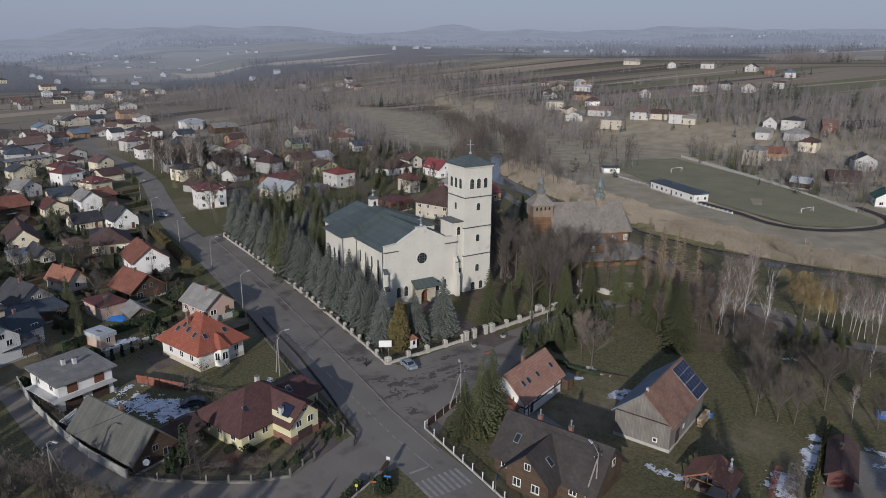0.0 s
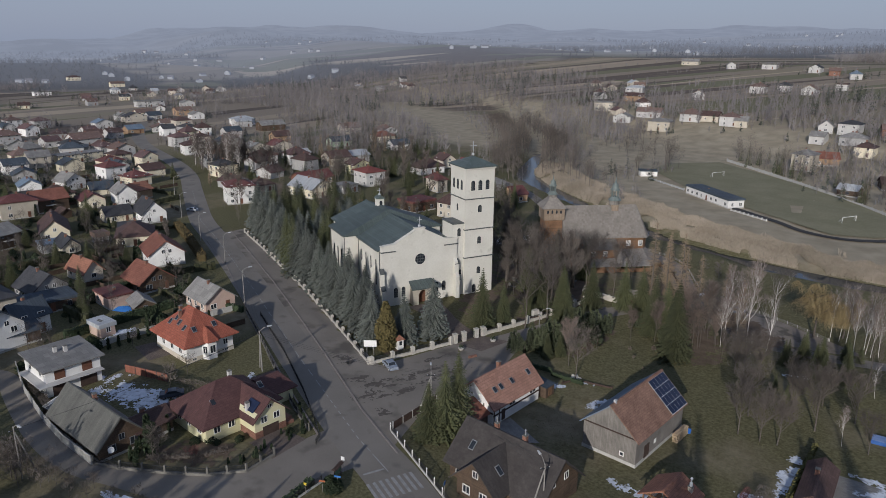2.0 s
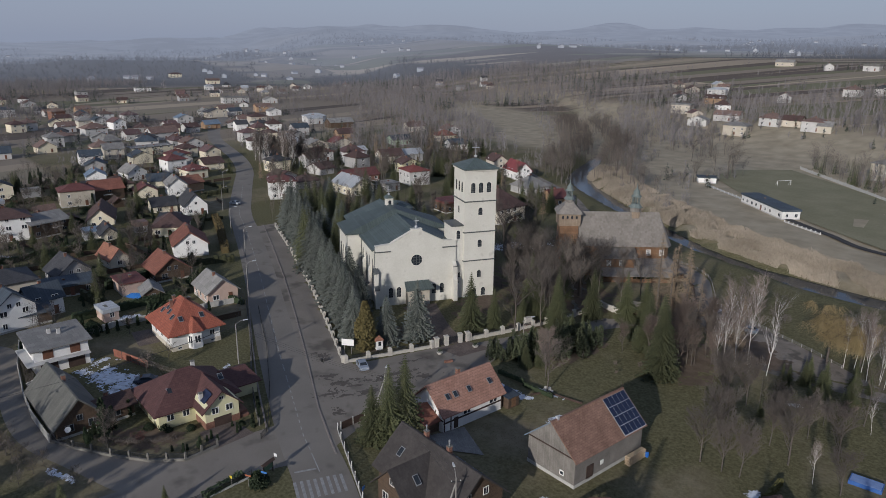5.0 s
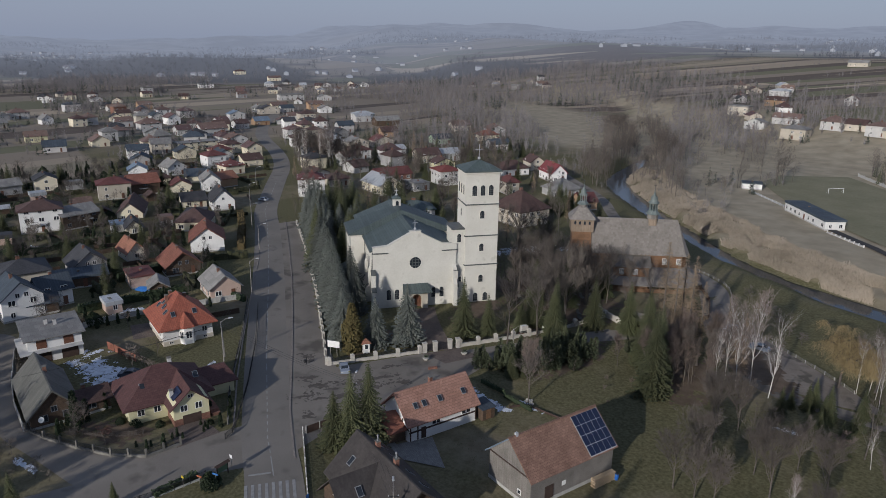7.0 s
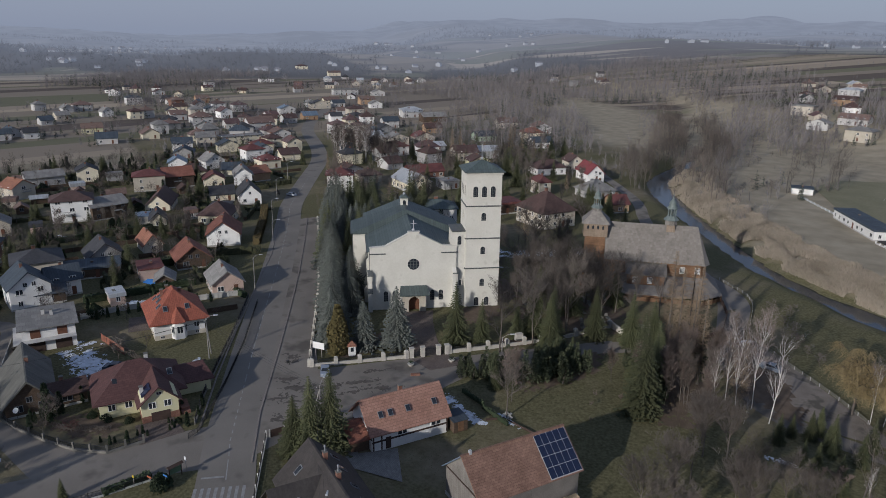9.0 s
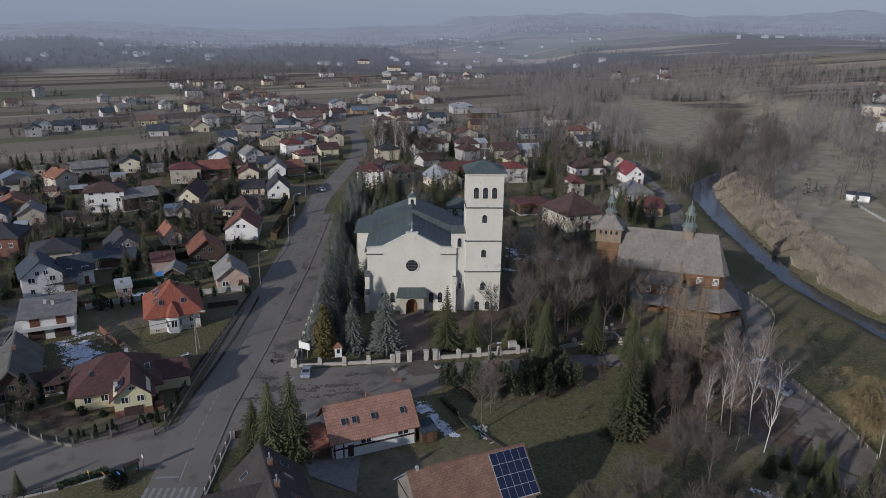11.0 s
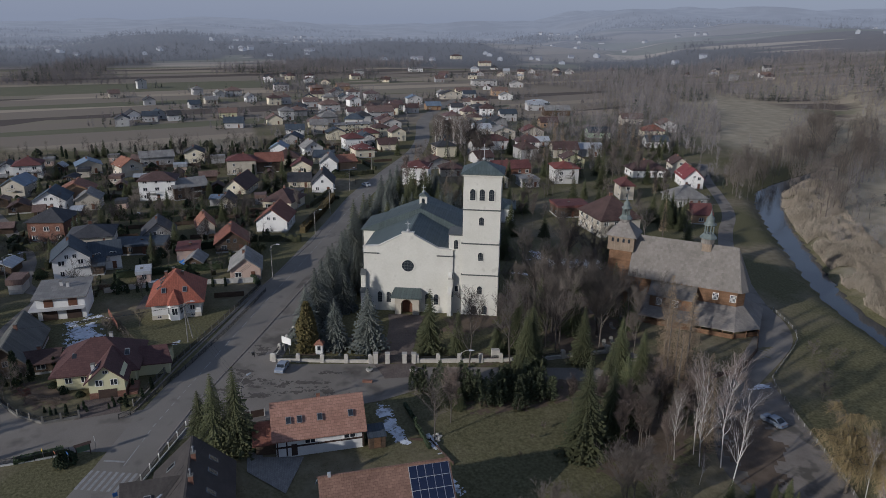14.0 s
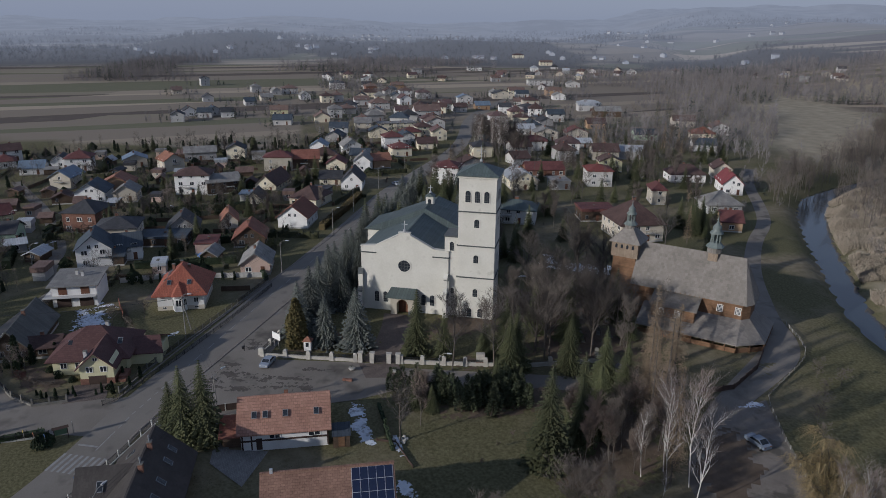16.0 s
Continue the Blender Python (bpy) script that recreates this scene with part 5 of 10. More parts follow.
def church():
    e = thing("church", pose(-101.7, 125.5, 1.0, 0, 0, math.degrees(math.atan2(0.933, 0.359))), "large cream rendered church with grey-green metal roof and square bell tower", "church")
    W, EV = 9.8, 14.0
    # nave with its stepped front gable
    nave = Geo().prism([(-W, -2), (W, -2), (W, EV), (0, 17.6), (-W, EV)], "y", 0.5, 36)
    part("nave", nave, M_CHURCH, e)
    front = Geo().prism([(-W - 0.15, -2), (W + 0.15, -2), (W + 0.15, EV + 0.9), (6.6, EV + 1.2), (1.3, 18.0), (1.3, 18.5), (-1.3, 18.5), (-1.3, 18.0), (-6.6, EV + 1.2), (-W - 0.15, EV + 0.9)], "y", -0.15, 0.75)
    fr = part("facade", front, M_CHURCH, e)
    cop = Geo()
    for a, b in (((-W - 0.3, EV + 0.9), (-6.5, EV + 1.2)), ((-6.6, EV + 1.2), (-1.3, 18.0)), ((-1.4, 18.5), (1.4, 18.5)), ((1.3, 18.0), (6.6, EV + 1.2)), ((6.5, EV + 1.2), (W + 0.3, EV + 0.9))):
        cop.slab([(a[0], -0.28, a[1] + 0.12), (b[0], -0.28, b[1] + 0.12), (b[0], 0.85, b[1] + 0.12), (a[0], 0.85, a[1] + 0.12)], 0.12)
    part("coping", cop, M_CHURCH, fr)
    cor = Geo().box(-W - 0.35, -6.4, -0.4, 0.2, EV - 0.55, EV - 0.35).box(6.4, W + 0.35, -0.4, 0.2, EV - 0.55, EV - 0.35)
    part("cornice", cor, M_BAND, fr)
    cross(e, pose(0, 0.3, 19.0), 2.2)
    # rose window
    ring = Geo()
    k = 20
    vs = []
    for r, y in ((1.35, -0.22), (1.65, -0.22), (1.65, -0.1), (1.35, -0.1)):
        vs += [(r * math.cos(2 * math.pi * i / k), y, r * math.sin(2 * math.pi * i / k)) for i in range(k)]
    fs = []
    for i in range(k):
        j = (i + 1) % k
        for a in range(4):
            b = (a + 1) % 4
            fs.append((a * k + i, a * k + j, b * k + j, b * k + i))
    ring.add(vs, fs)
    rose = part("rose_window", ring, M_CHURCH, e, "round leaded window above the door", m=pose(0, -0.06, 10.9))
    part("pane", Geo().prism([(1.4 * math.cos(2 * math.pi * i / k), 1.4 * math.sin(2 * math.pi * i / k)) for i in range(k)], "y", -0.16, -0.1), M_GLASS, rose)
    tr = Geo()
    for i in (-0.7, 0, 0.7):
        l = math.sqrt(1.4 ** 2 - i * i)
        tr.box(i - 0.045, i + 0.045, -0.2, -0.12, -l, l).box(-l, l, -0.2, -0.12, i - 0.045, i + 0.045)
    part("tracery", tr, M_BAND, rose)
    # porch and door
    porch = part("porch", Geo().prism([(-2.7, -2), (-1.3, -2), (-1.3, 2.6), (-0.8, 3.4), (0, 3.7), (0.8, 3.4), (1.3, 2.6), (1.3, -2), (2.7, -2), (2.7, 4.4), (-2.7, 4.4)], "y", -2.2, -0.1), WALL["beige"], e)
    part("canopy", Geo().slab([(-3.5, -3.4, 4.55), (3.5, -3.4, 4.55), (3.0, -0.1, 5.7), (-3.0, -0.1, 5.7)], 0.3), ROOF["patina"], porch)
    dg = Geo().prism([(-1.25, -0.5), (1.25, -0.5), (1.25, 2.5), (0.8, 3.2), (0, 3.5), (-0.8, 3.2), (-1.25, 2.5)], "y", -0.5, -0.2)
    door = part("door", dg, M_BROWNDOOR, e, "arched reddish-brown double door")
    part("panel", Geo().box(-1.0, -0.12, -0.55, -0.48, 0.2, 2.2).box(0.12, 1.0, -0.55, -0.48, 0.2, 2.2), M_BROWNDOOR, door)
    part("steps", Geo().box(-3.2, 3.2, -3.6, -0.1, -1.2, -0.05).box(-3.8, 3.8, -4.1, -3.6, -1.2, -0.22), M_STONE, e)
    for x in (-6.4, -4.4, 4.4, 6.4):
        arch_window(e, pose(x, -0.16, 4.0), 1.0, 2.0)
    # corner buttresses of the front
    for x in (-W - 0.2, W - 0.1):
        b = Geo().prism([(-0.1, -2), (-1.6, -2), (-1.6, 4.6), (-0.9, 5.4), (-0.9, 8.6), (-0.1, 9.6)], "x", x - 0.5, x + 0.5)
        bt = part("buttress", b, M_CHURCH, e)
        part("flashing", Geo().slab([(x - 0.6, -1.75, 4.65), (x + 0.6, -1.75, 4.65), (x + 0.6, -0.85, 5.6), (x - 0.6, -0.85, 5.6)], 0.12), M_BAND, bt)
        part("flashing", Geo().slab([(x - 0.6, -1.05, 8.6), (x + 0.6, -1.05, 8.6), (x + 0.6, -0.1, 9.75), (x - 0.6, -0.1, 9.75)], 0.12), M_BAND, bt)
    # transept with its low pyramid roof
    part("transept", Geo().box(-13.4, 13.0, 15.7, 27.0, -2, EV), M_CHURCH, e)
    T = Geo()
    a = (-13.9, 15.2, EV), (13.5, 15.2, EV), (13.5, 27.5, EV), (-13.9, 27.5, EV)
    z = [(x, y, q + 0.25) for x, y, q in a]
    T.add(list(a) + z + [(0, 19.5, 19.0), (0, 26.0, 19.0)], [(3, 2, 1, 0), (0, 1, 5, 4), (1, 2, 6, 5), (2, 3, 7, 6), (3, 0, 4, 7), (4, 5, 8), (5, 6, 9, 8), (6, 7, 9), (7, 4, 8, 9)])
    part("transept_roof", T, ROOF["patina"], e)
    R = Geo()
    for k in (-1, 1):
        R.slab([(k * (W + 0.7), 0.75, EV - 0.15), (k * (W + 0.7), 36.6, EV - 0.15), (0, 36.6, 18.0), (0, 0.75, 18.0)], 0.25)
    part("nave_roof", R.box(-0.15, 0.15, 0.8, 36.6, 17.9, 18.12), ROOF["patina"], e, m=None)
    part("gutter", Geo().box(-W - 0.85, -W - 0.68, 0.8, 15.2, EV - 0.4, EV - 0.25).box(-14.1, -13.9, 15.2, 27.5, EV - 0.05, EV + 0.1), M_BAND, e)
    for x, y in ((-W - 0.1, 0.9), (-W - 0.1, 15.4), (-13.5, 15.6), (-13.5, 26.9)):
        part("downpipe", Geo().box(x - 0.18, x - 0.06, y, y + 0.12, -1, EV - 0.3), M_BAND, e)
    # tall recessed windows of the nave's flank
    for y in (3.6, 7.0, 10.4, 13.4):
        arch_window(e, pose(-W - 0.02, y, 10.6, 0, 0, -90), 0.9, 6.0)
    for y in (5.3, 11.9):
        b = Geo().prism([(-W, -2), (-W - 1.4, -2), (-W - 1.4, 3.6), (-W - 0.7, 4.5), (-W - 0.7, 8.2), (-W, 9.2)], "y", y - 0.4, y + 0.4)
        bt = part("buttress", b, M_CHURCH, e)
        part("flashing", Geo().slab([(-W - 1.55, y - 0.5, 3.65), (-W - 1.55, y + 0.5, 3.65), (-W - 0.6, y + 0.5, 4.7), (-W - 0.6, y - 0.5, 4.7)], 0.1), M_BAND, bt)
    for y in (18.5, 21.4, 24.2):
        arch_window(e, pose(-13.42, y, 9.6, 0, 0, -90), 1.1, 5.2)
    part("side_porch", Geo().box(-16.0, -13.0, 19.5, 24.0, -2, 3.4), M_CHURCH, e)
    part("side_porch_roof", Geo().slab([(-16.5, 19.1, 3.4), (-16.5, 24.4, 3.4), (-13.3, 24.4, 4.6), (-13.3, 19.1, 4.6)], 0.2), ROOF["patina"], e)
    # roof lantern
    lan = part("lantern", Geo().box(-0.95, 0.95, 25.0, 26.9, 18.0, 20.6), M_CHURCH, e, "small white roof lantern")
    part("lantern_roof", Geo().prism([(-1.25, 20.6), (1.25, 20.6), (0, 21.5)], "y", 24.7, 27.2), ROOF["patina"], lan)
    part("opening", Geo().prism([(-0.4, 18.9), (0.4, 18.9), (0.4, 19.7), (0.2, 20.05), (-0.2, 20.05), (-0.4, 19.7)], "y", 24.93, 25.0), M_GLASS, lan)
    cross(e, pose(0, 26.0, 21.6), 1.7)
    # shoulder between the gable and the tower
    part("shoulder", Geo().box(9.0, 12.3, 0.2, 6.0, -2, 18.3), M_CHURCH, e)
    part("shoulder_cap", Geo().box(8.8, 12.2, 0.0, 6.2, 18.3, 18.55), M_BAND, e)
    arch_window(e, pose(10.6, 0.18, 16.8), 0.9, 1.6)
    arch_window(e, pose(10.9, -0.1, 6.4), 0.7, 1.0)
    b = Geo().prism([(0.2, -2), (-1.9, -2), (-1.9, 5.5), (-1.0, 6.6), (-1.0, 9.0), (0.2, 10.2)], "x", 9.0, 9.9)
    part("buttress", b, M_CHURCH, e)
    # bell tower
    t0, t1, d0, d1, top = 12.0, 20.0, -0.3, 7.5, 32.0
    tw = part("tower", Geo().box(t0, t1, d0, d1, -2, top), M_CHURCH, e, "square cream bell tower")
    for z in (9.4, 16.6, 24.2):
        part("string_course", Geo().box(t0 - 0.22, t1 + 0.22, d0 - 0.22, d1 + 0.22, z, z + 0.22), M_BAND, tw)
    part("tower_cornice", Geo().box(t0 - 0.25, t1 + 0.25, d0 - 0.25, d1 + 0.25, top - 0.45, top), M_CHURCH, tw)
    tr = Geo()
    a, b, c, d = t0 - 0.6, t1 + 0.6, d0 - 0.6, d1 + 0.6
    tr.add([(a, c, top), (b, c, top), (b, d, top), (a, d, top), (a, c, top + 0.2), (b, c, top + 0.2), (b, d, top + 0.2), (a, d, top + 0.2), (16, 3.6, top + 2.3)],
           [(3, 2, 1, 0), (0, 1, 5, 4), (1, 2, 6, 5), (2, 3, 7, 6), (3, 0, 4, 7), (4, 5, 8), (5, 6, 8), (6, 7, 8), (7, 4, 8)])
    part("tower_roof", tr, ROOF["patina"], tw, "grey-green pyramid roof")
    cross(e, pose(16, 3.6, top + 2.6), 3.2)
    for x in (14.0, 16.0, 18.0):
        arch_window(tw, pose(x, d0 - 0.02, 28.3), 1.1, 1.9)
    for y in (1.6, 3.6, 5.6):
        arch_window(tw, pose(t0 - 0.02, y, 28.3, 0, 0, -90), 1.1, 1.9)
        arch_window(tw, pose(t1 + 0.02, y, 28.3, 0, 0, 90), 1.1, 1.9)
    for z in (22.2, 14.2, 6.4):
        arch_window(tw, pose(16, d0 - 0.02, z), 1.05, 1.3)
        arch_window(tw, pose(t0 - 0.02, 3.6, z, 0, 0, -90), 0.9, 1.3) if z > 18 else None
        arch_window(tw, pose(t1 + 0.02, 3.6, z, 0, 0, 90), 0.9, 1.3)
    for x in (14.8, 17.2):
        arch_window(tw, pose(x, d0 - 0.02, 1.8), 1.1, 1.5)
    return e


church()


# ---- the wooden church ----
M_COPPER = mat("weathered_pale_copper", (0.105, 0.13, 0.122), (0.175, 0.20, 0.19), 1.2, 0.5)


def onion(parent, x, y, z, s=1.0):
    """An open lantern with a bulbous cap."""
    sh = part("lantern_shaft", Geo().lathe([(1.35 * s, z), (1.3 * s, z + 1.2 * s)], 8, x, y), M_OLDWOOD, parent)
    part("lantern_skirt", Geo().lathe([(1.75 * s, z + 1.1 * s), (1.3 * s, z + 1.6 * s), (1.0 * s, z + 2.0 * s)], 8, x, y), M_COPPER, sh)
    for k in range(8):
        t = 2 * math.pi * (k + 0.5) / 8
        part("lantern_post", Geo().box(-0.11 * s, 0.11 * s, -0.11 * s, 0.11 * s, 0, 1.9 * s), M_COPPER, sh, m=pose(x + 0.85 * s * math.cos(t), y + 0.85 * s * math.sin(t), z + 1.9 * s))
    part("dome", Geo().lathe([(1.25 * s, z + 3.7 * s), (1.2 * s, z + 3.95 * s), (0.75 * s, z + 4.3 * s), (0.85 * s, z + 4.7 * s), (0.7 * s, z + 5.2 * s), (0.3 * s, z + 5.6 * s), (0.12 * s, z + 6.2 * s), (0.06 * s, z + 7.0 * s)], 12, x, y), M_COPPER, sh, smooth=True)
    part("cross", Geo().box(x - 0.04, x + 0.04, y - 0.04, y + 0.04, z + 7.0 * s, z + 8.3 * s).box(x - 0.35, x + 0.35, y - 0.03, y + 0.03, z + 7.8 * s, z + 7.9 * s), M_METAL, sh)


def wooden_church():
    e = thing("wooden_church", pose(-82.0, 195.2, 0, 0, 0, 48.9), "old honey-brown log church with steep grey shingle roof and onion turrets", "church")
    ev, rz, hw, L = 9.0, 17.2, 4.6, 22.0
    part("log_wall", Geo().prism([(-L, -hw), (1.2, -hw), (2.6, -hw + 1.6), (2.6, hw - 1.6), (1.2, hw), (-L, hw)], "z", -0.3, ev + 0.3), M_LOG, e)
    r = Geo()
    q, ov = hw + 0.75, 0.35
    r.add([(-L - ov, -q, ev - 0.4), (2.0, -q, ev - 0.4), (3.3, -q + 1.9, ev - 0.4), (3.3, q - 1.9, ev - 0.4), (2.0, q, ev - 0.4), (-L - ov, q, ev - 0.4), (-L - ov, 0, rz), (0.0, 0, rz)],
          [(0, 1, 7, 6), (1, 2, 7), (2, 3, 7), (3, 4, 7), (4, 5, 6, 7), (0, 6, 5), (0, 5, 4, 3, 2, 1)])
    part("shingle_roof", r, ROOF["shingle"], e, "steep grey shingle roof")
    # rafter ends under the eaves
    for k in range(22):
        part("rafter_end", Geo().box(-L + 0.5 + k, -L + 0.72 + k, -q + 0.1, -hw, ev - 0.55, ev - 0.2), M_LOG, e)
    # side chapel and lower aisle
    part("aisle_wall", Geo().box(-16.5, -7.5, -7.8, -hw, -0.3, 6.4), M_LOG, e)
    part("aisle_roof", Geo().slab([(-17.0, -8.4, 6.2), (-7.0, -8.4, 6.2), (-7.0, -hw + 0.1, 8.4), (-17.0, -hw + 0.1, 8.4)], 0.2), ROOF["shingle"], e)
    # arcaded skirt roof round the foot
    sk = Geo()
    outer = [(-19.0, -10.6), (1.8, -10.6), (6.6, -6.4), (6.6, 6.4), (1.8, 10.6), (-19.0, 10.6)]
    inner = [(-19.0, -hw), (1.2, -hw), (2.6, -hw + 1.6), (2.6, hw - 1.6), (1.2, hw), (-19.0, hw)]
    sk.add([(x, y, 1.9) for x, y in outer] + [(x, y, 5.2) for x, y in inner] + [(x, y, 1.7) for x, y in outer], [(i, i + 1, 7 + i, 6 + i) for i in range(5)] + [(i + 1, i, 12 + i, 13 + i) for i in range(5)] + [(0, 6, 12), (5, 17, 11)])
    part("skirt_roof", sk, ROOF["shingle"], e, "low shingled skirt roof over the arcade")
    for (ax, ay), (bx, by) in zip(outer, outer[1:4]):
        n = max(2, int(math.hypot(bx - ax, by - ay) / 2.2))
        for k in range(n + 1):
            x, y = (ax + (bx - ax) * k / n) * 0.97, (ay + (by - ay) * k / n) * 0.97
            part("arcade_post", Geo().box(x - 0.12, x + 0.12, y - 0.12, y + 0.12, -0.3, 1.9), M_LOG, e)
    part("arcade_parapet", Geo().prism([(-18.6, -10.2), (1.6, -10.2), (6.2, -6.2), (6.2, 6.2), (6.0, 6.2), (6.0, -6.1), (1.5, -10.0), (-18.6, -10.0)], "z", -0.3, 1.0), M_LOG, e)
    for x, y, z in ((-3.2, -hw - 0.03, 6.9), (0.4, -hw - 0.03, 6.9), (-14.5, -7.83, 4.7), (-11.0, -7.83, 4.7)):
        w = part("window", Geo().box(-0.62, 0.62, -0.06, 0.05, -0.82, -0.72).box(-0.62, 0.62, -0.06, 0.05, 0.72, 0.82).box(-0.62, -0.52, -0.06, 0.05, -0.72, 0.72).box(0.52, 0.62, -0.06, 0.05, -0.72, 0.72), M_FRAME, e, "white lattice window", m=pose(x, y, z))
        part("pane", Geo().box(-0.52, 0.52, -0.02, 0.03, -0.72, 0.72), M_GLASS, w)
        lt = Geo()
        for k in (-0.26, 0, 0.26):
            lt.box(k - 0.03, k + 0.03, -0.05, -0.02, -0.72, 0.72)
        for k in (-0.43, -0.14, 0.14, 0.43):
            lt.box(-0.52, 0.52, -0.05, -0.02, k - 0.03, k + 0.03)
        part("glazing_bars", lt, M_FRAME, w)
    # ridge turret
    tb = part("turret", Geo().box(-7.6, -5.6, -1.0, 1.0, 13.2, 17.6), M_TAN, e, "shingled ridge turret")
    onion(tb, -6.6, 0, 17.4, 1.12)
    # bell tower
    bx = -25.0
    part("tower_base", Geo().add([(bx - 3.1, -3.1, -0.3), (bx + 3.1, -3.1, -0.3), (bx + 3.1, 3.1, -0.3), (bx - 3.1, 3.1, -0.3), (bx - 2.5, -2.5, 14), (bx + 2.5, -2.5, 14), (bx + 2.5, 2.5, 14), (bx - 2.5, 2.5, 14)],
                                  [(0, 1, 5, 4), (1, 2, 6, 5), (2, 3, 7, 6), (3, 0, 4, 7), (4, 5, 6, 7)]), M_LOG, e)
    part("belfry", Geo().box(bx - 3.0, bx + 3.0, -3.0, 3.0, 13.6, 17.2), M_TAN, e, "overhanging boarded belfry")
    for k in range(4):
        x = bx - 1.9 + k * 1.25
        part("belfry_opening", Geo().prism([(x - 0.25, 15.6), (x + 0.25, 15.6), (x + 0.25, 16.3), (x, 16.6), (x - 0.25, 16.3)], "y", -3.05, -2.98), M_GLASS, e)
    br = Geo().add([(bx - 3.6, -3.6, 17.0), (bx + 3.6, -3.6, 17.0), (bx + 3.6, 3.6, 17.0), (bx - 3.6, 3.6, 17.0), (bx - 0.9, -0.9, 20.0), (bx + 0.9, -0.9, 20.0), (bx + 0.9, 0.9, 20.0), (bx - 0.9, 0.9, 20.0)],
                   [(0, 1, 5, 4), (1, 2, 6, 5), (2, 3, 7, 6), (3, 0, 4, 7), (4, 5, 6, 7), (3, 2, 1, 0)])
    part("belfry_roof", br, ROOF["shingle"], e)
    onion(part("belfry_cap", Geo().box(bx - 0.8, bx + 0.8, -0.8, 0.8, 19.5, 19.95), M_OLDWOOD, e), bx, 0, 19.6, 0.92)
    return e


wooden_church()

# ---- buildings with forms of their own ----
M_TIMBER = mat("dark_timber", (0.045, 0.03, 0.025), (0.075, 0.05, 0.04), 1.0)
M_BARNTILE = roofmat("mottled_clay_tiles", (0.19, 0.11, 0.08), (0.32, 0.19, 0.14), "tiles", 0.9, 0.0)
M_ORANGETILE = roofmat("salmon_clay_tiles", (0.30, 0.16, 0.115), (0.42, 0.24, 0.18), "tiles", 0.85, 0.0)
M_REDTILE = roofmat("bright_red_brown_tiles", (0.29, 0.088, 0.055), (0.36, 0.12, 0.075), "tiles", 0.7, 0.0)


def barn():
    e = thing("barn", pose(-35.1, 108.0, -0.75, 0, 0, 0), "weathered grey plank barn with mottled clay-tile roof carrying solar panels", "barn")
    w, d, ev, rise = 9.3, 16.4, 4.75, 4.1
    part("wall", Geo().prism([(-w / 2, -0.3), (w / 2, -0.3), (w / 2, ev), (0, ev + rise), (-w / 2, ev)], "y", -d / 2, d / 2), M_OLDWOOD, e)
    part("plinth", Geo().box(-w / 2 - 0.08, w / 2 + 0.08, -d / 2 - 0.08, d / 2 + 0.08, -0.4, 0.5), M_CONC, e)
    ov, th = 0.5, 0.16
    s = rise / (w / 2)
    # the slope away from the sun takes blue-grey, its shade put into colour
    for k, m_, nm in ((1, M_BARNTILE, "tile_slope"), (-1, ROOF["bluegrey"], "metal_slope")):
        a = (w / 2 + ov)
        q = [(-d / 2 - 0.45, 0), (d / 2 + 0.45, 0), (d / 2 + 0.45, math.hypot(a, a * s)), (-d / 2 - 0.45, math.hypot(a, a * s))]
        g = Geo().slab([(x, -y, th) for x, y in q], th)
        part(nm, g, m_, e, m=pose(0, 0, ev + rise + 0.05) @ pose(0, 0, 0, 0, 0, 90 * k) @ pose(0, 0, 0, math.degrees(math.atan(s))))
    part("ridge_cap", Geo().box(-0.16, 0.16, -d / 2 - 0.5, d / 2 + 0.5, ev + rise + 0.12, ev + rise + 0.3), M_BARNTILE, e)
    part("beam", Geo().box(-w / 2, w / 2, -d / 2 - 0.1, -d / 2, ev - 0.1, ev + 0.08), M_TIMBER, e)
    win = part("window", Geo().box(1.9, 2.7, -d / 2 - 0.1, -d / 2 + 0.02, 1.1, 1.9), M_FRAME, e)
    part("pane", Geo().box(2.05, 2.55, -d / 2 - 0.12, -d / 2, 1.25, 1.75), M_GLASS, win)
    dr = part("door", Geo().box(w / 2, w / 2 + 0.08, -5.5, -3.9, 0.4, 2.6), M_TIMBER, e)
    part("window", Geo().box(w / 2, w / 2 + 0.07, -2.2, -1.5, 1.6, 2.3), M_FRAME, e)
    vent = part("roof_vent", Geo().box(-0.2, 0.2, -7.4, -7.0, ev + rise + 0.1, ev + rise + 0.7), M_LAMP, e)
    arr = part("solar_frame", Geo().box(-2.72, 2.72, -6.62, -0.2, 0, 0.04), M_LAMP, e, "dark blue solar panels in a pale frame", m=pose(0, 0, ev + rise + 0.05) @ pose(0, 0, 0, 0, 0, 90) @ pose(0, 0, 0, math.degrees(math.atan(s))) @ pose(d / 2 - 2.5, -0.05, th + 0.05))
    pm = Geo().box(-0.5, 0.5, -0.76, 0.76, 0, 0.035).mesh("panel", M_PANEL)
    for i in range(5):
        for j in range(4):
            part("panel", pm, None, arr, m=pose(-2.14 + i * 1.07, -0.98 - j * 1.585, 0.03))
    return e


barn()


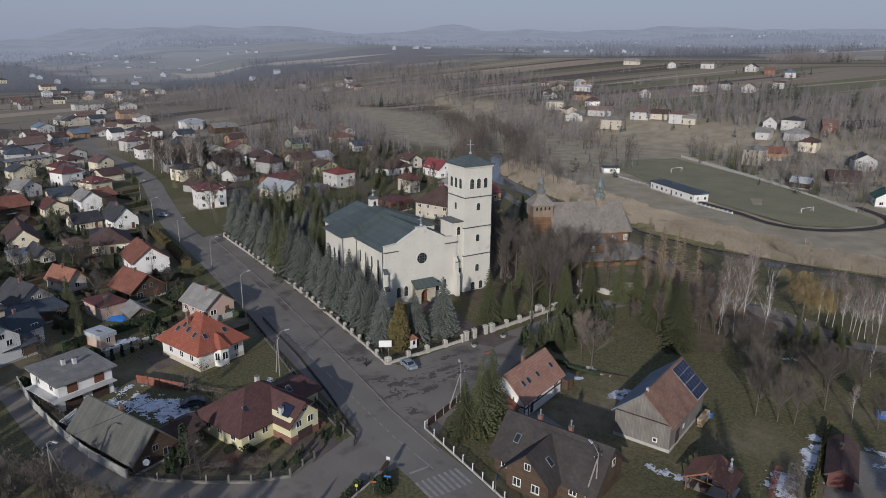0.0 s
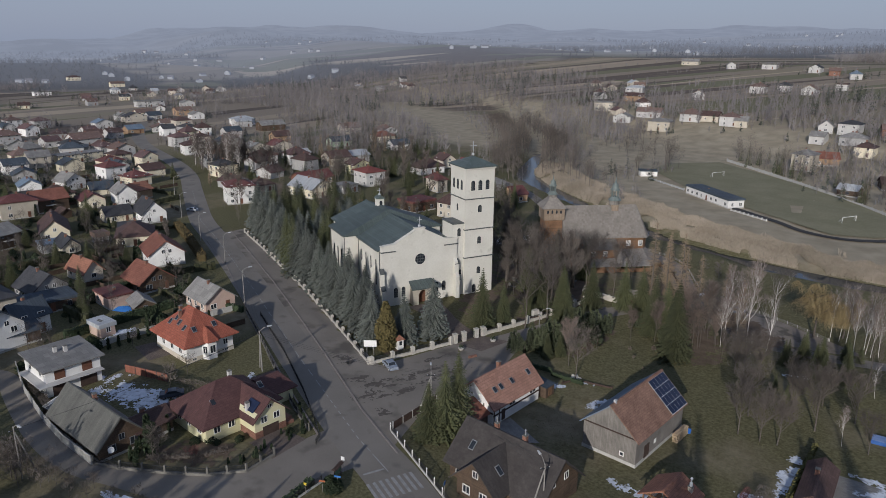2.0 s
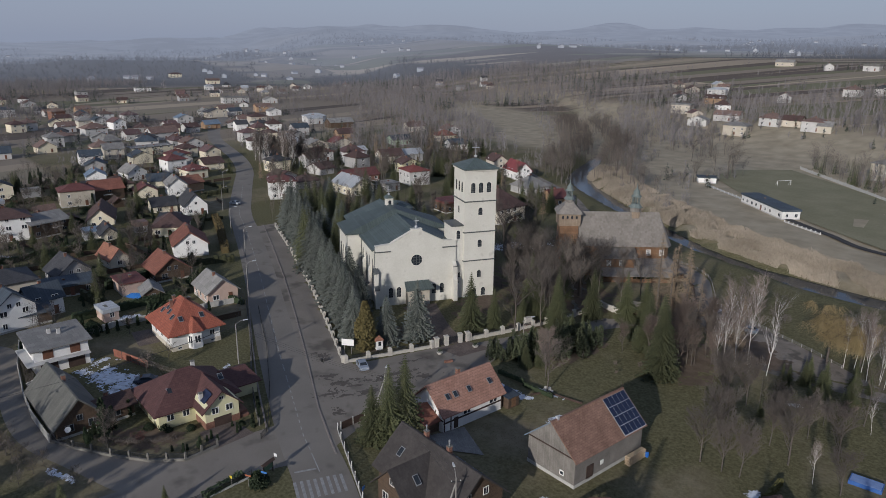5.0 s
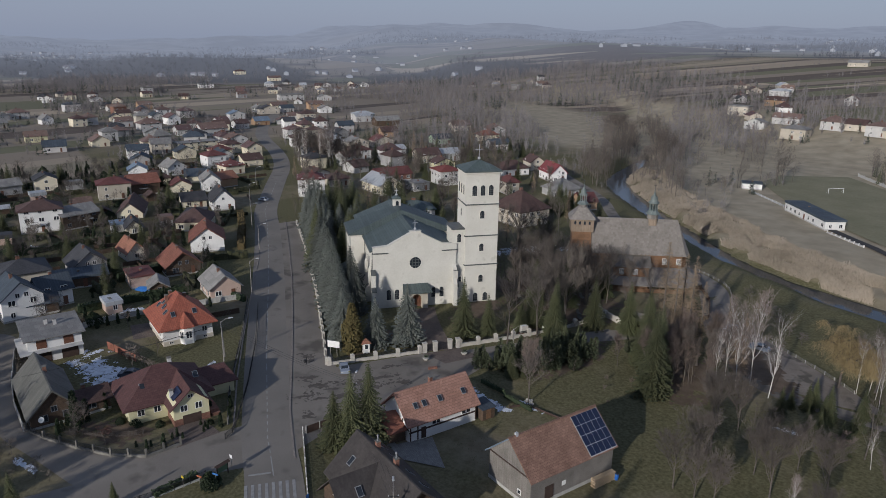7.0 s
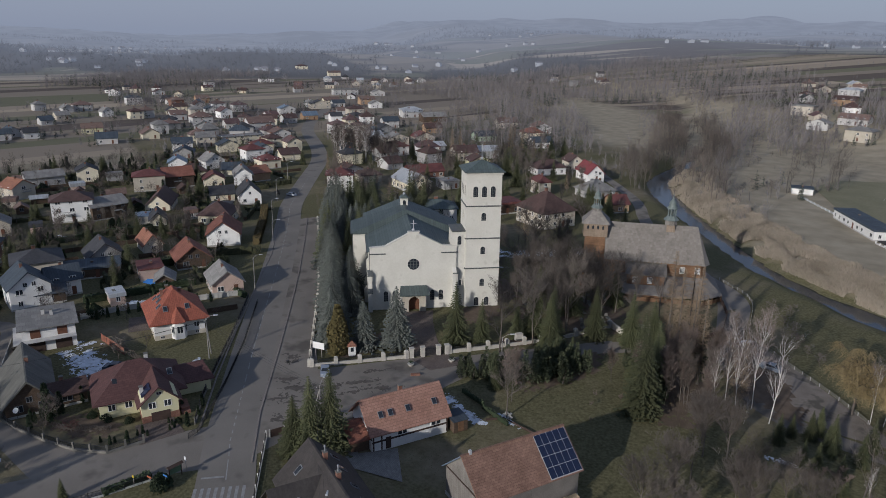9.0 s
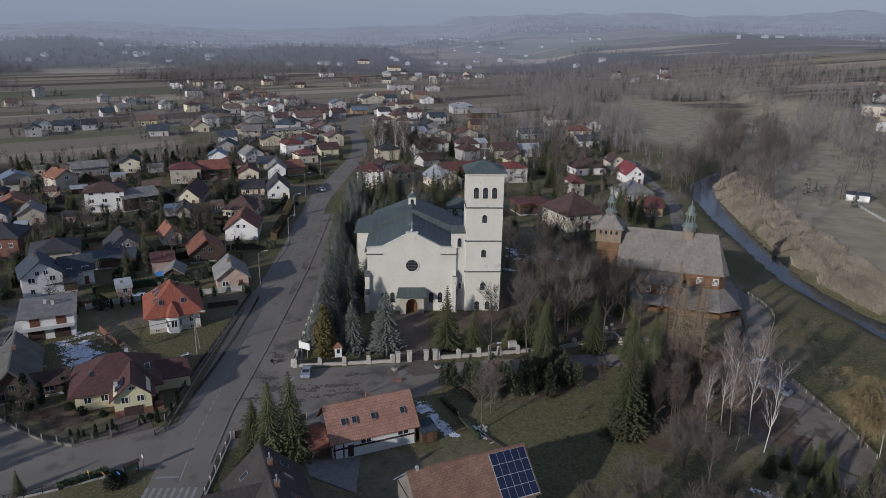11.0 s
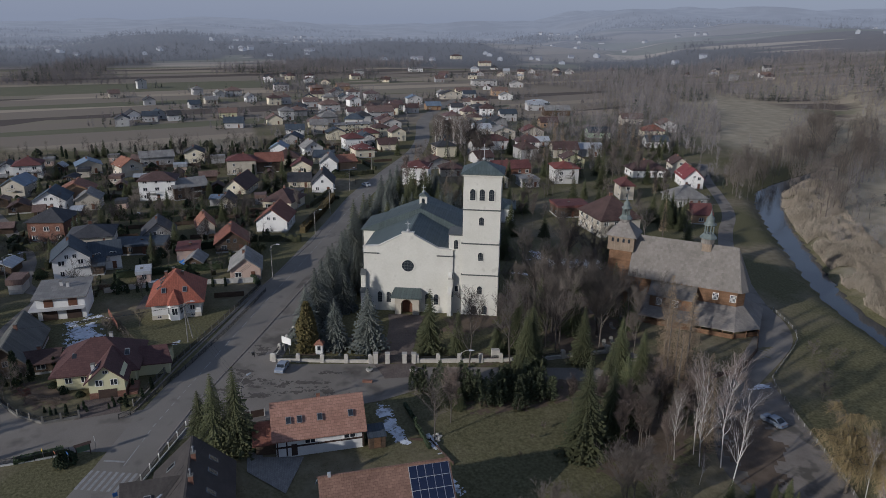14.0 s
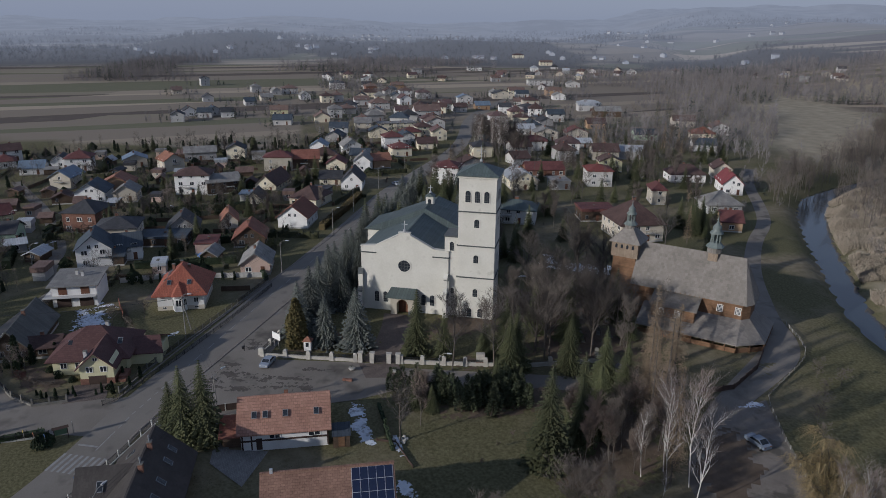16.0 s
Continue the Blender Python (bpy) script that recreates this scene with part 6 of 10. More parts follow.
def log_pile():
    e = thing("log_pile", pose(-29.7, 113.2, gz(-29.7, 113), 0, 0, 0), "pile of split pale firewood stacked against the barn", "firewood")
    rnd = random.Random(5)
    me = Geo().lathe([(0.13, 0), (0.13, 0.9)], 6).mesh("log", mat("split_firewood", (0.34, 0.25, 0.16), (0.50, 0.40, 0.28), 3.0))
    for r in range(6):
        for k in range(16):
            part("log", me, None, e, m=pose(0.1 - r * 0.02, -2.2 + k * 0.27 + 0.13 * (r % 2), 0.14 + r * 0.23, 0, 90 + rnd.uniform(-6, 6), rnd.uniform(-6, 6)))
    b = thing("barrel", pose(-28.7, 115.4, gz(-28.7, 115.4)), "blue plastic barrel beside the firewood", "barrel")
    part("drum", Geo().lathe([(0.28, 0), (0.34, 0.2), (0.34, 0.8), (0.28, 1.0)], 12), mat("blue_plastic", (0.02, 0.09, 0.35), (0.03, 0.13, 0.42), 2, 0.4), b, smooth=True)
    part("lid", Geo().lathe([(0.29, 1.0), (0.29, 1.05)], 12), M_METAL, b)


log_pile()


def orange_house():
    e = thing("house", pose(-58.0, 101.2, -0.6, 0, 0, 90), "low white timber-framed house with salmon clay-tile roof and skylights", "house", "village houses")
    w, d, ev, rise = 13.4, 8.0, 3.4, 3.6
    part("wall", Geo().prism([(-d / 2, -0.3), (d / 2, -0.3), (d / 2, ev), (0, ev + rise), (-d / 2, ev)], "x", -w / 2, w / 2), WALL["white"], e)
    part("roof", gable_roof(w, d, ev, rise, 0.6), M_ORANGETILE, e)
    tf = Geo().box(-w / 2 - 0.03, w / 2 + 0.03, -d / 2 - 0.06, -d / 2, 1.45, 1.75).box(-w / 2 - 0.03, w / 2 + 0.03, -d / 2 - 0.06, -d / 2, ev - 0.25, ev)
    for x in (-6.6, -5.2, 6.55):
        tf.box(x, x + 0.22, -d / 2 - 0.06, -d / 2, 0, ev)
    part("timber_frame", tf.box(-w / 2 - 0.06, -w / 2, -d / 2, d / 2, 1.9, 2.2).box(-w / 2 - 0.06, -w / 2, -2, -1.75, 0, ev).box(-w / 2 - 0.06, -w / 2, 1.2, 1.45, 0, ev), M_TIMBER, e)
    part("door", Geo().box(-4.4, -3.5, -d / 2 - 0.08, -d / 2, 0, 2.0), M_TIMBER, e)
    for x, ww in ((-1.5, 1.8), (4.6, 2.0)):
        window(e, pose(x, -d / 2 - 0.02, 2.2), ww, 0.7)
    pit = math.degrees(math.atan(rise / (d / 2)))
    for x in (-4.6, -2.9, 0.2, 5.0):
        skylight(e, pose(x, -d / 4 - 0.35, ev + rise / 2 - 0.05, pit) @ pose(0, 0, 0.2), 0.8, 1.15)
    chimney(e, 0.3, 0.6, ev + rise, 0.9)
    part("annex", Geo().box(-w / 2 - 3.0, -w / 2, -d / 2 + 1.2, d / 2 - 1, -0.3, 2.2), WALL["wood"], e)
    part("annex_roof", Geo().slab([(-w / 2 - 3.5, -d / 2 + 0.6, 2.1), (-w / 2, -d / 2 + 0.6, 2.1), (-w / 2, 0.4, 3.9), (-w / 2 - 3.5, 0.4, 3.9)], 0.2).slab([(-w / 2 - 3.5, 0.4, 3.9), (-w / 2, 0.4, 3.9), (-w / 2, d / 2 - 0.4, 2.1), (-w / 2 - 3.5, d / 2 - 0.4, 2.1)], 0.2), ROOF["redbrown"], e)
    f = thing("timber_shed", pose(-54.6, 110.0, -0.6, 0, 0, 90), "small brown board shed beside the house", "shed")
    part("wall", Geo().box(-1.3, 1.3, -1.6, 1.6, -0.2, 1.9), WALL["wood"], f)
    part("roof", Geo().slab([(-1.5, -1.8, 2.0), (1.5, -1.8, 2.0), (1.5, 1.8, 2.3), (-1.5, 1.8, 2.3)], 0.12), ROOF["slate"], f)
    part("door", Geo().box(-0.5, 0.5, -1.66, -1.6, 0, 1.8), M_LOG, f)


orange_house()


def red_house():
    e = thing("house", pose(-118.2, 75.2, 0, 0, 0, 90), "white house with bright red-brown hipped roof, bay window and skylights", "house", "village houses")
    w, d, ev = 10.2, 12.6, 3.7
    part("wall", Geo().box(-w / 2, w / 2, -d / 2, d / 2, -0.3, ev), WALL["white"], e)
    part("plinth", Geo().box(-w / 2 - 0.06, w / 2 + 0.06, -d / 2 - 0.06, d / 2 + 0.06, -0.3, 1.0), WALL["beige"], e)
    part("roof", hip_roof(d, w, ev, 5.4, 1.0), M_REDTILE, e, m=pose(0, 0, 0, 0, 0, 90))
    by = Geo().prism([(-1.6, 0), (-0.9, -1.3), (0.9, -1.3), (1.6, 0)], "z", -0.3, ev + 0.2)
    bay = part("bay", by, WALL["white"], e, m=pose(-0.2, -d / 2, 0))
    part("bay_roof", Geo().add([(-2.1, 0, ev + 0.1), (-1.2, -1.9, ev + 0.1), (1.2, -1.9, ev + 0.1), (2.1, 0, ev + 0.1), (0, 0.6, ev + 2.6), (0, 3.0, ev + 2.6)], [(0, 1, 4), (1, 2, 4), (2, 3, 4), (3, 5, 4), (0, 4, 5), (3, 2, 1, 0)]), M_REDTILE, bay)
    window(e, pose(-0.2, -d / 2 - 1.33, 2.1), 1.3, 1.7)
    window(e, pose(-1.5, -d / 2 - 0.67, 2.1, 0, 0, -62), 1.0, 1.7)
    window(e, pose(1.1, -d / 2 - 0.67, 2.1, 0, 0, 62), 1.0, 1.7)
    for x in (-3.6, 3.4):
        window(e, pose(x, -d / 2 - 0.07, 0.6), 0.9, 0.5)
        window(e, pose(x, -d / 2 - 0.02, 2.3), 1.1, 1.2) if x > 0 else None
    for y in (-3.8, -0.4, 3.2):
        window(e, pose(-w / 2 - 0.02, y, 2.2, 0, 0, -90), 1.2, 1.3)
        window(e, pose(w / 2 + 0.02, y, 2.2, 0, 0, 90), 1.2, 1.3)
    pit = math.degrees(math.atan(5.4 / (w / 2 + 1.0)))
    for x in (-2.4, 2.0):
        skylight(e, pose(x, -d / 2 + 1.6, ev + 2.35, pit) @ pose(0, 0, 0.12), 0.9, 1.3)
    for y, zz in ((-3.0, 0), (-0.4, 0.4), (1.4, 0.9), (2.6, 0)):
        skylight(e, pose(0, 0, 0, 0, 0, -90) @ pose(-y, -w / 2 + 1.7 + zz, ev + 2.5 + zz * 0.9, pit) @ pose(0, 0, 0.12), 0.9, 1.3)
    for x, y in ((-0.8, 3.2), (1.4, 0.2), (-2.2, 0.8)):
        chimney(e, x, y, ev + 4.0, 1.0)
    t = patch([(-127.5, 66.5), (-119, 65.5), (-118.5, 70.4), (-127, 70.4)], 0.06, M_REDPAVE, "terrace", "pinkish paved terrace beside the house", "terrace")


red_house()


def yellow_house():
    e = thing("house", pose(-88.0, 64.2, 0, 0, 0, 90), "yellow house with dark maroon-brown roof, garage wing and skylights", "house", "village houses")
    rb = roofmat("maroon_brown_tiles", (0.085, 0.042, 0.040), (0.125, 0.062, 0.056), "tiles", 0.7, 0.0)
    w, d, ev, rise = 13.0, 10.6, 3.1, 4.3
    part("wall", Geo().box(-w / 2, w / 2, -d / 2, d / 2, -0.3, ev), WALL["yellow"], e)
    part("roof", hip_roof(w, d, ev, rise, 1.0), rb, e)
    wing = part("wing", Geo().prism([(-0.4, -0.3), (5.4, -0.3), (5.4, 3.9), (2.5, 6.2), (-0.4, 3.9)], "y", -d / 2 - 4.4, 0), WALL["yellow"], e)
    wr = Geo()
    for k in (-1, 1):
        wr.slab([(2.5 + k * 3.6, -d / 2 - 5.0, 3.2), (2.5 + k * 3.6, 0.5, 3.2), (2.5, 0.5, 6.45), (2.5, -d / 2 - 5.0, 6.45)], 0.2)
    part("wing_roof", wr, rb, wing)
    part("garage_door", Geo().box(1.0, 4.0, -d / 2 - 4.48, -d / 2 - 4.4, -0.2, 1.7), M_TIMBER, wing)
    part("base_band", Geo().box(-0.46, 5.46, -d / 2 - 4.46, -d / 2 - 0.1, -0.3, 1.2), WALL["brick"], wing)
    for x in (1.3, 3.7):
        window(e, pose(x, -d / 2 - 4.42, 3.0), 1.2, 1.2)
    window(e, pose(2.5, -d / 2 - 4.42, 5.0), 0.9, 0.6)
    for x in (-4.6, -2.0):
        window(e, pose(x, -d / 2 - 0.02, 1.9), 1.2, 1.2)
    for y in (-3.2, 0.2, 3.2):
        window(e, pose(-w / 2 - 0.02, y, 1.9, 0, 0, -90), 1.2, 1.2)
    pit = math.degrees(math.atan((rise + 0.1) / (d / 2 + 1.0)))
    for x in (-3.6, 5.2):
        skylight(e, pose(x, -2.9, ev + 2.2, pit) @ pose(0, 0, 0.1), 0.9, 1.3)
    sol = part("solar_collector", Geo().box(-1.3, 1.3, -1.0, 1.0, 0, 0.1), M_PANEL, e, "dark solar collectors on the wing roof", m=pose(0.75, -d / 2 - 2.2, 4.85) @ pose(0, 0, 0, 0, -42, 0) @ pose(0, 0, 0.12, 0, 0, 90))
    chimney(e, 2.0, 1.2, ev + rise - 0.6, 0.9, WALL["lightgrey"])
    chimney(e, 0.1, -7.0, 4.7, 0.8, WALL["lightgrey"])
    part("stairs", Geo().box(5.8, 7.2, -d / 2 - 3.5, -d / 2 - 0.5, -0.2, 0.9).box(5.8, 7.2, -d / 2 - 4.2, -d / 2 - 3.5, -0.2, 0.5), WALL["brick"], e)
    part("side_wing", Geo().box(w / 2, w / 2 + 5.5, -2.5, 4.5, -0.3, 2.6), WALL["yellow"], e)
    part("side_wing_roof", Geo().slab([(w / 2, -3.2, 2.5), (w / 2 + 6.2, -3.2, 2.5), (w / 2 + 5.0, 1.0, 4.4), (w / 2, 1.0, 4.4)], 0.2).slab([(w / 2, 1.0, 4.4), (w / 2 + 5.0, 1.0, 4.4), (w / 2 + 6.2, 5.2, 2.5), (w / 2, 5.2, 2.5)], 0.2), rb, e)
    patch([(-71.8, 62.5), (-78.3, 62.5), (-78.3, 68.5), (-72.6, 69.5)], 0.06, M_REDPAVE, "driveway", "reddish block-paved driveway to the garage", "driveway")


yellow_house()


def flat_house():
    e = thing("house", pose(-122.0, 50.8, 0, 0, 0, 92), "white two-storey house with shallow grey roof, brown balcony and garage doors", "house", "village houses")
    w, d, ev = 9.6, 9.6, 5.3
    part("wall", Geo().box(-w / 2, w / 2, -d / 2, d / 2, -0.3, ev), WALL["white"], e)
    part("roof", Geo().slab([(-w / 2 - 0.7, -d / 2 - 0.9, ev), (w / 2 + 0.7, -d / 2 - 0.9, ev), (w / 2 + 0.7, d / 2 + 0.5, ev + 0.7), (-w / 2 - 0.7, d / 2 + 0.5, ev + 0.7)], 0.25), ROOF["grey"], e)
    bc = part("balcony", Geo().box(-w / 2 - 1.6, w / 2, -d / 2 - 1.5, -d / 2, 2.6, 2.8).box(-w / 2 - 1.6, -w / 2, -d / 2, d / 2 - 1, 2.6, 2.8), WALL["lightgrey"], e)
    for x in (-2.4, 2.4):
        part("garage_door", Geo().box(x - 1.5, x + 1.5, -d / 2 - 0.06, -d / 2, 0, 2.3), M_TIMBER, e)
        part("balcony_door", Geo().box(x - 0.9, x + 0.9, -d / 2 - 0.06, -d / 2, 3.0, 5.0), M_BROWNDOOR, e)
    for y in (-2.5, 2.0):
        window(e, pose(-w / 2 - 0.02, y, 4.1, 0, 0, -90), 1.3, 1.2)
    chimney(e, -0.6, 1.2, ev + 0.6, 0.9, WALL["lightgrey"])
    chimney(e, 0.9, 0.2, ev + 0.6, 0.9, WALL["lightgrey"])


flat_house()
house(-149.0, 46.6, 101, 8.6, 10, 5.6, 4.4, "g", "p", "white", "slate", 2, "house", "white gabled house with blue-black metal roof and timber balcony")
house(-152.0, 54.2, 101, 7.0, 6, 4.6, 3.4, "g", "a", "white", "slate", 2, "house", "white side wing with blue-black metal roof")
house(-98.4, 47.2, 3, 17.0, 7.4, 2.5, 4.9, "g", "a", "wood", "fibre", 2, "outbuilding", "long brown board shed with grey fibre-cement roof")
house(-93.0, 53.0, 95, 6.0, 5.0, 2.4, 1.2, "g", "a", "wood", "brown", 2, "outbuilding", "low dark shed with brown sheet roof")
house(-176.0, 171.0, 69, 14, 11, 4.8, 2.2, "h", "a", "white", "patina", 2, "parish_house", "white parish house with grey-green hipped metal roof")
house(-98.6, 296.6, -35, 30.5, 7, 3.2, 0.7, "f", "a", "white", "slate", 2, "sports_pavilion", "long low white sports pavilion with blue-black roof")
WALL["sheet"], WALLWORD["sheet"] = mat("dull_red_sheet", (0.11, 0.045, 0.04), (0.16, 0.07, 0.06), 0.6, 0.6), "dull red sheet"
house(-7.9, 111.3, 7, 3.4, 10.6, 2.2, 1.0, "g", "p", "sheet", "brown", 0, "outbuilding", "narrow dull red shed with maroon-brown sheet roof")


def brown_house():
    e = thing("house", pose(-41.4, 83.2, -0.1), "dark timber house with charcoal-brown tile roof, cross gable and skylights", "house", "village houses")
    M_R = mat("charcoal_brown_tiles", (0.046, 0.040, 0.037), (0.074, 0.065, 0.060), 0.35, 0.7, bump=0.3, pattern="tiles", psize=(0.6, 0.36), pdark=0.82)
    L, W, ev, rise = 16.0, 9.6, 3.0, 4.3
    part("wall", Geo().prism([(-W / 2, -0.3), (W / 2, -0.3), (W / 2, ev), (0, ev + rise), (-W / 2, ev)], "x", -L / 2, L / 2), WALL["wood"], e)
    part("roof", gable_roof(L, W, ev, rise, 0.8), M_R, e)
    wx = -0.8
    part("cross_wing", Geo().prism([(wx - 3.4, -0.3), (wx + 3.4, -0.3), (wx + 3.4, ev + 0.4), (wx, ev + 3.6), (wx - 3.4, ev + 0.4)], "y", -7.6, 0), WALL["wood"], e)
    r = Geo()
    for k in (-1, 1):
        r.slab([(wx + k * 4.3, -8.4, ev - 0.3), (wx + k * 4.3, 0, ev - 0.3), (wx, 0, ev + 3.85), (wx, -8.4, ev + 3.85)], 0.2)
    part("cross_roof", r, M_R, e)
    for x in (wx - 1.6, wx + 1.4):
        window(e, pose(x, -7.62, 1.6), 1.3, 1.3, True)
    window(e, pose(wx, -7.62, 4.6), 1.0, 1.1)
    for x in (5.0, -6.2):
        window(e, pose(x, -W / 2 - 0.02, 1.6), 1.2, 1.2, True)
    for y in (-1.6, 1.6):
        window(e, pose(L / 2 + 0.02, y, 4.2, 0, 0, 90), 1.0, 1.2)
        window(e, pose(-L / 2 - 0.02, y, 1.6, 0, 0, -90), 1.2, 1.2)
    pit = math.degrees(math.atan(rise / (W / 2)))
    skylight(e, pose(-5.4, -2.6, ev + 1.98, pit) @ pose(0, 0, 0.22), 0.9, 1.5)
    for x in (-5.0, -1.5, 3.0, 6.0):
        skylight(e, pose(0, 0, 0, 0, 0, 180) @ pose(x, -2.6, ev + 1.98, pit) @ pose(0, 0, 0.22), 0.9, 1.5)
    skylight(e, pose(0, 0, 0, 0, 0, 90) @ pose(-5.0, -wx - 2.0, ev + 1.9, 44) @ pose(0, 0, 0.12), 0.9, 1.5)
    for x in (-3.5, 1.6):
        c = chimney(e, x, 0.5, ev + rise, 0.9)
        part("flue", Geo().lathe([(0.11, 0.9), (0.11, 1.7), (0.18, 1.75), (0.1, 1.95)], 8), M_DKFRAME, c)


brown_house()


def gazebo():
    e = thing("gazebo", pose(-22.1, 94.1, gz(-22.1, 94.1), 0, 0, 90), "open timber gazebo with red-brown tiled roof and chimney", "gazebo")
    part("roof", gable_roof(5.2, 6.2, 2.5, 1.7, 0.45), ROOF["terracotta"], e)
    for x in (-2.4, 0, 2.4):
        for y in (-2.9, 2.9):
            part("post", Geo().box(x - 0.1, x + 0.1, y - 0.1, y + 0.1, 0, 2.55), M_LOG, e)
    for y in (-2.9, 2.9):
        part("beam", Geo().box(-2.6, 2.6, y - 0.09, y + 0.09, 2.4, 2.6), M_LOG, e)
    for x in (-2.4, 2.4):
        part("truss", Geo().box(x - 0.08, x + 0.08, -2.9, 2.9, 2.4, 2.58).box(x - 0.08, x + 0.08, -0.1, 0.1, 2.5, 4.1), M_LOG, e)
    part("rail", Geo().box(-2.4, 2.4, 2.85, 2.95, 0.8, 0.95).box(-2.4, 2.4, 2.87, 2.93, 0.3, 0.4), M_LOG, e)
    part("floor_slab", Geo().box(-2.9, 2.9, -3.4, 3.4, -0.2, 0.12), M_CONC, e)
    part("bench", Geo().box(-1.8, 1.8, 2.0, 2.45, 0.12, 0.55), M_TIMBER, e)
    part("table", Geo().box(-1.4, 1.4, 0.2, 1.1, 0.12, 0.85), M_TIMBER, e)
    chimney(e, 1.3, -2.1, 3.0, 1.0, WALL["beige"])
    part("flue", Geo().lathe([(0.22, 4.1), (0.22, 4.6), (0.10, 4.7), (0.10, 5.2), (0.22, 5.25), (0.08, 5.45)], 8, 1.3, -2.1), M_LAMP, e)


gazebo()

# ---- trees ----
def spruce(h, r, seed, material, skirt=0.06, dense=1.0):
    """A conifer: a tapered trunk and whorls of drooping boughs."""
    rnd = random.Random(seed)
    e = new("spruce")
    part("trunk", Geo().tube([(0, 0, -0.3), (0, 0, h * 0.5), (0, 0, h * 0.97)], [h * 0.018, h * 0.011, 0.02], 6), M_BARK, e)
    vs, fs = [], []
    levels = int(32 * dense)
    for lv in range(levels):
        f = lv / levels
        z = h * (skirt + (0.99 - skirt) * f)
        rad = r * (1 - f) ** 0.85 * rnd.uniform(0.86, 1.1) + 0.1
        nb = max(7, int(22 * (1 - 0.55 * f)))
        a0 = rnd.uniform(0, 6.28)
        for b in range(nb):
            a = a0 + 2 * math.pi * b / nb + rnd.uniform(-0.22, 0.22)
            rr = rad * rnd.uniform(0.72, 1.14)
            droop = rr * rnd.uniform(0.28, 0.5)
            ca, sa = math.cos(a), math.sin(a)
            segs = 5
            for s in range(segs):
                u0, u1 = (s + 0.1) / segs, (s + 1.15) / segs
                wd = rr * 0.15 * (1.15 - 0.55 * u0) * rnd.uniform(0.75, 1.25) + 0.05
                z0 = z - droop * u0 ** 1.3 + rnd.uniform(-0.08, 0.08)
                z1 = z - droop * u1 ** 1.3 + rr * 0.10 * u1
                px, py, qx, qy = ca * rr * u0, sa * rr * u0, ca * rr * u1, sa * rr * u1
                n = len(vs)
                vs += [(px, py, z0 + wd * 0.25), (px - sa * wd + (qx - px) * 0.55, py + ca * wd + (qy - py) * 0.55, z0 - wd * 0.45), (qx, qy, z1), (px + sa * wd + (qx - px) * 0.55, py - ca * wd + (qy - py) * 0.55, z0 - wd * 0.45)]
                fs += [(n, n + 1, n + 2), (n, n + 2, n + 3)]
    g = Geo()
    g.v, g.f = vs, fs
    me = g.mesh("crown", material, normals=False)
    part("crown", me, None, e)
    return e


def bush(h, r, seed, material, name="thuja", peak=1.0, n=900):
    """A close-leaved shrub built of many small leaf clumps over an uneven form."""
    rnd = random.Random(seed)
    e = new(name)
    part("trunk", Geo().tube([(0, 0, -0.3), (0, 0, h * 0.6)], [0.1 + h * 0.01, 0.04], 5), M_BARK, e)
    g = Geo()
    bumps = [(rnd.uniform(0, 6.28), rnd.random(), rnd.uniform(0.75, 1.12)) for _ in range(14)]
    for i in range(n):
        f = rnd.random() ** 0.8
        a = rnd.uniform(0, 2 * math.pi)
        prof = math.sin(math.pi * min(1.0, f * 0.62 + 0.38) ** 1.0) ** 0.8 if peak < 1 else (1 - f) ** 0.62 * (0.72 + 0.28 * min(1, f * 6))
        k = 1.0
        for ba, bf, bs in bumps:
            da = abs((a - ba + math.pi) % (2 * math.pi) - math.pi)
            if da < 0.7 and abs(f - bf) < 0.18:
                k *= bs
        rr = r * prof * k * rnd.uniform(0.80, 1.05)
        z = h * (0.03 + 0.97 * f)
        p = Vector((rr * math.cos(a), rr * math.sin(a), z))
        out = Vector((math.cos(a), math.sin(a), 0.4 + rnd.uniform(-0.3, 0.5))).normalized()
        s = (0.09 + 0.05 * h ** 0.5) * rnd.uniform(0.8, 1.6)
        t = out.orthogonal().normalized()
        t = (Matrix.Rotation(rnd.uniform(0, 6.28), 3, out) @ t)
        b = out.cross(t)
        g.add([p - t * s - out * s * 0.4, p + t * s - out * s * 0.4, p + b * s * 1.2 + out * s * 0.7, p - b * s * 0.8 + out * s * 0.6], [(0, 1, 2), (0, 3, 1)])
    part("crown", g.mesh("crown", material, normals=False), None, e)
    return e


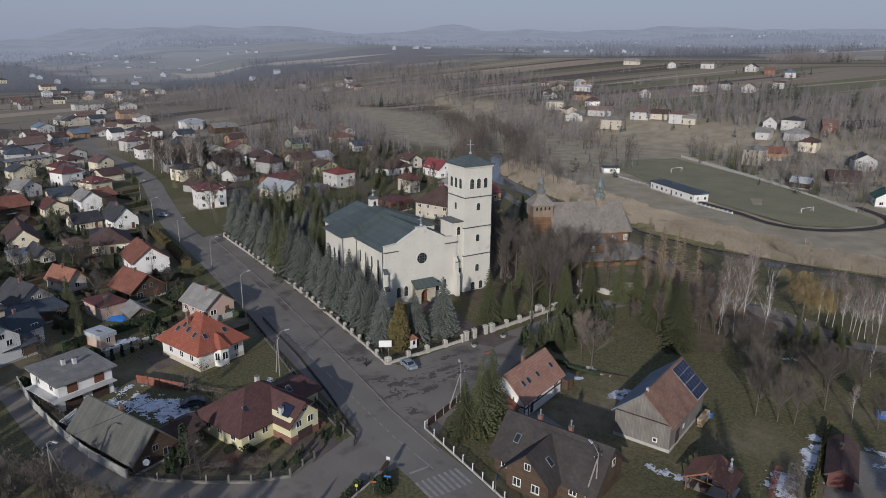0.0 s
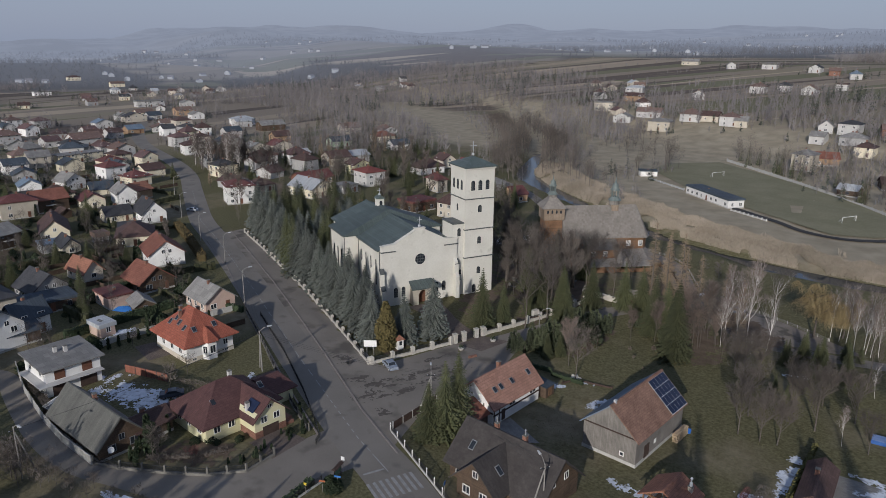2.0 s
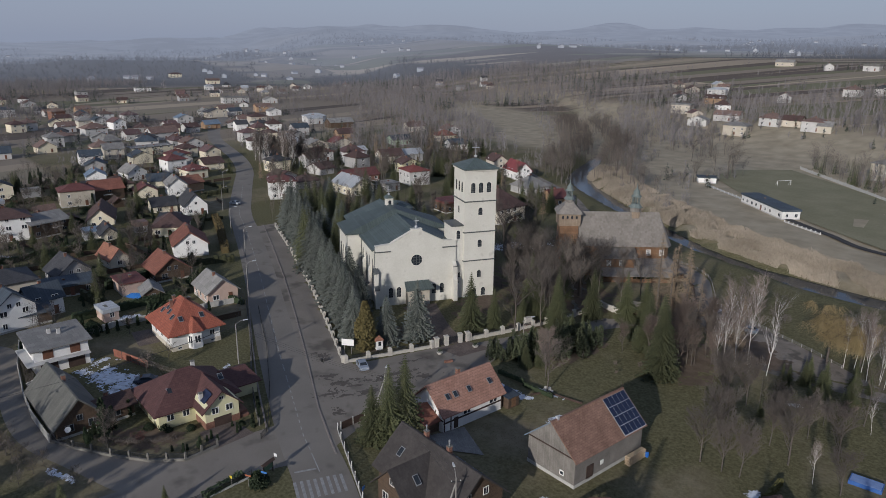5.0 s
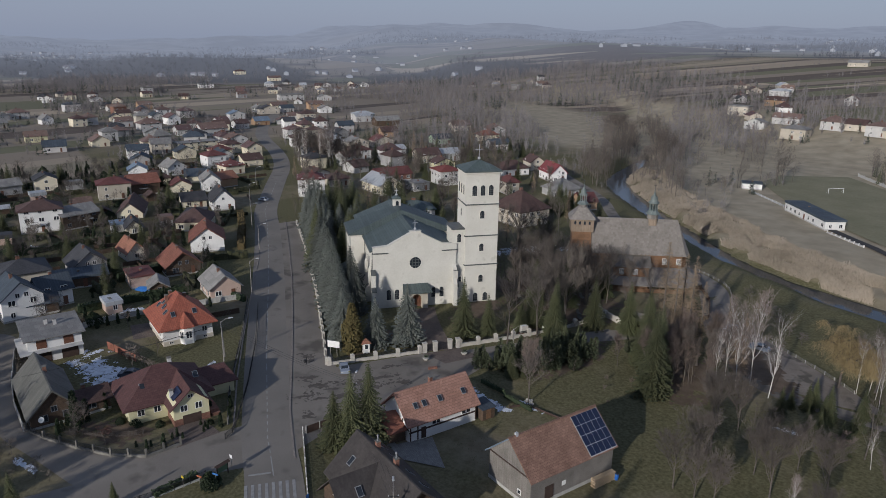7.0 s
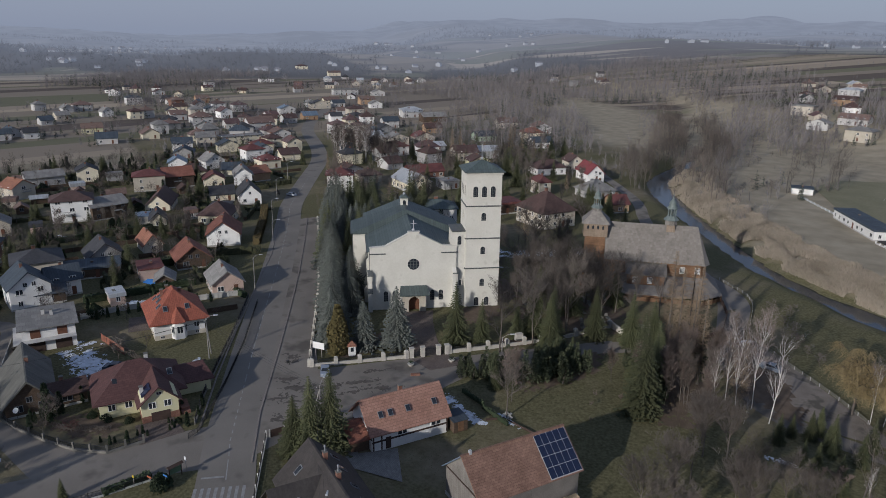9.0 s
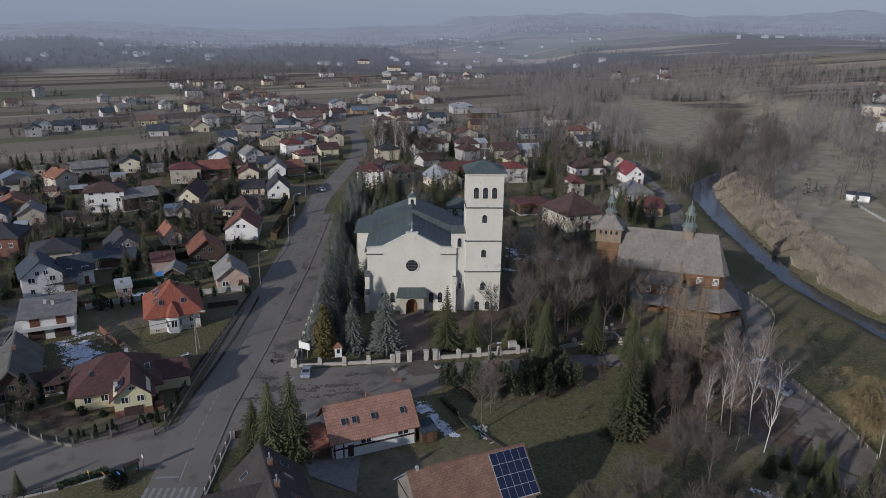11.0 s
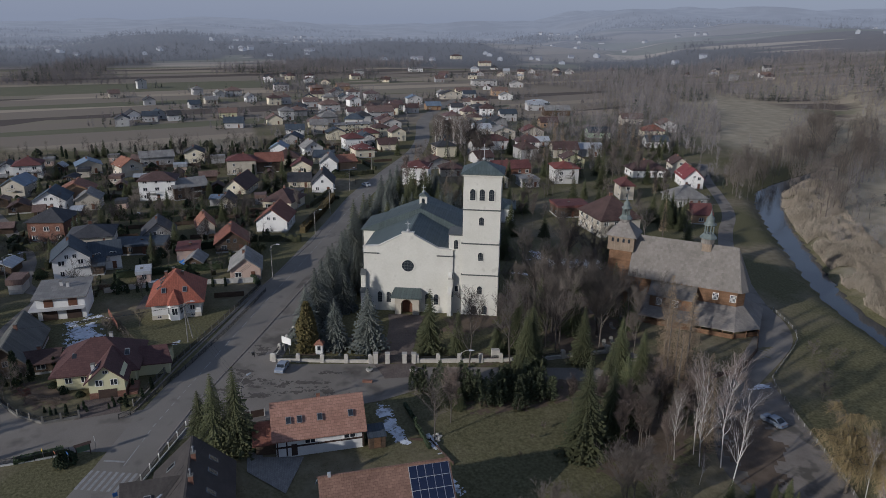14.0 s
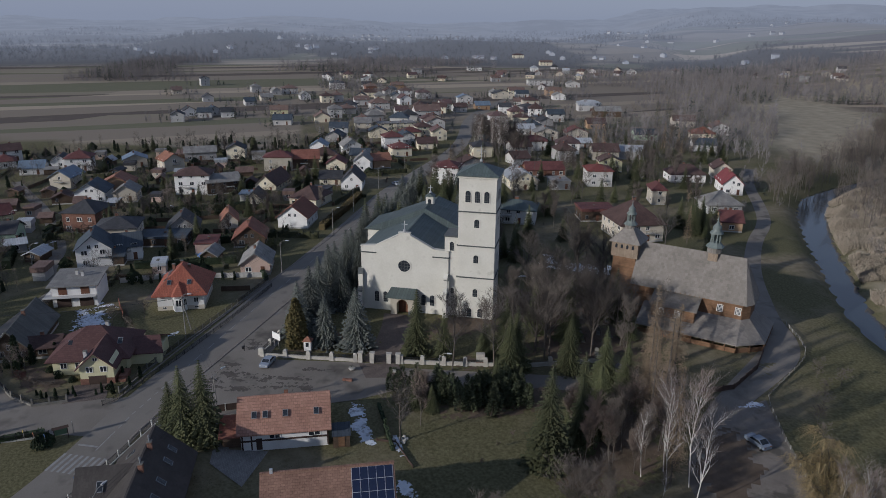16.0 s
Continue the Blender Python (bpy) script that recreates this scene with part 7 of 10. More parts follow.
def thicket(h, r, seed, material):
    """Several crowded evergreen stems of uneven height, clad in small upswept sprays."""
    rnd = random.Random(seed)
    e = new("yew")
    wood, g = Geo(), Geo()
    for k in range(9):
        a, d = rnd.uniform(0, 6.28), r * 0.72 * math.sqrt(rnd.random())
        sx, sy, sh, sr = d * math.cos(a), d * math.sin(a), h * rnd.uniform(0.55, 1.05), r * rnd.uniform(0.34, 0.5)
        lx, ly = rnd.uniform(-0.4, 0.4), rnd.uniform(-0.4, 0.4)
        if k == 0:
            wood.tube([(sx, sy, -0.3), (sx + lx, sy + ly, sh * 0.9)], [0.12, 0.03], 5)
        for i in range(330):
            f = rnd.random() ** 0.85
            t = rnd.uniform(0, 6.28)
            rr = sr * (1 - f) ** 0.6 * (0.6 + 0.4 * min(1, f * 5)) * rnd.uniform(0.55, 1.15)
            p = Vector((sx + lx * f + rr * math.cos(t), sy + ly * f + rr * math.sin(t), sh * (0.02 + 0.95 * f)))
            out = Vector((math.cos(t), math.sin(t), rnd.uniform(-0.2, 1.1))).normalized()
            s = rnd.uniform(0.16, 0.42)
            b = out.cross(Vector((rnd.uniform(-1, 1), rnd.uniform(-1, 1), rnd.uniform(-1, 1)))).normalized() * s * 0.42
            g.add([p - out * s * 0.4 - b, p - out * s * 0.4 + b, p + out * s], [(0, 1, 2)])
    part("trunk", wood, M_BARK, e)
    part("crown", g.mesh("crown", material, normals=False), None, e)
    return e


def bare_tree(h, spread, seed, bark, twig, name="bare_tree", twigs=900, lean=0.0, up=0.8, forks=3, hang=0.0, thick=0.026, limbs=7, reach=1.0):
    """A leafless tree: a leader with limbs, then a crown of fine twigs."""
    rnd = random.Random(seed)
    e = new(name)
    wood, fine = Geo(), Geo()
    tips = []

    def grow(p, d, ln, rad, lv):
        bend = Vector((rnd.uniform(-1, 1), rnd.uniform(-1, 1), 0.3)) * ln * (0.09 if lv else 0.035)
        q, end = p + d * ln * 0.5 + bend, p + d * ln + Vector((0, 0, ln * (0.12 - hang * 0.35) * (lv > 0)))
        wood.tube([p, q, end], [rad, rad * 0.72, rad * 0.3], 6 if lv == 0 else 4 if lv == 1 else 3, False)
        tips.append((p if lv else q, end, d, lv))
        if lv >= 3:
            return
        kids = (limbs if lv == 0 else forks + 1) + rnd.choice((0, 1))
        for k in range(kids):
            u = rnd.uniform(0.28, 0.95) if lv == 0 else rnd.uniform(0.25, 1.0)
            base = p + (q - p) * min(1, u * 2) if u < 0.5 else q + (end - q) * (u * 2 - 1)
            a = rnd.uniform(0, 2 * math.pi)
            side = Vector((math.cos(a), math.sin(a), 0)) * spread
            nd = (d * up * 0.7 + side * rnd.uniform(0.4, 0.8) + EZ * rnd.uniform(0.15, 0.5)).normalized()
            grow(base, nd, ln * (rnd.uniform(0.34, 0.52) * reach if lv == 0 else rnd.uniform(0.45, 0.7)) * (1.25 - 0.45 * u), rad * 0.5 * (1.2 - 0.6 * u), lv + 1)

    grow(Vector((0, 0, -0.2)), Vector((lean, 0, 1)).normalized(), h * 0.82, h * thick * 0.5, 0)
    tips = [t for t in tips if t[3] > 0] * 2 + [t for t in tips if t[3] == 0]
    for i in range(twigs):
        p, q, d, lv = rnd.choice(tips)
        b = p + (q - p) * rnd.uniform(0.2, 1.0)
        a = rnd.uniform(0, 2 * math.pi)
        nd = (d * 0.7 + Vector((math.cos(a), math.sin(a), rnd.uniform(0.0, 0.9) - hang * 1.6)) * 0.7).normalized()
        ln = h * rnd.uniform(0.04, 0.11) * (1 + hang)
        w = nd.orthogonal().normalized() * (0.012 + h * 0.0007)
        end = b + nd * ln + Vector((0, 0, -hang * ln * 1.2))
        fine.add([b - w, b + w, end], [(0, 1, 2)])
        for f in (0.35, 0.65):
            m2 = b + (end - b) * f
            nd2 = (nd + Vector((rnd.uniform(-1, 1), rnd.uniform(-1, 1), rnd.uniform(-0.3, 0.8) - hang)) * 0.8).normalized()
            fine.add([m2 - w * 0.8, m2 + w * 0.8, m2 + nd2 * ln * 0.6], [(0, 1, 2)])
    part("trunk", wood.mesh("trunk", bark, True), None, e)
    part("crown", fine.mesh("crown", twig, normals=False), None, e)
    return e


def larch(h, r, seed):
    rnd = random.Random(seed)
    e = new("larch")
    part("trunk", Geo().tube([(0, 0, -0.3), (0, 0, h * 0.5), (0, 0, h * 0.98)], [h * 0.014, h * 0.009, 0.02], 6), M_BARK, e)
    g = Geo()
    for i in range(420):
        f = rnd.random() ** 1.1
        z = h * (0.14 + 0.85 * f)
        a = rnd.uniform(0, 6.28)
        rr = r * (1 - f) ** 0.75 * rnd.uniform(0.5, 1.1) + 0.2
        d = Vector((math.cos(a), math.sin(a), 0.12))
        p = Vector((0, 0, z))
        q = p + d * rr
        w = Vector((0, 0, 0.022))
        g.add([p - w, p + w, q], [(0, 1, 2)])
        for s in range(5):
            b = p + (q - p) * rnd.uniform(0.25, 1)
            t = Vector((rnd.uniform(-1, 1), rnd.uniform(-1, 1), rnd.uniform(-1.1, 0.2))).normalized() * rr * 0.42
            v = t.orthogonal().normalized() * 0.022
            g.add([b - v, b + v, b + t], [(0, 1, 2)])
    part("crown", g.mesh("crown", M_LARCH, normals=False), None, e)
    return e


def put(proto, x, y, s=1.0, rot=None, label="", category="tree", group="", sz=1.0):
    r = random.Random(int(x * 31 + y * 17)).uniform(0, 360) if rot is None else rot
    ob = copy_thing(proto, pose(x, y, gz(x, y), 0, 0, r) @ Matrix.Diagonal((s, s, s * sz, 1)))
    return tagged(ob, label, category, group)


PROTO = {}
for i in range(3):
    PROTO["spruce", i] = spruce(14, 3.1, 10 + i, M_SPRUCE)
    PROTO["blue", i] = spruce(10, 2.9, 20 + i, M_BLUE, 0.08)
    PROTO["bare", i] = bare_tree(12, 1.0, 30 + i, M_BARK, M_TWIG, twigs=1000)
    PROTO["birch", i] = bare_tree(18, 0.62, 40 + i, M_BIRCH, M_REDTWIG, "birch", 430, 0.05 * (i - 1), 0.8, 2, thick=0.010, limbs=15, reach=0.5)
    PROTO["larch", i] = larch(16, 2.3, 50 + i)
    PROTO["slim", i] = bare_tree(14, 0.6, 60 + i, M_BARK, M_TWIG, twigs=900, up=0.9, thick=0.013, limbs=14, reach=0.55, forks=2)
PROTO["big", 0] = bare_tree(16, 1.15, 71, M_BARK, M_TWIG, twigs=850, forks=4, thick=0.042, limbs=9)
PROTO["willow", 0] = bare_tree(10, 1.3, 72, M_BARK, M_WILLOW, "willow", 4200, 0.0, 0.6, 3, 0.75, 0.045, 9, 1.15)
PROTO["orchard", 0] = bare_tree(9, 0.85, 91, M_BARK, M_TWIG, twigs=2300, up=0.95, forks=3, thick=0.03, limbs=12, reach=1.15)
PROTO["orchard", 1] = bare_tree(9, 0.95, 92, M_BARK, M_TWIG, twigs=2100, up=0.85, forks=3, thick=0.032, limbs=10, reach=1.2)
PROTO["brown", 0] = bare_tree(9, 0.7, 93, M_BARK, M_BROWNTWIG, twigs=2600, up=0.9, forks=3, thick=0.022, limbs=14, reach=0.8)
PROTO["redbush", 0] = bare_tree(4.5, 1.2, 94, M_BARK, M_BROWNTWIG, "shrub", 1500, up=0.6, thick=0.03)
PROTO["thuja", 0] = bush(7.5, 2.0, 81, M_THUJA, n=1500)
PROTO["column", 0] = bush(3.2, 0.55, 82, M_DARKGREEN, n=320)
PROTO["shrub", 0] = bush(2.2, 1.6, 83, M_DARKGREEN, "shrub", 0.5, 420)
PROTO["yew", 0] = thicket(5.4, 3.0, 84, M_YEW)
PROTO["yew", 1] = thicket(6.4, 2.6, 87, M_YEW)
PROTO["dry", 0] = bare_tree(3.2, 1.3, 85, M_BARK, M_TWIG, "shrub", 500, up=0.4, thick=0.03)
PROTO["maple", 0] = bare_tree(3.4, 1.5, 86, M_BARK, M_MAPLE, "maple", 1100, up=0.35, thick=0.03)
PROTOS = list(PROTO.values())

SCREEN = [(-160, 222), (-157, 224), (-154, 226.5), (-151, 229), (-148.5, 226), (-161.5, 228), (-164, 232), (-155.5, 229.5), (-152, 222.5)]
CONES = [(-75.0, 62.6), (-74.2, 64.0), (-74.3, 60.8), (-74.5, 59.2), (-75.6, 57.2), (-76.8, 67.6), (-75.8, 68.0), (-74.9, 68.2), (-74.4, 67.4), (-82.3, 70.6)]
G = "churchyard trees"
FD, FI = Vector((-0.94, 0.345)), Vector((0.345, 0.94))
F0 = Vector((-87.0, 95.0))
for k, (a, b, s) in enumerate(((8.5, 4.6, 1.3), (14, 5.2, 1.4), (20, 5, 1.4), (26, 5.2, 1.5), (32, 4.6, 1.4), (38, 5.4, 1.5), (44, 4.8, 1.4), (50, 5.4, 1.5), (23, 9, 1.2), (35, 9.5, 1.3), (56, 5, 1.5))):
    p = F0 + FD * a + FI * b
    put(PROTO["blue", k % 3], p.x, p.y, s, label="tall blue-grey spruce inside the churchyard fence", group=G)
rnd = random.Random(3)
for k in range(64):
    a, b = 52 + rnd.random() * 66, 3 + rnd.random() * 34
    p = F0 + FD * a + FI * b
    put(PROTO["spruce" if k % 3 else "blue", k % 3], p.x, p.y, rnd.uniform(0.95, 1.25) if k % 3 else rnd.uniform(1.2, 1.6), label="dark spruce in the dense grove by the road", group=G)
for k in range(15):
    p = F0 + FD * (60 + k * 4.1) + FI * (4.0 + (k * 7 % 5) * 0.9)
    put(PROTO["blue", k % 3], p.x, p.y, rnd.uniform(1.35, 1.65), label="tall blue-grey spruce inside the churchyard fence", group=G)
put(PROTO["thuja", 0], -88.6, 102.0, 1.4, label="large bronze-green thuja behind the churchyard wall", group=G)
put(PROTO["blue", 0], -88.8, 107.6, 1.12, label="small blue-grey spruce in front of the church", group=G)
put(PROTO["blue", 1], -86.4, 114.0, 1.38, label="blue-grey spruce beside the church path", group=G)
for x, y, s in ((-82.2, 125.7, 1.02), (-80.2, 130.9, 0.72), (-78.3, 138.6, 0.62), (-71.0, 141.8, 0.92), (-72.6, 143.6, 0.98), (-64.4, 158.1, 0.9), (-61.1, 160.9, 0.85), (-43.4, 140.8, 1.28), (-46.8, 147.0, 0.95), (-52.5, 149.5, 1.05), (-50.5, 151.5, 0.95), (-53.5, 166.0, 0.8), (-70.5, 153.5, 0.9), (-78.5, 143.0, 0.95), (-84, 158, 1.0), (-88.5, 152, 0.9), (-93, 172, 0.9), (-83.5, 171, 0.8)):
    put(PROTO["spruce", int(x) % 3], x, y, s, label="green spruce with drooping boughs", group="spruces")
for x, y, s, q in ((-58.6, 83.4, 0.92, 0.8), (-57.0, 85.6, 1.08, 0.92), (-57.0, 88.8, 1.12, 0.95)):
    put(PROTO["spruce", int(-y) % 3], x, y, s, label="broad green spruce in the garden beside the square", group="spruces", sz=q)
for x, y, s in ((-68.5, 120.6, 0.8), (-65.2, 124.0, 1.0), (-63.6, 128.0, 1.05), (-61.0, 132.0, 1.0), (-60.4, 136.6, 1.1), (-60.8, 141.0, 1.0), (-63.5, 134, 0.9), (-64, 139, 1.0), (-57.5, 151.5, 0.6)):
    put(PROTO["yew", int(-x) % 2], x, y, s, label="dark evergreen thicket beside the square", group="evergreen thicket")
for x, y, s, k in ((-85.2, 153.5, 1.0, "big"), (-79.5, 149.5, 0.9, "big"), (-93.5, 156, 0.95, "big"), (-82, 162.5, 0.95, "big"), (-99, 161, 1.0, "big"), (-103, 168, 0.8, "slim"), (-90, 160, 0.95, "big"), (-87, 165, 0.9, "big"), (-97, 154, 1.0, "big"), (-108, 174, 0.75, "slim"), (-111, 166, 0.7, "slim"), (-104, 150, 0.7, "bare"), (-74.4, 131.6, 1.15, "bare"), (-74.0, 139.8, 1.2, "bare"), (-76.6, 150.6, 1.25, "bare"), (-81.1, 162.3, 1.0, "big"), (-119.5, 172.7, 1.05, "big"), (-114, 177, 0.95, "big"), (-78, 152, 1.1, "bare"), (-82, 146, 1.0, "bare"), (-76, 160, 1.2, "bare"), (-80, 168, 1.1, "bare"), (-71, 165, 1.0, "slim"), (-95, 167, 1.1, "bare"), (-116, 158, 1.0, "bare"), (-53.4, 119.4, 0.85, "bare"), (-118, 180, 1.0, "bare"), (-70, 172, 1.0, "bare"), (-92, 148, 0.9, "slim"), (-102, 181, 0.8, "bare")):
    put(PROTO[k, 0 if k == "big" else int(-x) % 3], x, y, s, label="leafless grey-brown tree among the graves" if k != "slim" else "slender leafless tree beside the lane", group="bare trees")
for x, y, s in ((-60.9, 165.2, 1.35), (-56.0, 162.6, 1.25), (-58.5, 168.5, 1.2), (-53.3, 164.6, 1.3), (-46.5, 158.5, 1.15), (-50.6, 160.4, 1.2), (-36.7, 157.6, 0.95), (-41.0, 160.1, 1.05)):
    put(PROTO["larch", int(-x) % 3], x, y, s, label="bare tan larch with fine hanging twigs", group="larches")
for x, y, s in ((-39.5, 157.9, 1.0), (-36.5, 156.9, 0.95), (-35.4, 159.9, 1.06), (-30.6, 158.2, 1.0), (-38.8, 154.0, 0.7), (-22.3, 173.6, 0.68), (-20.8, 175.0, 0.72), (-19.3, 174.6, 0.75), (-16.9, 170.6, 0.7), (-15.6, 173.8, 0.78), (-14.8, 171.2, 0.62), (-13.6, 170.2, 0.7), (-12.4, 171.4, 0.74), (-11.4, 175.6, 0.6), (-10.0, 170.0, 0.8), (-5.5, 173, 0.75), (-2, 175, 0.7), (-8.8, 128.6, 0.4), (-8.7, 150.5, 0.42), (-32.6, 154.3, 0.3)):
    put(PROTO["birch", int(-x) % 3], x, y, s, label="white-barked birch without leaves beside the lane", group="birches")
put(PROTO["willow", 0], -25.6, 173.6, 1.2, label="weeping willow with yellow hanging twigs by the river", group="willows")
put(PROTO["willow", 0], -20.6, 177.4, 0.9, label="weeping willow with yellow hanging twigs by the river", group="willows")
for x, y, s in ((-22.6, 120.8, 0.92), (-19.1, 121.0, 0.85), (-16.6, 121.7, 0.8), (-13.4, 130.7, 1.1), (-23.5, 128.0, 0.95), (-18.0, 134.0, 0.8), (-9, 138, 0.9), (-15, 141, 0.75), (-2, 141, 0.9), (-20.0, 139.8, 0.75), (-5.0, 129.0, 0.7)):
    put(PROTO["orchard", int(-x) % 2], x, y, s, label="leafless orchard tree with upright grey twigs", group="orchard trees")
for x, y, s in ((-29.0, 140.2, 1.0), (-27.0, 143.4, 0.9), (-31.6, 143.0, 0.85)):
    put(PROTO["orchard", int(-x) % 2], x, y, s, label="dense dark leafless fruit tree on the lawn", group="orchard trees")
for x, y, s in ((-45.6, 149.1, 0.95), (-42.3, 150.3, 0.9), (-43.6, 146.9, 0.85), (-47.8, 153.4, 1.0), (-50.4, 146.6, 0.9), (-39.6, 153.2, 0.7), (-57.4, 123.2, 0.95), (-55.0, 144.5, 0.7), (-48.6, 157.2, 1.1), (-44.6, 159.5, 1.15)):
    put(PROTO["brown", 0], x, y, s, label="slender reddish-brown leafless tree in the copse", group="copse trees")
for x, y, s in ((-12.6, 149.0, 1.0), (-15.1, 147.2, 0.9), (-47.5, 140.2, 0.4), (-49.0, 134.5, 0.28), (-45.0, 131.0, 0.25), (-51.5, 137.5, 0.3)):
    put(PROTO["redbush", 0], x, y, s, label="round red-brown leafless bush on the lawn", category="shrub", group="brown bushes")
for x, y, s in ((-23.6, 141.9, 0.24), (-21.0, 140.9, 0.2), (-25.9, 154.2, 0.42), (-18.4, 153.2, 0.36), (-24.2, 162.3, 0.42), (-15.6, 160.2, 0.45), (-14.9, 153.7, 0.34), (-19.2, 158.2, 0.3)):
    put(PROTO["spruce", int(-x) % 3], x, y, s, label="young spruce on the garden edge", group="young spruces")
for x, y, s in ((-76.5, 43.4, 0.8), (-78.8, 41.0, 0.9), (-74.6, 43.2, 0.7), (-82.4, 39.2, 0.9), (-84.6, 37.6, 1.0), (-86.4, 38.6, 1.0), (-88.6, 37.4, 1.1), (-80.4, 37.0, 0.8), (-91.2, 36.2, 1.1), (-76.0, 40.0, 0.7), (-73.2, 44.8, 0.6), (-84.0, 40.8, 0.9)):
    put(PROTO["dry", 0], x, y, s, label="tangled brown leafless bush inside the lane bend", category="shrub", group="lane bend bushes")
for x, y, s in ((-84.4, 56.6, 0.55), (-79.9, 61.8, 0.5), (-81.6, 58.8, 0.42), (-76.3, 69.0, 0.4), (-83.0, 58.4, 0.6)):
    put(PROTO["shrub", 0], x, y, s, label="low dark evergreen shrub beside the yellow house", category="shrub", group="garden shrubs")
for x, y, s in ((-88.4, 52.0, 1.25), (-91.9, 54.7, 0.9), (-90.9, 55.4, 0.95), (-87.2, 47.6, 0.75), (-88.6, 49.2, 0.7), (-90.6, 46.2, 0.8)):
    put(PROTO["column", 0], x, y, s, label="slim dark thuja in the corner garden", group="garden thujas")
put(PROTO["shrub", 0], -59.4, 64.0, 0.95, label="round dark evergreen bush behind the junction fence", category="shrub")
put(PROTO["spruce", 1], -62.0, 51.6, 0.28, label="small young spruce behind the lane fence", group="young spruces")
for k in range(13):
    x, y = -36 - rnd.random() * 22, 147 + rnd.random() * 14
    put(PROTO["slim", k % 3], x, y, rnd.uniform(0.45, 0.85), label="thin leafless sapling in the copse", group="copse saplings")
for x, y in ((-26.2, 158.0), (-21.5, 160.6), (-20.4, 160.0), (-17.0, 165.0), (-14.6, 165.8), (-24.2, 160.0), (-20, 152), (-13, 151)):
    put(PROTO["spruce", int(-x) % 3], x, y, rnd.uniform(0.3, 0.5), label="young spruce on the garden edge", group="young spruces")


def scatter(n, region, kinds, seed, smin, smax, label, group, keep=None):
    r = random.Random(seed)
    made = 0
    while made < n:
        x, y = r.uniform(region[0], region[1]), r.uniform(region[2], region[3])
        if keep and not keep(x, y):
            r.random()
            continue
        k = r.choice(kinds)
        put(PROTO[k], x, y, r.uniform(smin, smax), label=label, group=group)
        made += 1


HOUSES = [o.location.copy() for o in scene.objects if o.get("category") in ("house", "outbuilding", "church", "barn")]


def free(x, y, gap=9.0):
    if min((h.x - x) ** 2 + (h.y - y) ** 2 for h in HOUSES) < gap * gap:
        return False
    if float(line_distance(x, y, LANE)) < 6:
        return False
    if float(line_distance(x, y, ROAD_MAIN)) < 7 or float(line_distance(x, y, RIVER)) < 9:
        return False
    return True


scatter(70, (-320, -130, 0, 112), [("bare", 0), ("bare", 1), ("bare", 2), ("slim", 0), ("dry", 0)], 11, 0.35, 0.7, "small leafless garden tree", "garden trees", lambda x, y: free(x, y) and y < 75 - 0.35 * (x + 100))
scatter(66, (-320, -140, 0, 110), [("spruce", 0), ("spruce", 1), ("yew", 0)], 12, 0.4, 0.75, "dark garden conifer between houses", "garden conifers", lambda x, y: free(x, y) and y < 75 - 0.35 * (x + 100))
scatter(70, (-300, -130, 150, 300), [("bare", 0), ("bare", 1), ("slim", 1), ("slim", 2), ("larch", 0)], 13, 0.6, 1.0, "tall leafless tree among the houses", "village trees", lambda x, y: free(x, y) and float(line_distance(x, y, RIVER)) > 30)
scatter(40, (-300, -120, 150, 300), [("spruce", 0), ("spruce", 1), ("spruce", 2)], 14, 0.5, 0.95, "dark spruce among the houses", "village spruces", lambda x, y: free(x, y) and float(line_distance(x, y, RIVER)) > 30)
scatter(60, (-330, -255, 150, 205), [("slim", 0), ("slim", 1), ("birch", 0), ("bare", 2)], 15, 0.8, 1.1, "tall leafless tree by the road bend", "roadside trees", lambda x, y: free(x, y, 7) and y > 190 + 0.45 * (x + 300))

# spruces out of view, put here so their shadows darken the lane
for x, y, s_ in ((-98, 16, 1.1), (-104, 13, 1.2), (-112, 15, 1.1), (-119, 18, 1.15), (-92, 12, 1.0), (-127, 20, 1.1)):
    put(PROTO["spruce", int(-x) % 3], x, y, s_, label="tall dark spruce added south of the lane to cast shade", group="lane spruces")
for x, y, s_ in ((-92.6, 35.2, 0.62), (-95.4, 33.6, 0.7), (-97.7, 35.0, 0.6), (-99.5, 33.0, 0.66), (-89.6, 35.6, 0.4)):
    put(PROTO["dry", 0], x, y, s_ * 2.4, label="leafless brown bush beside the lane", group="lane bushes")
for x, y, s_ in ((-84.6, 49.8, 0.5), (-86.0, 51.4, 0.34), (-95.1, 48.6, 0.35), (-96.6, 62.6, 0.3), (-81.5, 49.4, 0.3), (-104, 62.4, 0.4), (-108, 68, 0.36), (-127, 66, 0.4)):
    put(PROTO["bare", int(-x) % 3], x, y, s_, label="small leafless garden tree on the lawn", group="garden trees")
put(PROTO["column", 0], -86.4, 50.2, 1.7, label="tall olive-green thuja in front of the yellow house", group="garden thujas", sz=1.25)
put(PROTO["maple", 0], -79.2, 53.4, 1.0, label="small red-twigged ornamental maple on the lawn", category="shrub")
rs = random.Random(91)
for k in range(16):
    x, y = -60.5 - rs.random() * 7.5, 122 + rs.random() * 21
    put(PROTO["yew", 0] if k % 3 else PROTO["spruce", k % 3], x, y, rs.uniform(0.4, 0.75) if k % 3 else rs.uniform(0.3, 0.48), label="dark evergreen thicket beside the square", group="evergreen thicket", sz=rs.uniform(0.8, 1.5))
for x, y in SCREEN:
    put(PROTO["spruce", int(abs(x)) % 3], x, y, rs.uniform(0.6, 0.85), label="dark spruce in a row behind the wooden church", group="screen spruces")
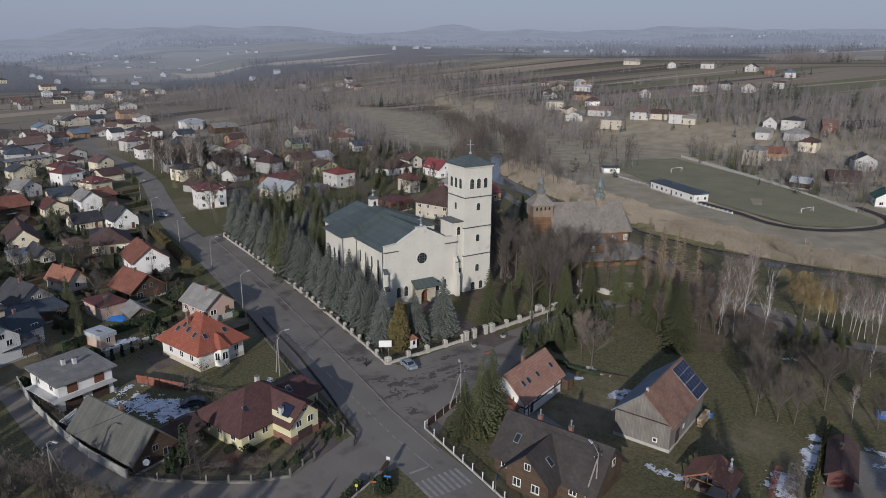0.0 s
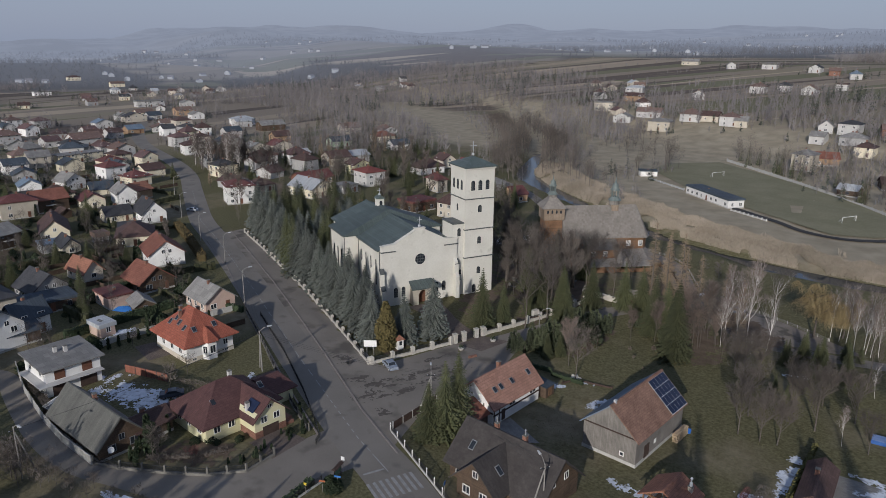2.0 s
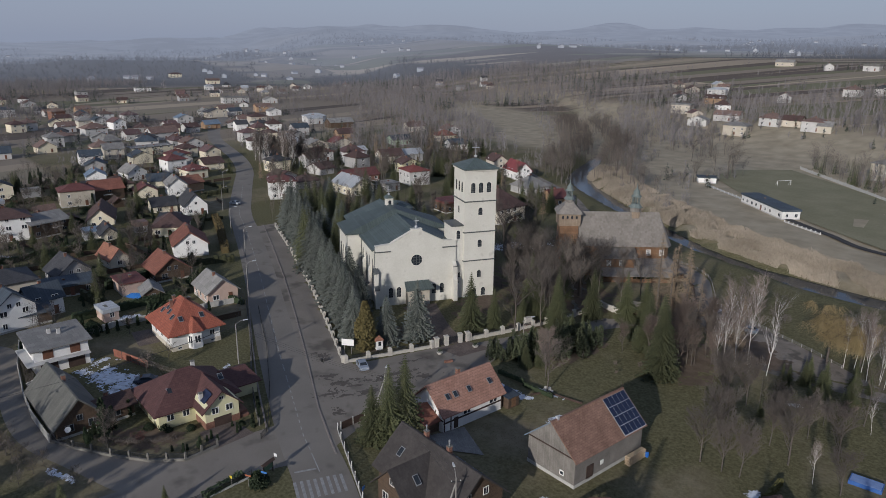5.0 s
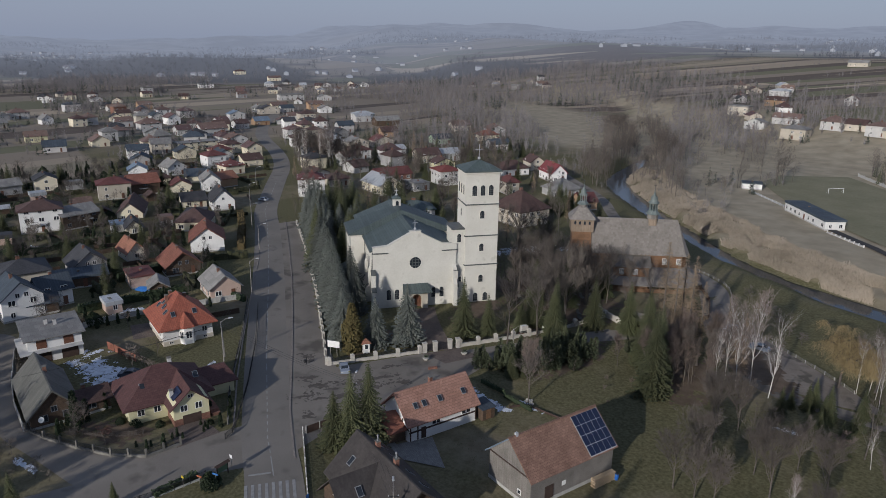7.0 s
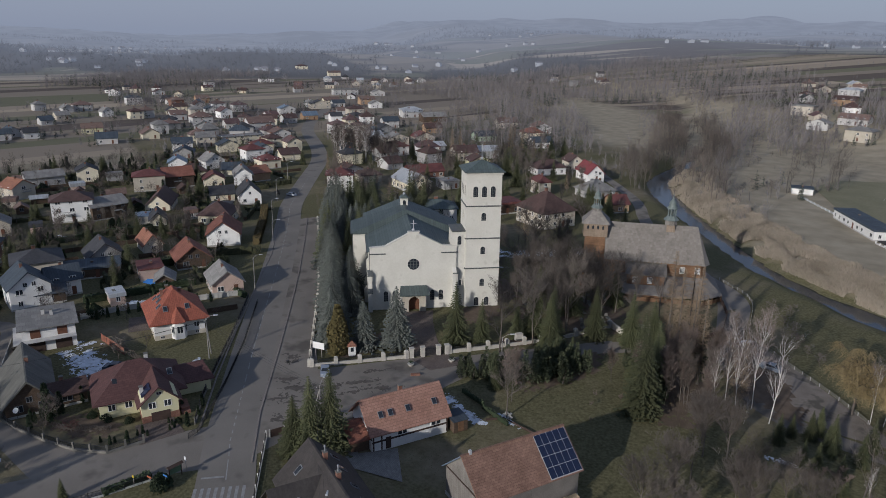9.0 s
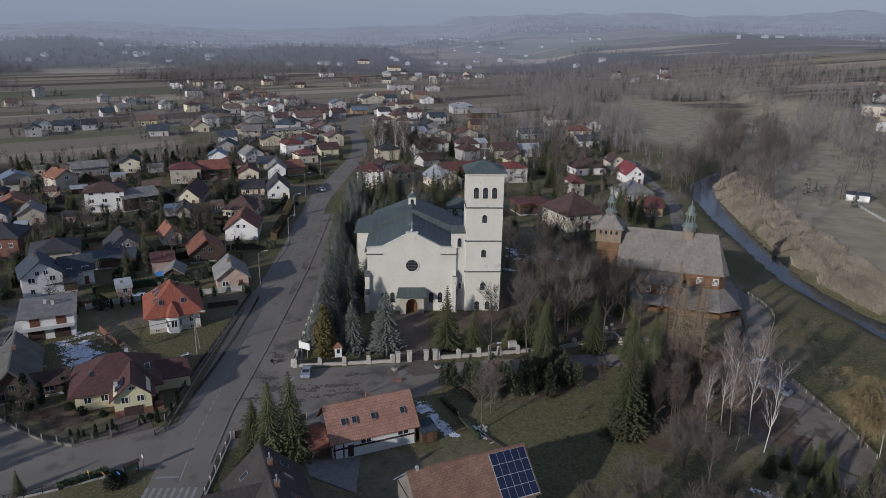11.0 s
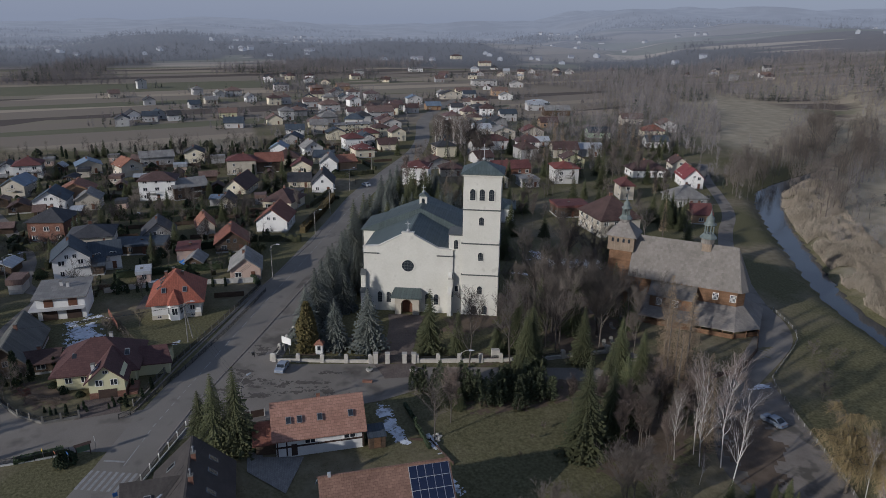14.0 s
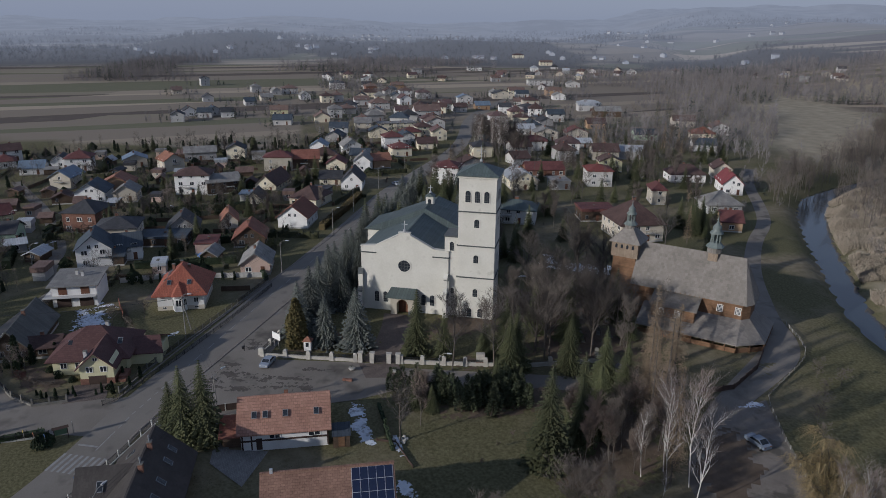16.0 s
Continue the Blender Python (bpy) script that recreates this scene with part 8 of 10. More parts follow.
# more unseen spruces to deepen the shade on the corner garden
for x, y, s_ in ((-59, 18, 1.25), (-64, 15, 1.35), (-69, 14, 1.3)):
    put(PROTO["spruce", int(abs(x)) % 3], x, y, s_, label="tall dark spruce added south of the lane to cast shade", group="lane spruces")
for x, y in CONES:
    put(PROTO["column", 0], x, y, 0.42, label="small orange-green conical shrub inside the fence", category="shrub", group="conical shrubs", sz=0.8)
# unseen spruces, added for the long shadows across the gardens
for x, y, s_ in ((-8, 69, 1.35), (-11.8, 71, 1.3), (5, 79, 1.25), (9, 86, 1.25), (14, 92, 1.2)):
    put(PROTO["spruce", int(abs(x)) % 3], x, y, s_, label="tall dark spruce added south of the gardens to cast shade", group="garden spruces")
put(PROTO["shrub", 0], -58.7, 63.6, 0.85, label="round dark evergreen bush on the junction lawn", category="shrub")
for x, y in ((-66, 198), (-61, 196), (-56, 192), (-52, 188), (-48, 186), (-63, 201), (-44, 184)):
    put(PROTO["dry", 0], x + 4, y + 2, rs.uniform(0.9, 1.3), label="dark leafless scrub on the river bank", category="shrub", group="bank scrub")
# rows of spruces mostly out of view, added for shade
for x, y in ((-66, 40), (-70, 33), (-76, 12), (-82, 8), (-88, 3), (-95, 6), (-101, 2), (-108, 6), (-115, 3), (-122, 8), (-130, 5), (-136, 10), (-143, 4), (-150, 9), (-157, 2), (-164, 6), (-98, 24), (-106, 25), (-113, 26), (-121, 27), (-128, 29)):
    put(PROTO["spruce", int(-x) % 3], x, y, rs.uniform(1.05, 1.4) if y < 15 else rs.uniform(0.5, 0.62), label="tall dark spruce added south of the lane to cast shade", group="lane spruces")
for k, (x, y) in enumerate(((-88.5, 49.0), (-86.8, 48.2), (-85.2, 47.4), (-90.0, 50.2), (-93.2, 51.2), (-74.2, 58.5), (-73.8, 61.0), (-74.4, 70.2), (-77.0, 72.4), (-79.8, 73.6), (-75.2, 63.4), (-80.6, 70.4), (-129.8, 60.2), (-130.2, 62.4), (-130.4, 64.6), (-130.6, 66.8), (-130.8, 69.0), (-130.9, 71.2), (-131.0, 73.4), (-131, 76), (-130.6, 79), (-130.2, 82), (-129.8, 85))):
    put(PROTO["column", 0], x, y, 0.5 + 0.35 * ((k * 7) % 5) / 5 if k < 12 else 0.75, label="clipped dark thuja column in the garden", group="thuja columns")


def clump(x, y, f):
    return noise.noise(Vector((x * f, y * f, 3.3)))


def joined(name, spots_, kinds, seed, label, what="part"):
    """Uncountable small growth: copies of the trees' own meshes merged into one object."""
    r = random.Random(seed)
    src = []
    for k in kinds:
        vs, fs, mi = [], [], []
        for c in PROTO[k].children:
            me = c.data
            n = len(me.vertices)
            co = np.empty(n * 3)
            me.vertices.foreach_get("co", co)
            off = sum(len(v) for v in vs)
            vs.append(co.reshape(-1, 3))
            me.calc_loop_triangles()
            t = np.empty(len(me.loop_triangles) * 3, int)
            me.loop_triangles.foreach_get("vertices", t)
            t = t.reshape(-1, 3)
            if len(t) > 650:
                t = np.concatenate([t[:24], t[24::len(t) // 480]])
            fs.append(t + off)
            mi.append((c.data.materials[0], len(t)))
        src.append((np.concatenate(vs), np.concatenate(fs), mi))
    mats, V, F, I, off = [], [], [], [], 0
    for x, y, s in spots_:
        v, f, mi = src[r.randrange(len(src))]
        a = r.uniform(0, 6.28)
        c, q = math.cos(a), math.sin(a)
        used, inv = np.unique(f, return_inverse=True)
        w = v[used] * s
        V.append(np.stack([w[:, 0] * c - w[:, 1] * q + x, w[:, 0] * q + w[:, 1] * c + y, w[:, 2] * r.uniform(0.85, 1.2) + gz(x, y)], 1))
        F.append(inv.reshape(-1, 3) + off)
        off += len(used)
        for m_, n in mi:
            if m_ not in mats:
                mats.append(m_)
            I.append(np.full(n, mats.index(m_)))
    me = bpy.data.meshes.new(name)
    V, F, I = np.concatenate(V), np.concatenate(F), np.concatenate(I)
    me.vertices.add(len(V))
    me.vertices.foreach_set("co", V.ravel())
    me.loops.add(len(F) * 3)
    me.loops.foreach_set("vertex_index", F.ravel().astype(np.int32))
    me.polygons.add(len(F))
    me.polygons.foreach_set("loop_start", np.arange(0, len(F) * 3, 3, dtype=np.int32))
    for m_ in mats:
        me.materials.append(m_)
    me.polygons.foreach_set("material_index", I.astype(np.int32))
    me.update(calc_edges=True)
    return tagged(new(name, me), label, "trees", kind="stuff")


def spots(n, seed, accept, region, smin=0.7, smax=1.3):
    r = random.Random(seed)
    out = []
    while len(out) < n:
        x, y = r.uniform(*region[0]), r.uniform(*region[1])
        if accept(x, y, r):
            out.append((x, y, r.uniform(smin, smax)))
    return out


def village_w(x, y, r):
    return free(x, y, 6.5) and y < 72 - 0.36 * (x + 100) and x > -330 - 0.3 * y


joined("garden_shrubs", spots(520, 21, village_w, ((-345, -128), (-30, 150)), 0.5, 1.5), [("dry", 0), ("dry", 0), ("shrub", 0), ("column", 0)], 21, "leafless and evergreen garden shrubs between the houses")
joined("garden_thicket", spots(330, 22, village_w, ((-345, -128), (-30, 150)), 0.3, 0.65), [("bare", 0), ("bare", 1), ("slim", 2)], 22, "leafless fruit trees crowding the gardens")
joined("north_gardens", spots(240, 23, lambda x, y, r: free(x, y, 6.5) and y > 84 - 0.40 * (x + 100) and float(line_distance(x, y, RIVER)) > 20 and float(line_distance(x, y, LANE)) > 7 and y < 150 - 0.85 * (x + 130) and not (-190 < x < -120 and y < 160), ((-420, -118), (130, 400)), 0.35, 0.95), [("bare", 1), ("slim", 0), ("slim", 1), ("dry", 0), ("spruce", 1)], 23, "bare trees and dark conifers round the far houses")
joined("copse", spots(9, 24, lambda x, y, r: y > 122 - 0.5 * (x + 30) and y < 158 + 0.1 * x + 0 and not (-41 < x < -28 and y < 122), ((-30, 14), (104, 160)), 0.35, 0.8), [("bare", 0), ("slim", 1), ("dry", 0), ("bare", 2)], 24, "leafless copse and brush on the garden slope")
joined("bank_trees", spots(150, 25, lambda x, y, r: 6 < float(line_distance(x, y, RIVER)) < 20 and x < -175 and float(line_distance(x, y, LANE)) > 6, ((-430, -170), (270, 560)), 0.45, 0.9), [("bare", 0), ("slim", 1), ("bare", 2), ("dry", 0)], 25, "leafless trees leaning along the river bank")
joined("river_trees", spots(120, 29, lambda x, y, r: ((6 if x < -180 else 13) < float(line_distance(x, y, RIVER)) < 24 and not (y < 240 - 0.62 * (x + 140) and x > -200) and float(line_distance(x, y, LANE)) > 6), ((-300, -146), (252, 400)), 0.6, 1.05), [("bare", 0), ("bare", 1), ("bare", 2), ("slim", 0)], 29, "dense tall leafless trees on both river banks")
joined("bend_trees", spots(150, 30, lambda x, y, r: 3.6 < float(line_distance(x, y, RIVER)) < 17 and float(line_distance(x, y, LANE)) > 6, ((-340, -196), (296, 450)), 0.6, 1.0), [("bare", 0), ("bare", 1), ("bare", 2), ("slim", 1)], 30, "dense leafless trees closing over the river bend")
joined("river_end_trees", spots(32, 33, lambda x, y, r: 4.6 < float(line_distance(x, y, RIVER)) < 10, ((-330, -221), (336, 450)), 0.7, 1.1), [("bare", 0), ("bare", 2), ("orchard", 0)], 33, "leafless trees standing over the narrow upper river")
joined("lane_thicket", spots(26, 31, lambda x, y, r: y < 37.0 + 0.25 * (x + 92) + 0.0, ((-106, -90), (27, 37)), 1.0, 1.8), [("dry", 0)], 31, "dense brown leafless thicket beside the lane")
joined("meadow_bushes", spots(70, 26, lambda x, y, r: clump(x, y, 0.02) > 0.2 and float(line_distance(x, y, RIVER)) > 18, ((-260, -140), (290, 420)), 0.5, 1.3), [("dry", 0), ("bare", 1)], 26, "scattered leafless bushes on the dry meadow")
joined("cemetery_brush", spots(40, 27, lambda x, y, r: free(x, y, 7), ((-116, -76), (146, 182)), 0.4, 0.9), [("dry", 0), ("slim", 0), ("bare", 1)], 27, "leafless undergrowth among the graves")
joined("pitch_trees", spots(60, 28, lambda x, y, r: 0 < (y - (404 - 0.93 * (x + 134))) < 26, ((-134, -30), (306, 430)), 0.5, 1.0), [("bare", 0), ("slim", 2), ("spruce", 0), ("bare", 2)], 28, "row of bare trees and conifers behind the pitch")
for o in PROTOS:
    for q in (*o.children_recursive, o):
        bpy.data.objects.remove(q)


# woods too far off to count, merged
def inside(X, Y, poly):
    hit = np.zeros(X.shape, bool)
    for (ax, ay), (bx, by) in zip(poly, poly[1:] + poly[:1]):
        with np.errstate(divide="ignore", invalid="ignore"):
            hit ^= ((ay > Y) != (by > Y)) & (X < (bx - ax) * (Y - ay) / (by - ay) + ax)
    return hit


PLOUGHED = [(-880, 350), (-505, 266), (-507, 217), (-634, 172), (-765, 185)]
HAYFIELD = [(-540, 505), (-365, 552), (-318, 490), (-198, 336), (-222, 322), (-277, 330), (-330, 372)]


def bare_land(X, Y):
    """Meadows, fields, roads and water, where no tree stands."""
    s_ = Y + 0.33 * X
    river = line_distance(X, Y, RIVER)
    out = inside(X, Y, PLOUGHED) | inside(X, Y, HAYFIELD)
    out |= (X > -330) & (Y > 240) & (Y < 470) & (s_ < 345) & (river > 26) & (Y > 205 - 0.75 * (X + 80))
    out |= (X < -312) & (X > -720) & (Y < 104) & (Y > -200)
    out |= (X > -160) & (X < -15) & (Y > 255) & (Y < 410 - 0.5 * (X + 100)) & (s_ < 330)
    out |= (line_distance(X, Y, ROAD_MAIN) < 8) | (river < 7) | (line_distance(X, Y, LANE) < 6)
    return out


def house_gap(X, Y):
    best = np.full(X.shape, 1e9)
    for h in HOUSES:
        best = np.minimum(best, np.hypot(X - h.x, Y - h.y))
    return best


def stands(n, seed, region, accept, smin, smax):
    """Places for n trees: even throws over a region, kept where accept says so."""
    r = np.random.RandomState(seed)
    X, Y = r.uniform(*region[0], n * 9), r.uniform(*region[1], n * 9)
    ok = accept(X, Y)
    X, Y = X[ok][:n], Y[ok][:n]
    return np.stack([X, Y, r.uniform(smin, smax, len(X))], 1)


def woods(name, at, material, seed, label, h0=11.0, twigs=34, w=0.13, slim=0.30, low=0.12, cone=False, kind="stuff"):
    """Trees merged into one mesh: a thin stem each, and fine tapering twigs out to an uneven crown."""
    r = np.random.RandomState(seed)
    n = len(at)
    x, y = at[:, 0], at[:, 1]
    z, h = height(x, y), h0 * at[:, 2] * r.uniform(0.75, 1.2, n)
    V = np.zeros((n, twigs + 1, 3, 3))
    V[:, 0, 0] = np.stack([x - w * 1.1, y, z - 0.5], 1)
    V[:, 0, 1] = np.stack([x + w * 1.1, y, z - 0.5], 1)
    V[:, 0, 2] = np.stack([x, y, z + h * 0.95], 1)
    a, f = r.uniform(0, 2 * np.pi, (n, twigs)), r.uniform(0, 1, (n, twigs))
    H = h[:, None]
    if cone:
        tip = H * (low + (0.98 - low) * f)
        rad = H * slim * (1 - f) ** 0.9 * r.uniform(0.6, 1.1, (n, twigs))
        base, inner = tip + rad * 0.35, 0.0
    else:
        tip = H * (0.30 + 0.70 * f)
        rad = H * slim * np.sqrt(np.maximum(0.03, 1 - ((f - 0.45) / 0.58) ** 2)) * r.uniform(0.25, 1.0, (n, twigs))
        base, inner = np.maximum(H * low, tip - rad * r.uniform(0.8, 2.0, (n, twigs))), 0.06
    ca, sa = np.cos(a), np.sin(a)
    p = np.stack([x[:, None] + ca * rad * inner, y[:, None] + sa * rad * inner, z[:, None] + base], -1)
    q = np.stack([x[:, None] + ca * rad, y[:, None] + sa * rad, z[:, None] + tip], -1)
    side = r.normal(size=(n, twigs, 3)) * (1, 1, 0.5)
    side *= (w * (2.6 if cone else 1.0)) / np.maximum(0.3, np.linalg.norm(side, axis=-1, keepdims=True))
    V[:, 1:, 0], V[:, 1:, 1], V[:, 1:, 2] = p - side * 0.7, p + side * 0.7 + (q - p) * 0.25, q
    if cone:
        V[:, 1:, 0], V[:, 1:, 1], V[:, 1:, 2] = p, q - side, q + side
    V = V.reshape(-1, 3)
    m = len(V)
    me = bpy.data.meshes.new(name)
    me.vertices.add(m)
    me.vertices.foreach_set("co", V.ravel())
    me.loops.add(m)
    me.loops.foreach_set("vertex_index", np.arange(m, dtype=np.int32))
    me.polygons.add(m // 3)
    me.polygons.foreach_set("loop_start", np.arange(0, m, 3, dtype=np.int32))
    me.materials.append(material)
    me.update(calc_edges=True)
    return tagged(new(name, me), label, "trees", kind=kind)


def valley(X, Y):
    R, s_ = np.hypot(X, Y), Y + 0.33 * X
    n = uneven(X, Y, 150, 7)
    belt = (s_ > 325) & (s_ < 500) & (X > -420) & (n > -0.55)
    return (R > 330) & (R < 1080) & ~bare_land(X, Y) & (house_gap(X, Y) > 8.5) & (belt | ((s_ < 560) & (n > 0.06)) | (n > 0.66)) & ~((X > -345) & (Y < 330) & (R < 400))


def round_houses(X, Y):
    g = house_gap(X, Y)
    return (g > 8) & (g < 19) & (np.hypot(X, Y) > 330) & (line_distance(X, Y, ROAD_MAIN) > 8) & (line_distance(X, Y, RIVER) > 8)


def hedgerows(X, Y):
    s_ = Y + 0.33 * X
    v = (-0.6 * X + 0.8 * Y) / 95
    return (s_ > 500) & (np.hypot(X, Y) < 1100) & (np.abs(v - np.round(v)) < 0.03) & (uneven(X, Y, 160, 9) > 0.05) & (house_gap(X, Y) > 9)


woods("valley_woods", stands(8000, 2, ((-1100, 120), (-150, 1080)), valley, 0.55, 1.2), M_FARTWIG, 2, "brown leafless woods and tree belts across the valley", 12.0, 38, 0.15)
woods("valley_scrub", stands(5000, 3, ((-1100, 120), (-150, 1080)), valley, 0.3, 0.7), M_SCRUB, 3, "low leafless scrub between the trees of the valley", 8.0, 24, 0.13, 0.42, 0.05)
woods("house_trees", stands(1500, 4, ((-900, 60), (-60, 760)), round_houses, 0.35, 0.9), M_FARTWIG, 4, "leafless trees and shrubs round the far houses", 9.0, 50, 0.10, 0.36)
woods("house_conifers", stands(520, 5, ((-900, 60), (-60, 760)), round_houses, 0.4, 1.0), M_FARGREEN, 5, "dark conifers and hedges round the far houses", 9.0, 70, 0.13, 0.22, 0.03, True)
woods("valley_conifers", stands(1300, 6, ((-1000, 100), (-150, 900)), lambda X, Y: valley(X, Y) & (uneven(X, Y, 60, 12) > 0.42), 0.5, 1.15), M_FARGREEN, 6, "small stands of dark conifers across the valley", 12.0, 60, 0.16, 0.2, 0.04, True)
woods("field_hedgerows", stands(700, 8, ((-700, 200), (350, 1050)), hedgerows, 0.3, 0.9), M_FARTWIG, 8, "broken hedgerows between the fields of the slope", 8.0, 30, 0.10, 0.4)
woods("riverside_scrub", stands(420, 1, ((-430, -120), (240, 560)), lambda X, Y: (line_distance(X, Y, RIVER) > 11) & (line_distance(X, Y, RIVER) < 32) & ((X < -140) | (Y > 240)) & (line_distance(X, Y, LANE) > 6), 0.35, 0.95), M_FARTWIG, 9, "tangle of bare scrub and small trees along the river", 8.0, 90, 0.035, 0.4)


def far_belt(lo, hi):
    return lambda X, Y: (np.hypot(X, Y) > lo) & (np.hypot(X, Y) < hi) & (uneven(X, Y, 330, 5) + 0.35 * uneven(X, Y, 120, 6) > -0.14)


# mixes haze into a surface: base dimmed by share, blue-grey emission added
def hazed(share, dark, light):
    m = mat("haze_glow_backdrop", tuple(c * (1 - share) for c in dark), tuple(c * (1 - share) for c in light), 0.01, 0.95)
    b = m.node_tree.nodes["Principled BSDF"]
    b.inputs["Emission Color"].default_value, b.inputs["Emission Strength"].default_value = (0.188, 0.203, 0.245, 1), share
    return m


# each farther belt of woods gets more haze glow
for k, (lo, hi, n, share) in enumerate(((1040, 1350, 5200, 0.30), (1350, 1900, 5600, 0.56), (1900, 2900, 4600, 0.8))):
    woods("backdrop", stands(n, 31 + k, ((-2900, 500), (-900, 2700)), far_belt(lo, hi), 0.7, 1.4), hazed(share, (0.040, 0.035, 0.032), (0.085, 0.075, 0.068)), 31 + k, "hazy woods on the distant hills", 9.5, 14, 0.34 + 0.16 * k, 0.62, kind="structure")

# ---- fences, walls, lamps, cars and small things ----
def rail_mesh(L, h, n):
    g = Geo().box(0, L, -0.02, 0.02, 0.12, 0.17).box(0, L, -0.02, 0.02, h - 0.08, h - 0.03)
    for k in range(n):
        x = (k + 0.5) * L / n
        g.box(x - 0.018, x + 0.018, -0.015, 0.015, 0.1, h)
    return g


def fence(line, step, label, post, base=None, panel=None, name="fence", post_h=1.6, post_w=0.3, base_h=0.6, base_w=0.3, panel_h=0.9, z_off=0.0):
    """Posts along a line, with a low base wall and panels between them."""
    x0, y0 = line[0]
    e = thing(name, pose(0, 0, 0), label, "fence")
    pw = post_w / 2
    pm = Geo().add([(-pw * 1.15, -pw * 1.15, -0.3), (pw * 1.15, -pw * 1.15, -0.3), (pw * 1.15, pw * 1.15, -0.3), (-pw * 1.15, pw * 1.15, -0.3), (-pw, -pw, post_h), (pw, -pw, post_h), (pw, pw, post_h), (-pw, pw, post_h), (0, 0, post_h + pw * 0.7)],
                   [(0, 1, 5, 4), (1, 2, 6, 5), (2, 3, 7, 6), (3, 0, 4, 7), (4, 5, 8), (5, 6, 8), (6, 7, 8), (7, 4, 8)]).mesh("post", post)
    cache = {}
    for (ax, ay), (bx, by) in zip(line, line[1:]):
        D = math.hypot(bx - ax, by - ay)
        n = max(1, round(D / step))
        rot = math.degrees(math.atan2(by - ay, bx - ax))
        L = D / n
        for k in range(n):
            x, y = ax + (bx - ax) * k / n, ay + (by - ay) * k / n
            x2, y2 = ax + (bx - ax) * (k + 1) / n, ay + (by - ay) * (k + 1) / n
            z = min(gz(x, y), gz(x2, y2)) + z_off
            part("post", pm, None, e, m=pose(x, y, z, 0, 0, rot))
            key = round(L, 2)
            if base:
                if ("b", key) not in cache:
                    cache["b", key] = Geo().box(pw, L - pw, -base_w / 2, base_w / 2, -0.4, base_h).mesh("base_wall", base)
                part("base_wall", cache["b", key], None, e, m=pose(x, y, z, 0, 0, rot))
            if panel:
                if ("p", key) not in cache:
                    cache["p", key] = rail_mesh(L - post_w, panel_h, max(4, int(L / 0.16))).mesh("panel", panel)
                tagged(part("panel", cache["p", key], None, e, m=pose(x, y, z, 0, 0, rot) @ pose(pw, 0, base_h if base else 0.05)), kind="stuff")
    part("post", pm, None, e, m=pose(*line[-1], gz(*line[-1]) + z_off))
    return e


fence([(-86.0, 94.9), (-98, 99.8), (-127, 111.2), (-165, 124.6), (-191, 133.2)], 4.0, "churchyard fence of pale stone posts and dark iron panels", M_STONE, M_STONE, M_METAL, post_w=0.6, post_h=1.5, base_h=0.5, base_w=0.36, panel_h=0.8)
fence([(-85.6, 95.3), (-80.6, 113.4)], 4.7, "churchyard front fence of pale stone posts, low wall and iron panels", M_STONE, M_STONE, M_METAL, post_w=0.75, post_h=1.6, base_h=0.6, base_w=0.4, panel_h=0.8)
fence([(-78.6, 122.2), (-75.8, 134.4), (-73.6, 146.0), (-73.6, 160.5)], 4.4, "low stone churchyard wall with tapered pale posts", M_STONE, M_STONE, M_METAL, post_w=0.75, post_h=1.7, base_h=0.75, base_w=0.45, panel_h=0.6)
gate = thing("gate", pose(-80.3, 114.4, 0, 0, 0, 76.5), "iron churchyard gate between pale stone pillars", "gate")
for x in (0, 2.3, 5.6, 7.4):
    part("pillar", Geo().box(x - 0.42, x + 0.42, -0.42, 0.42, -0.3, 2.0).box(x - 0.5, x + 0.5, -0.5, 0.5, 2.0, 2.15), M_STONE, gate)
for x, w in ((2.75, 1.2), (3.97, 1.2), (0.45, 1.4), (6.05, 0.9)):
    part("leaf", rail_mesh(w, 1.6, int(w / 0.13)), M_METAL, gate, m=pose(x, 0, 0.05))

fence([(-133.8, 46.2), (-122, 43.9), (-109, 42.6), (-100, 42.3), (-90.2, 42.9)], 3.0, "solid pale concrete panel wall along the lane", M_CONC, M_CONC, None, "garden_wall", 1.7, 0.2, 1.6, 0.1)
fence([(-90.2, 43.2), (-86.0, 45.4), (-80.0, 49.4), (-75.0, 53.4), (-71.7, 57.9), (-72.4, 63.2)], 3.2, "garden fence of stained concrete posts, low base and dark metal panels", M_DKCONC, M_DKCONC, M_METAL, post_h=1.5, post_w=0.28, base_h=0.45, panel_h=0.9)
fence([(-74.3, 71.3), (-82.7, 74.2), (-94.4, 79.2), (-108.3, 85.4), (-128, 93.6)], 2.8, "weathered metal garden fence along the road", M_DKCONC, M_DKCONC, M_METAL, post_h=1.4, post_w=0.16, base_h=0.25, panel_h=1.0)
fence([(-64.6, 80.6), (-56.3, 77.4), (-46.5, 73.6), (-36, 69.5), (-26, 65.4)], 2.6, "white-posted mesh fence along the pavement", M_FRAME, M_CONC, M_METAL, post_h=1.5, post_w=0.14, base_h=0.3, panel_h=1.0, base_w=0.2)
fence([(-64.6, 81.2), (-65.0, 86.1), (-65.8, 93.0)], 2.6, "dark board fence with pale concrete posts", M_CONC, M_TIMBER, None, post_h=1.5, post_w=0.16, base_h=1.35, base_w=0.06)
fence([(-131.5, 57.0), (-133.0, 64.6), (-132.5, 77.0), (-131, 92)], 2.5, "pale concrete panel fence behind the lawn", M_CONC, M_CONC, None, "garden_wall", 1.5, 0.18, 1.35, 0.08)
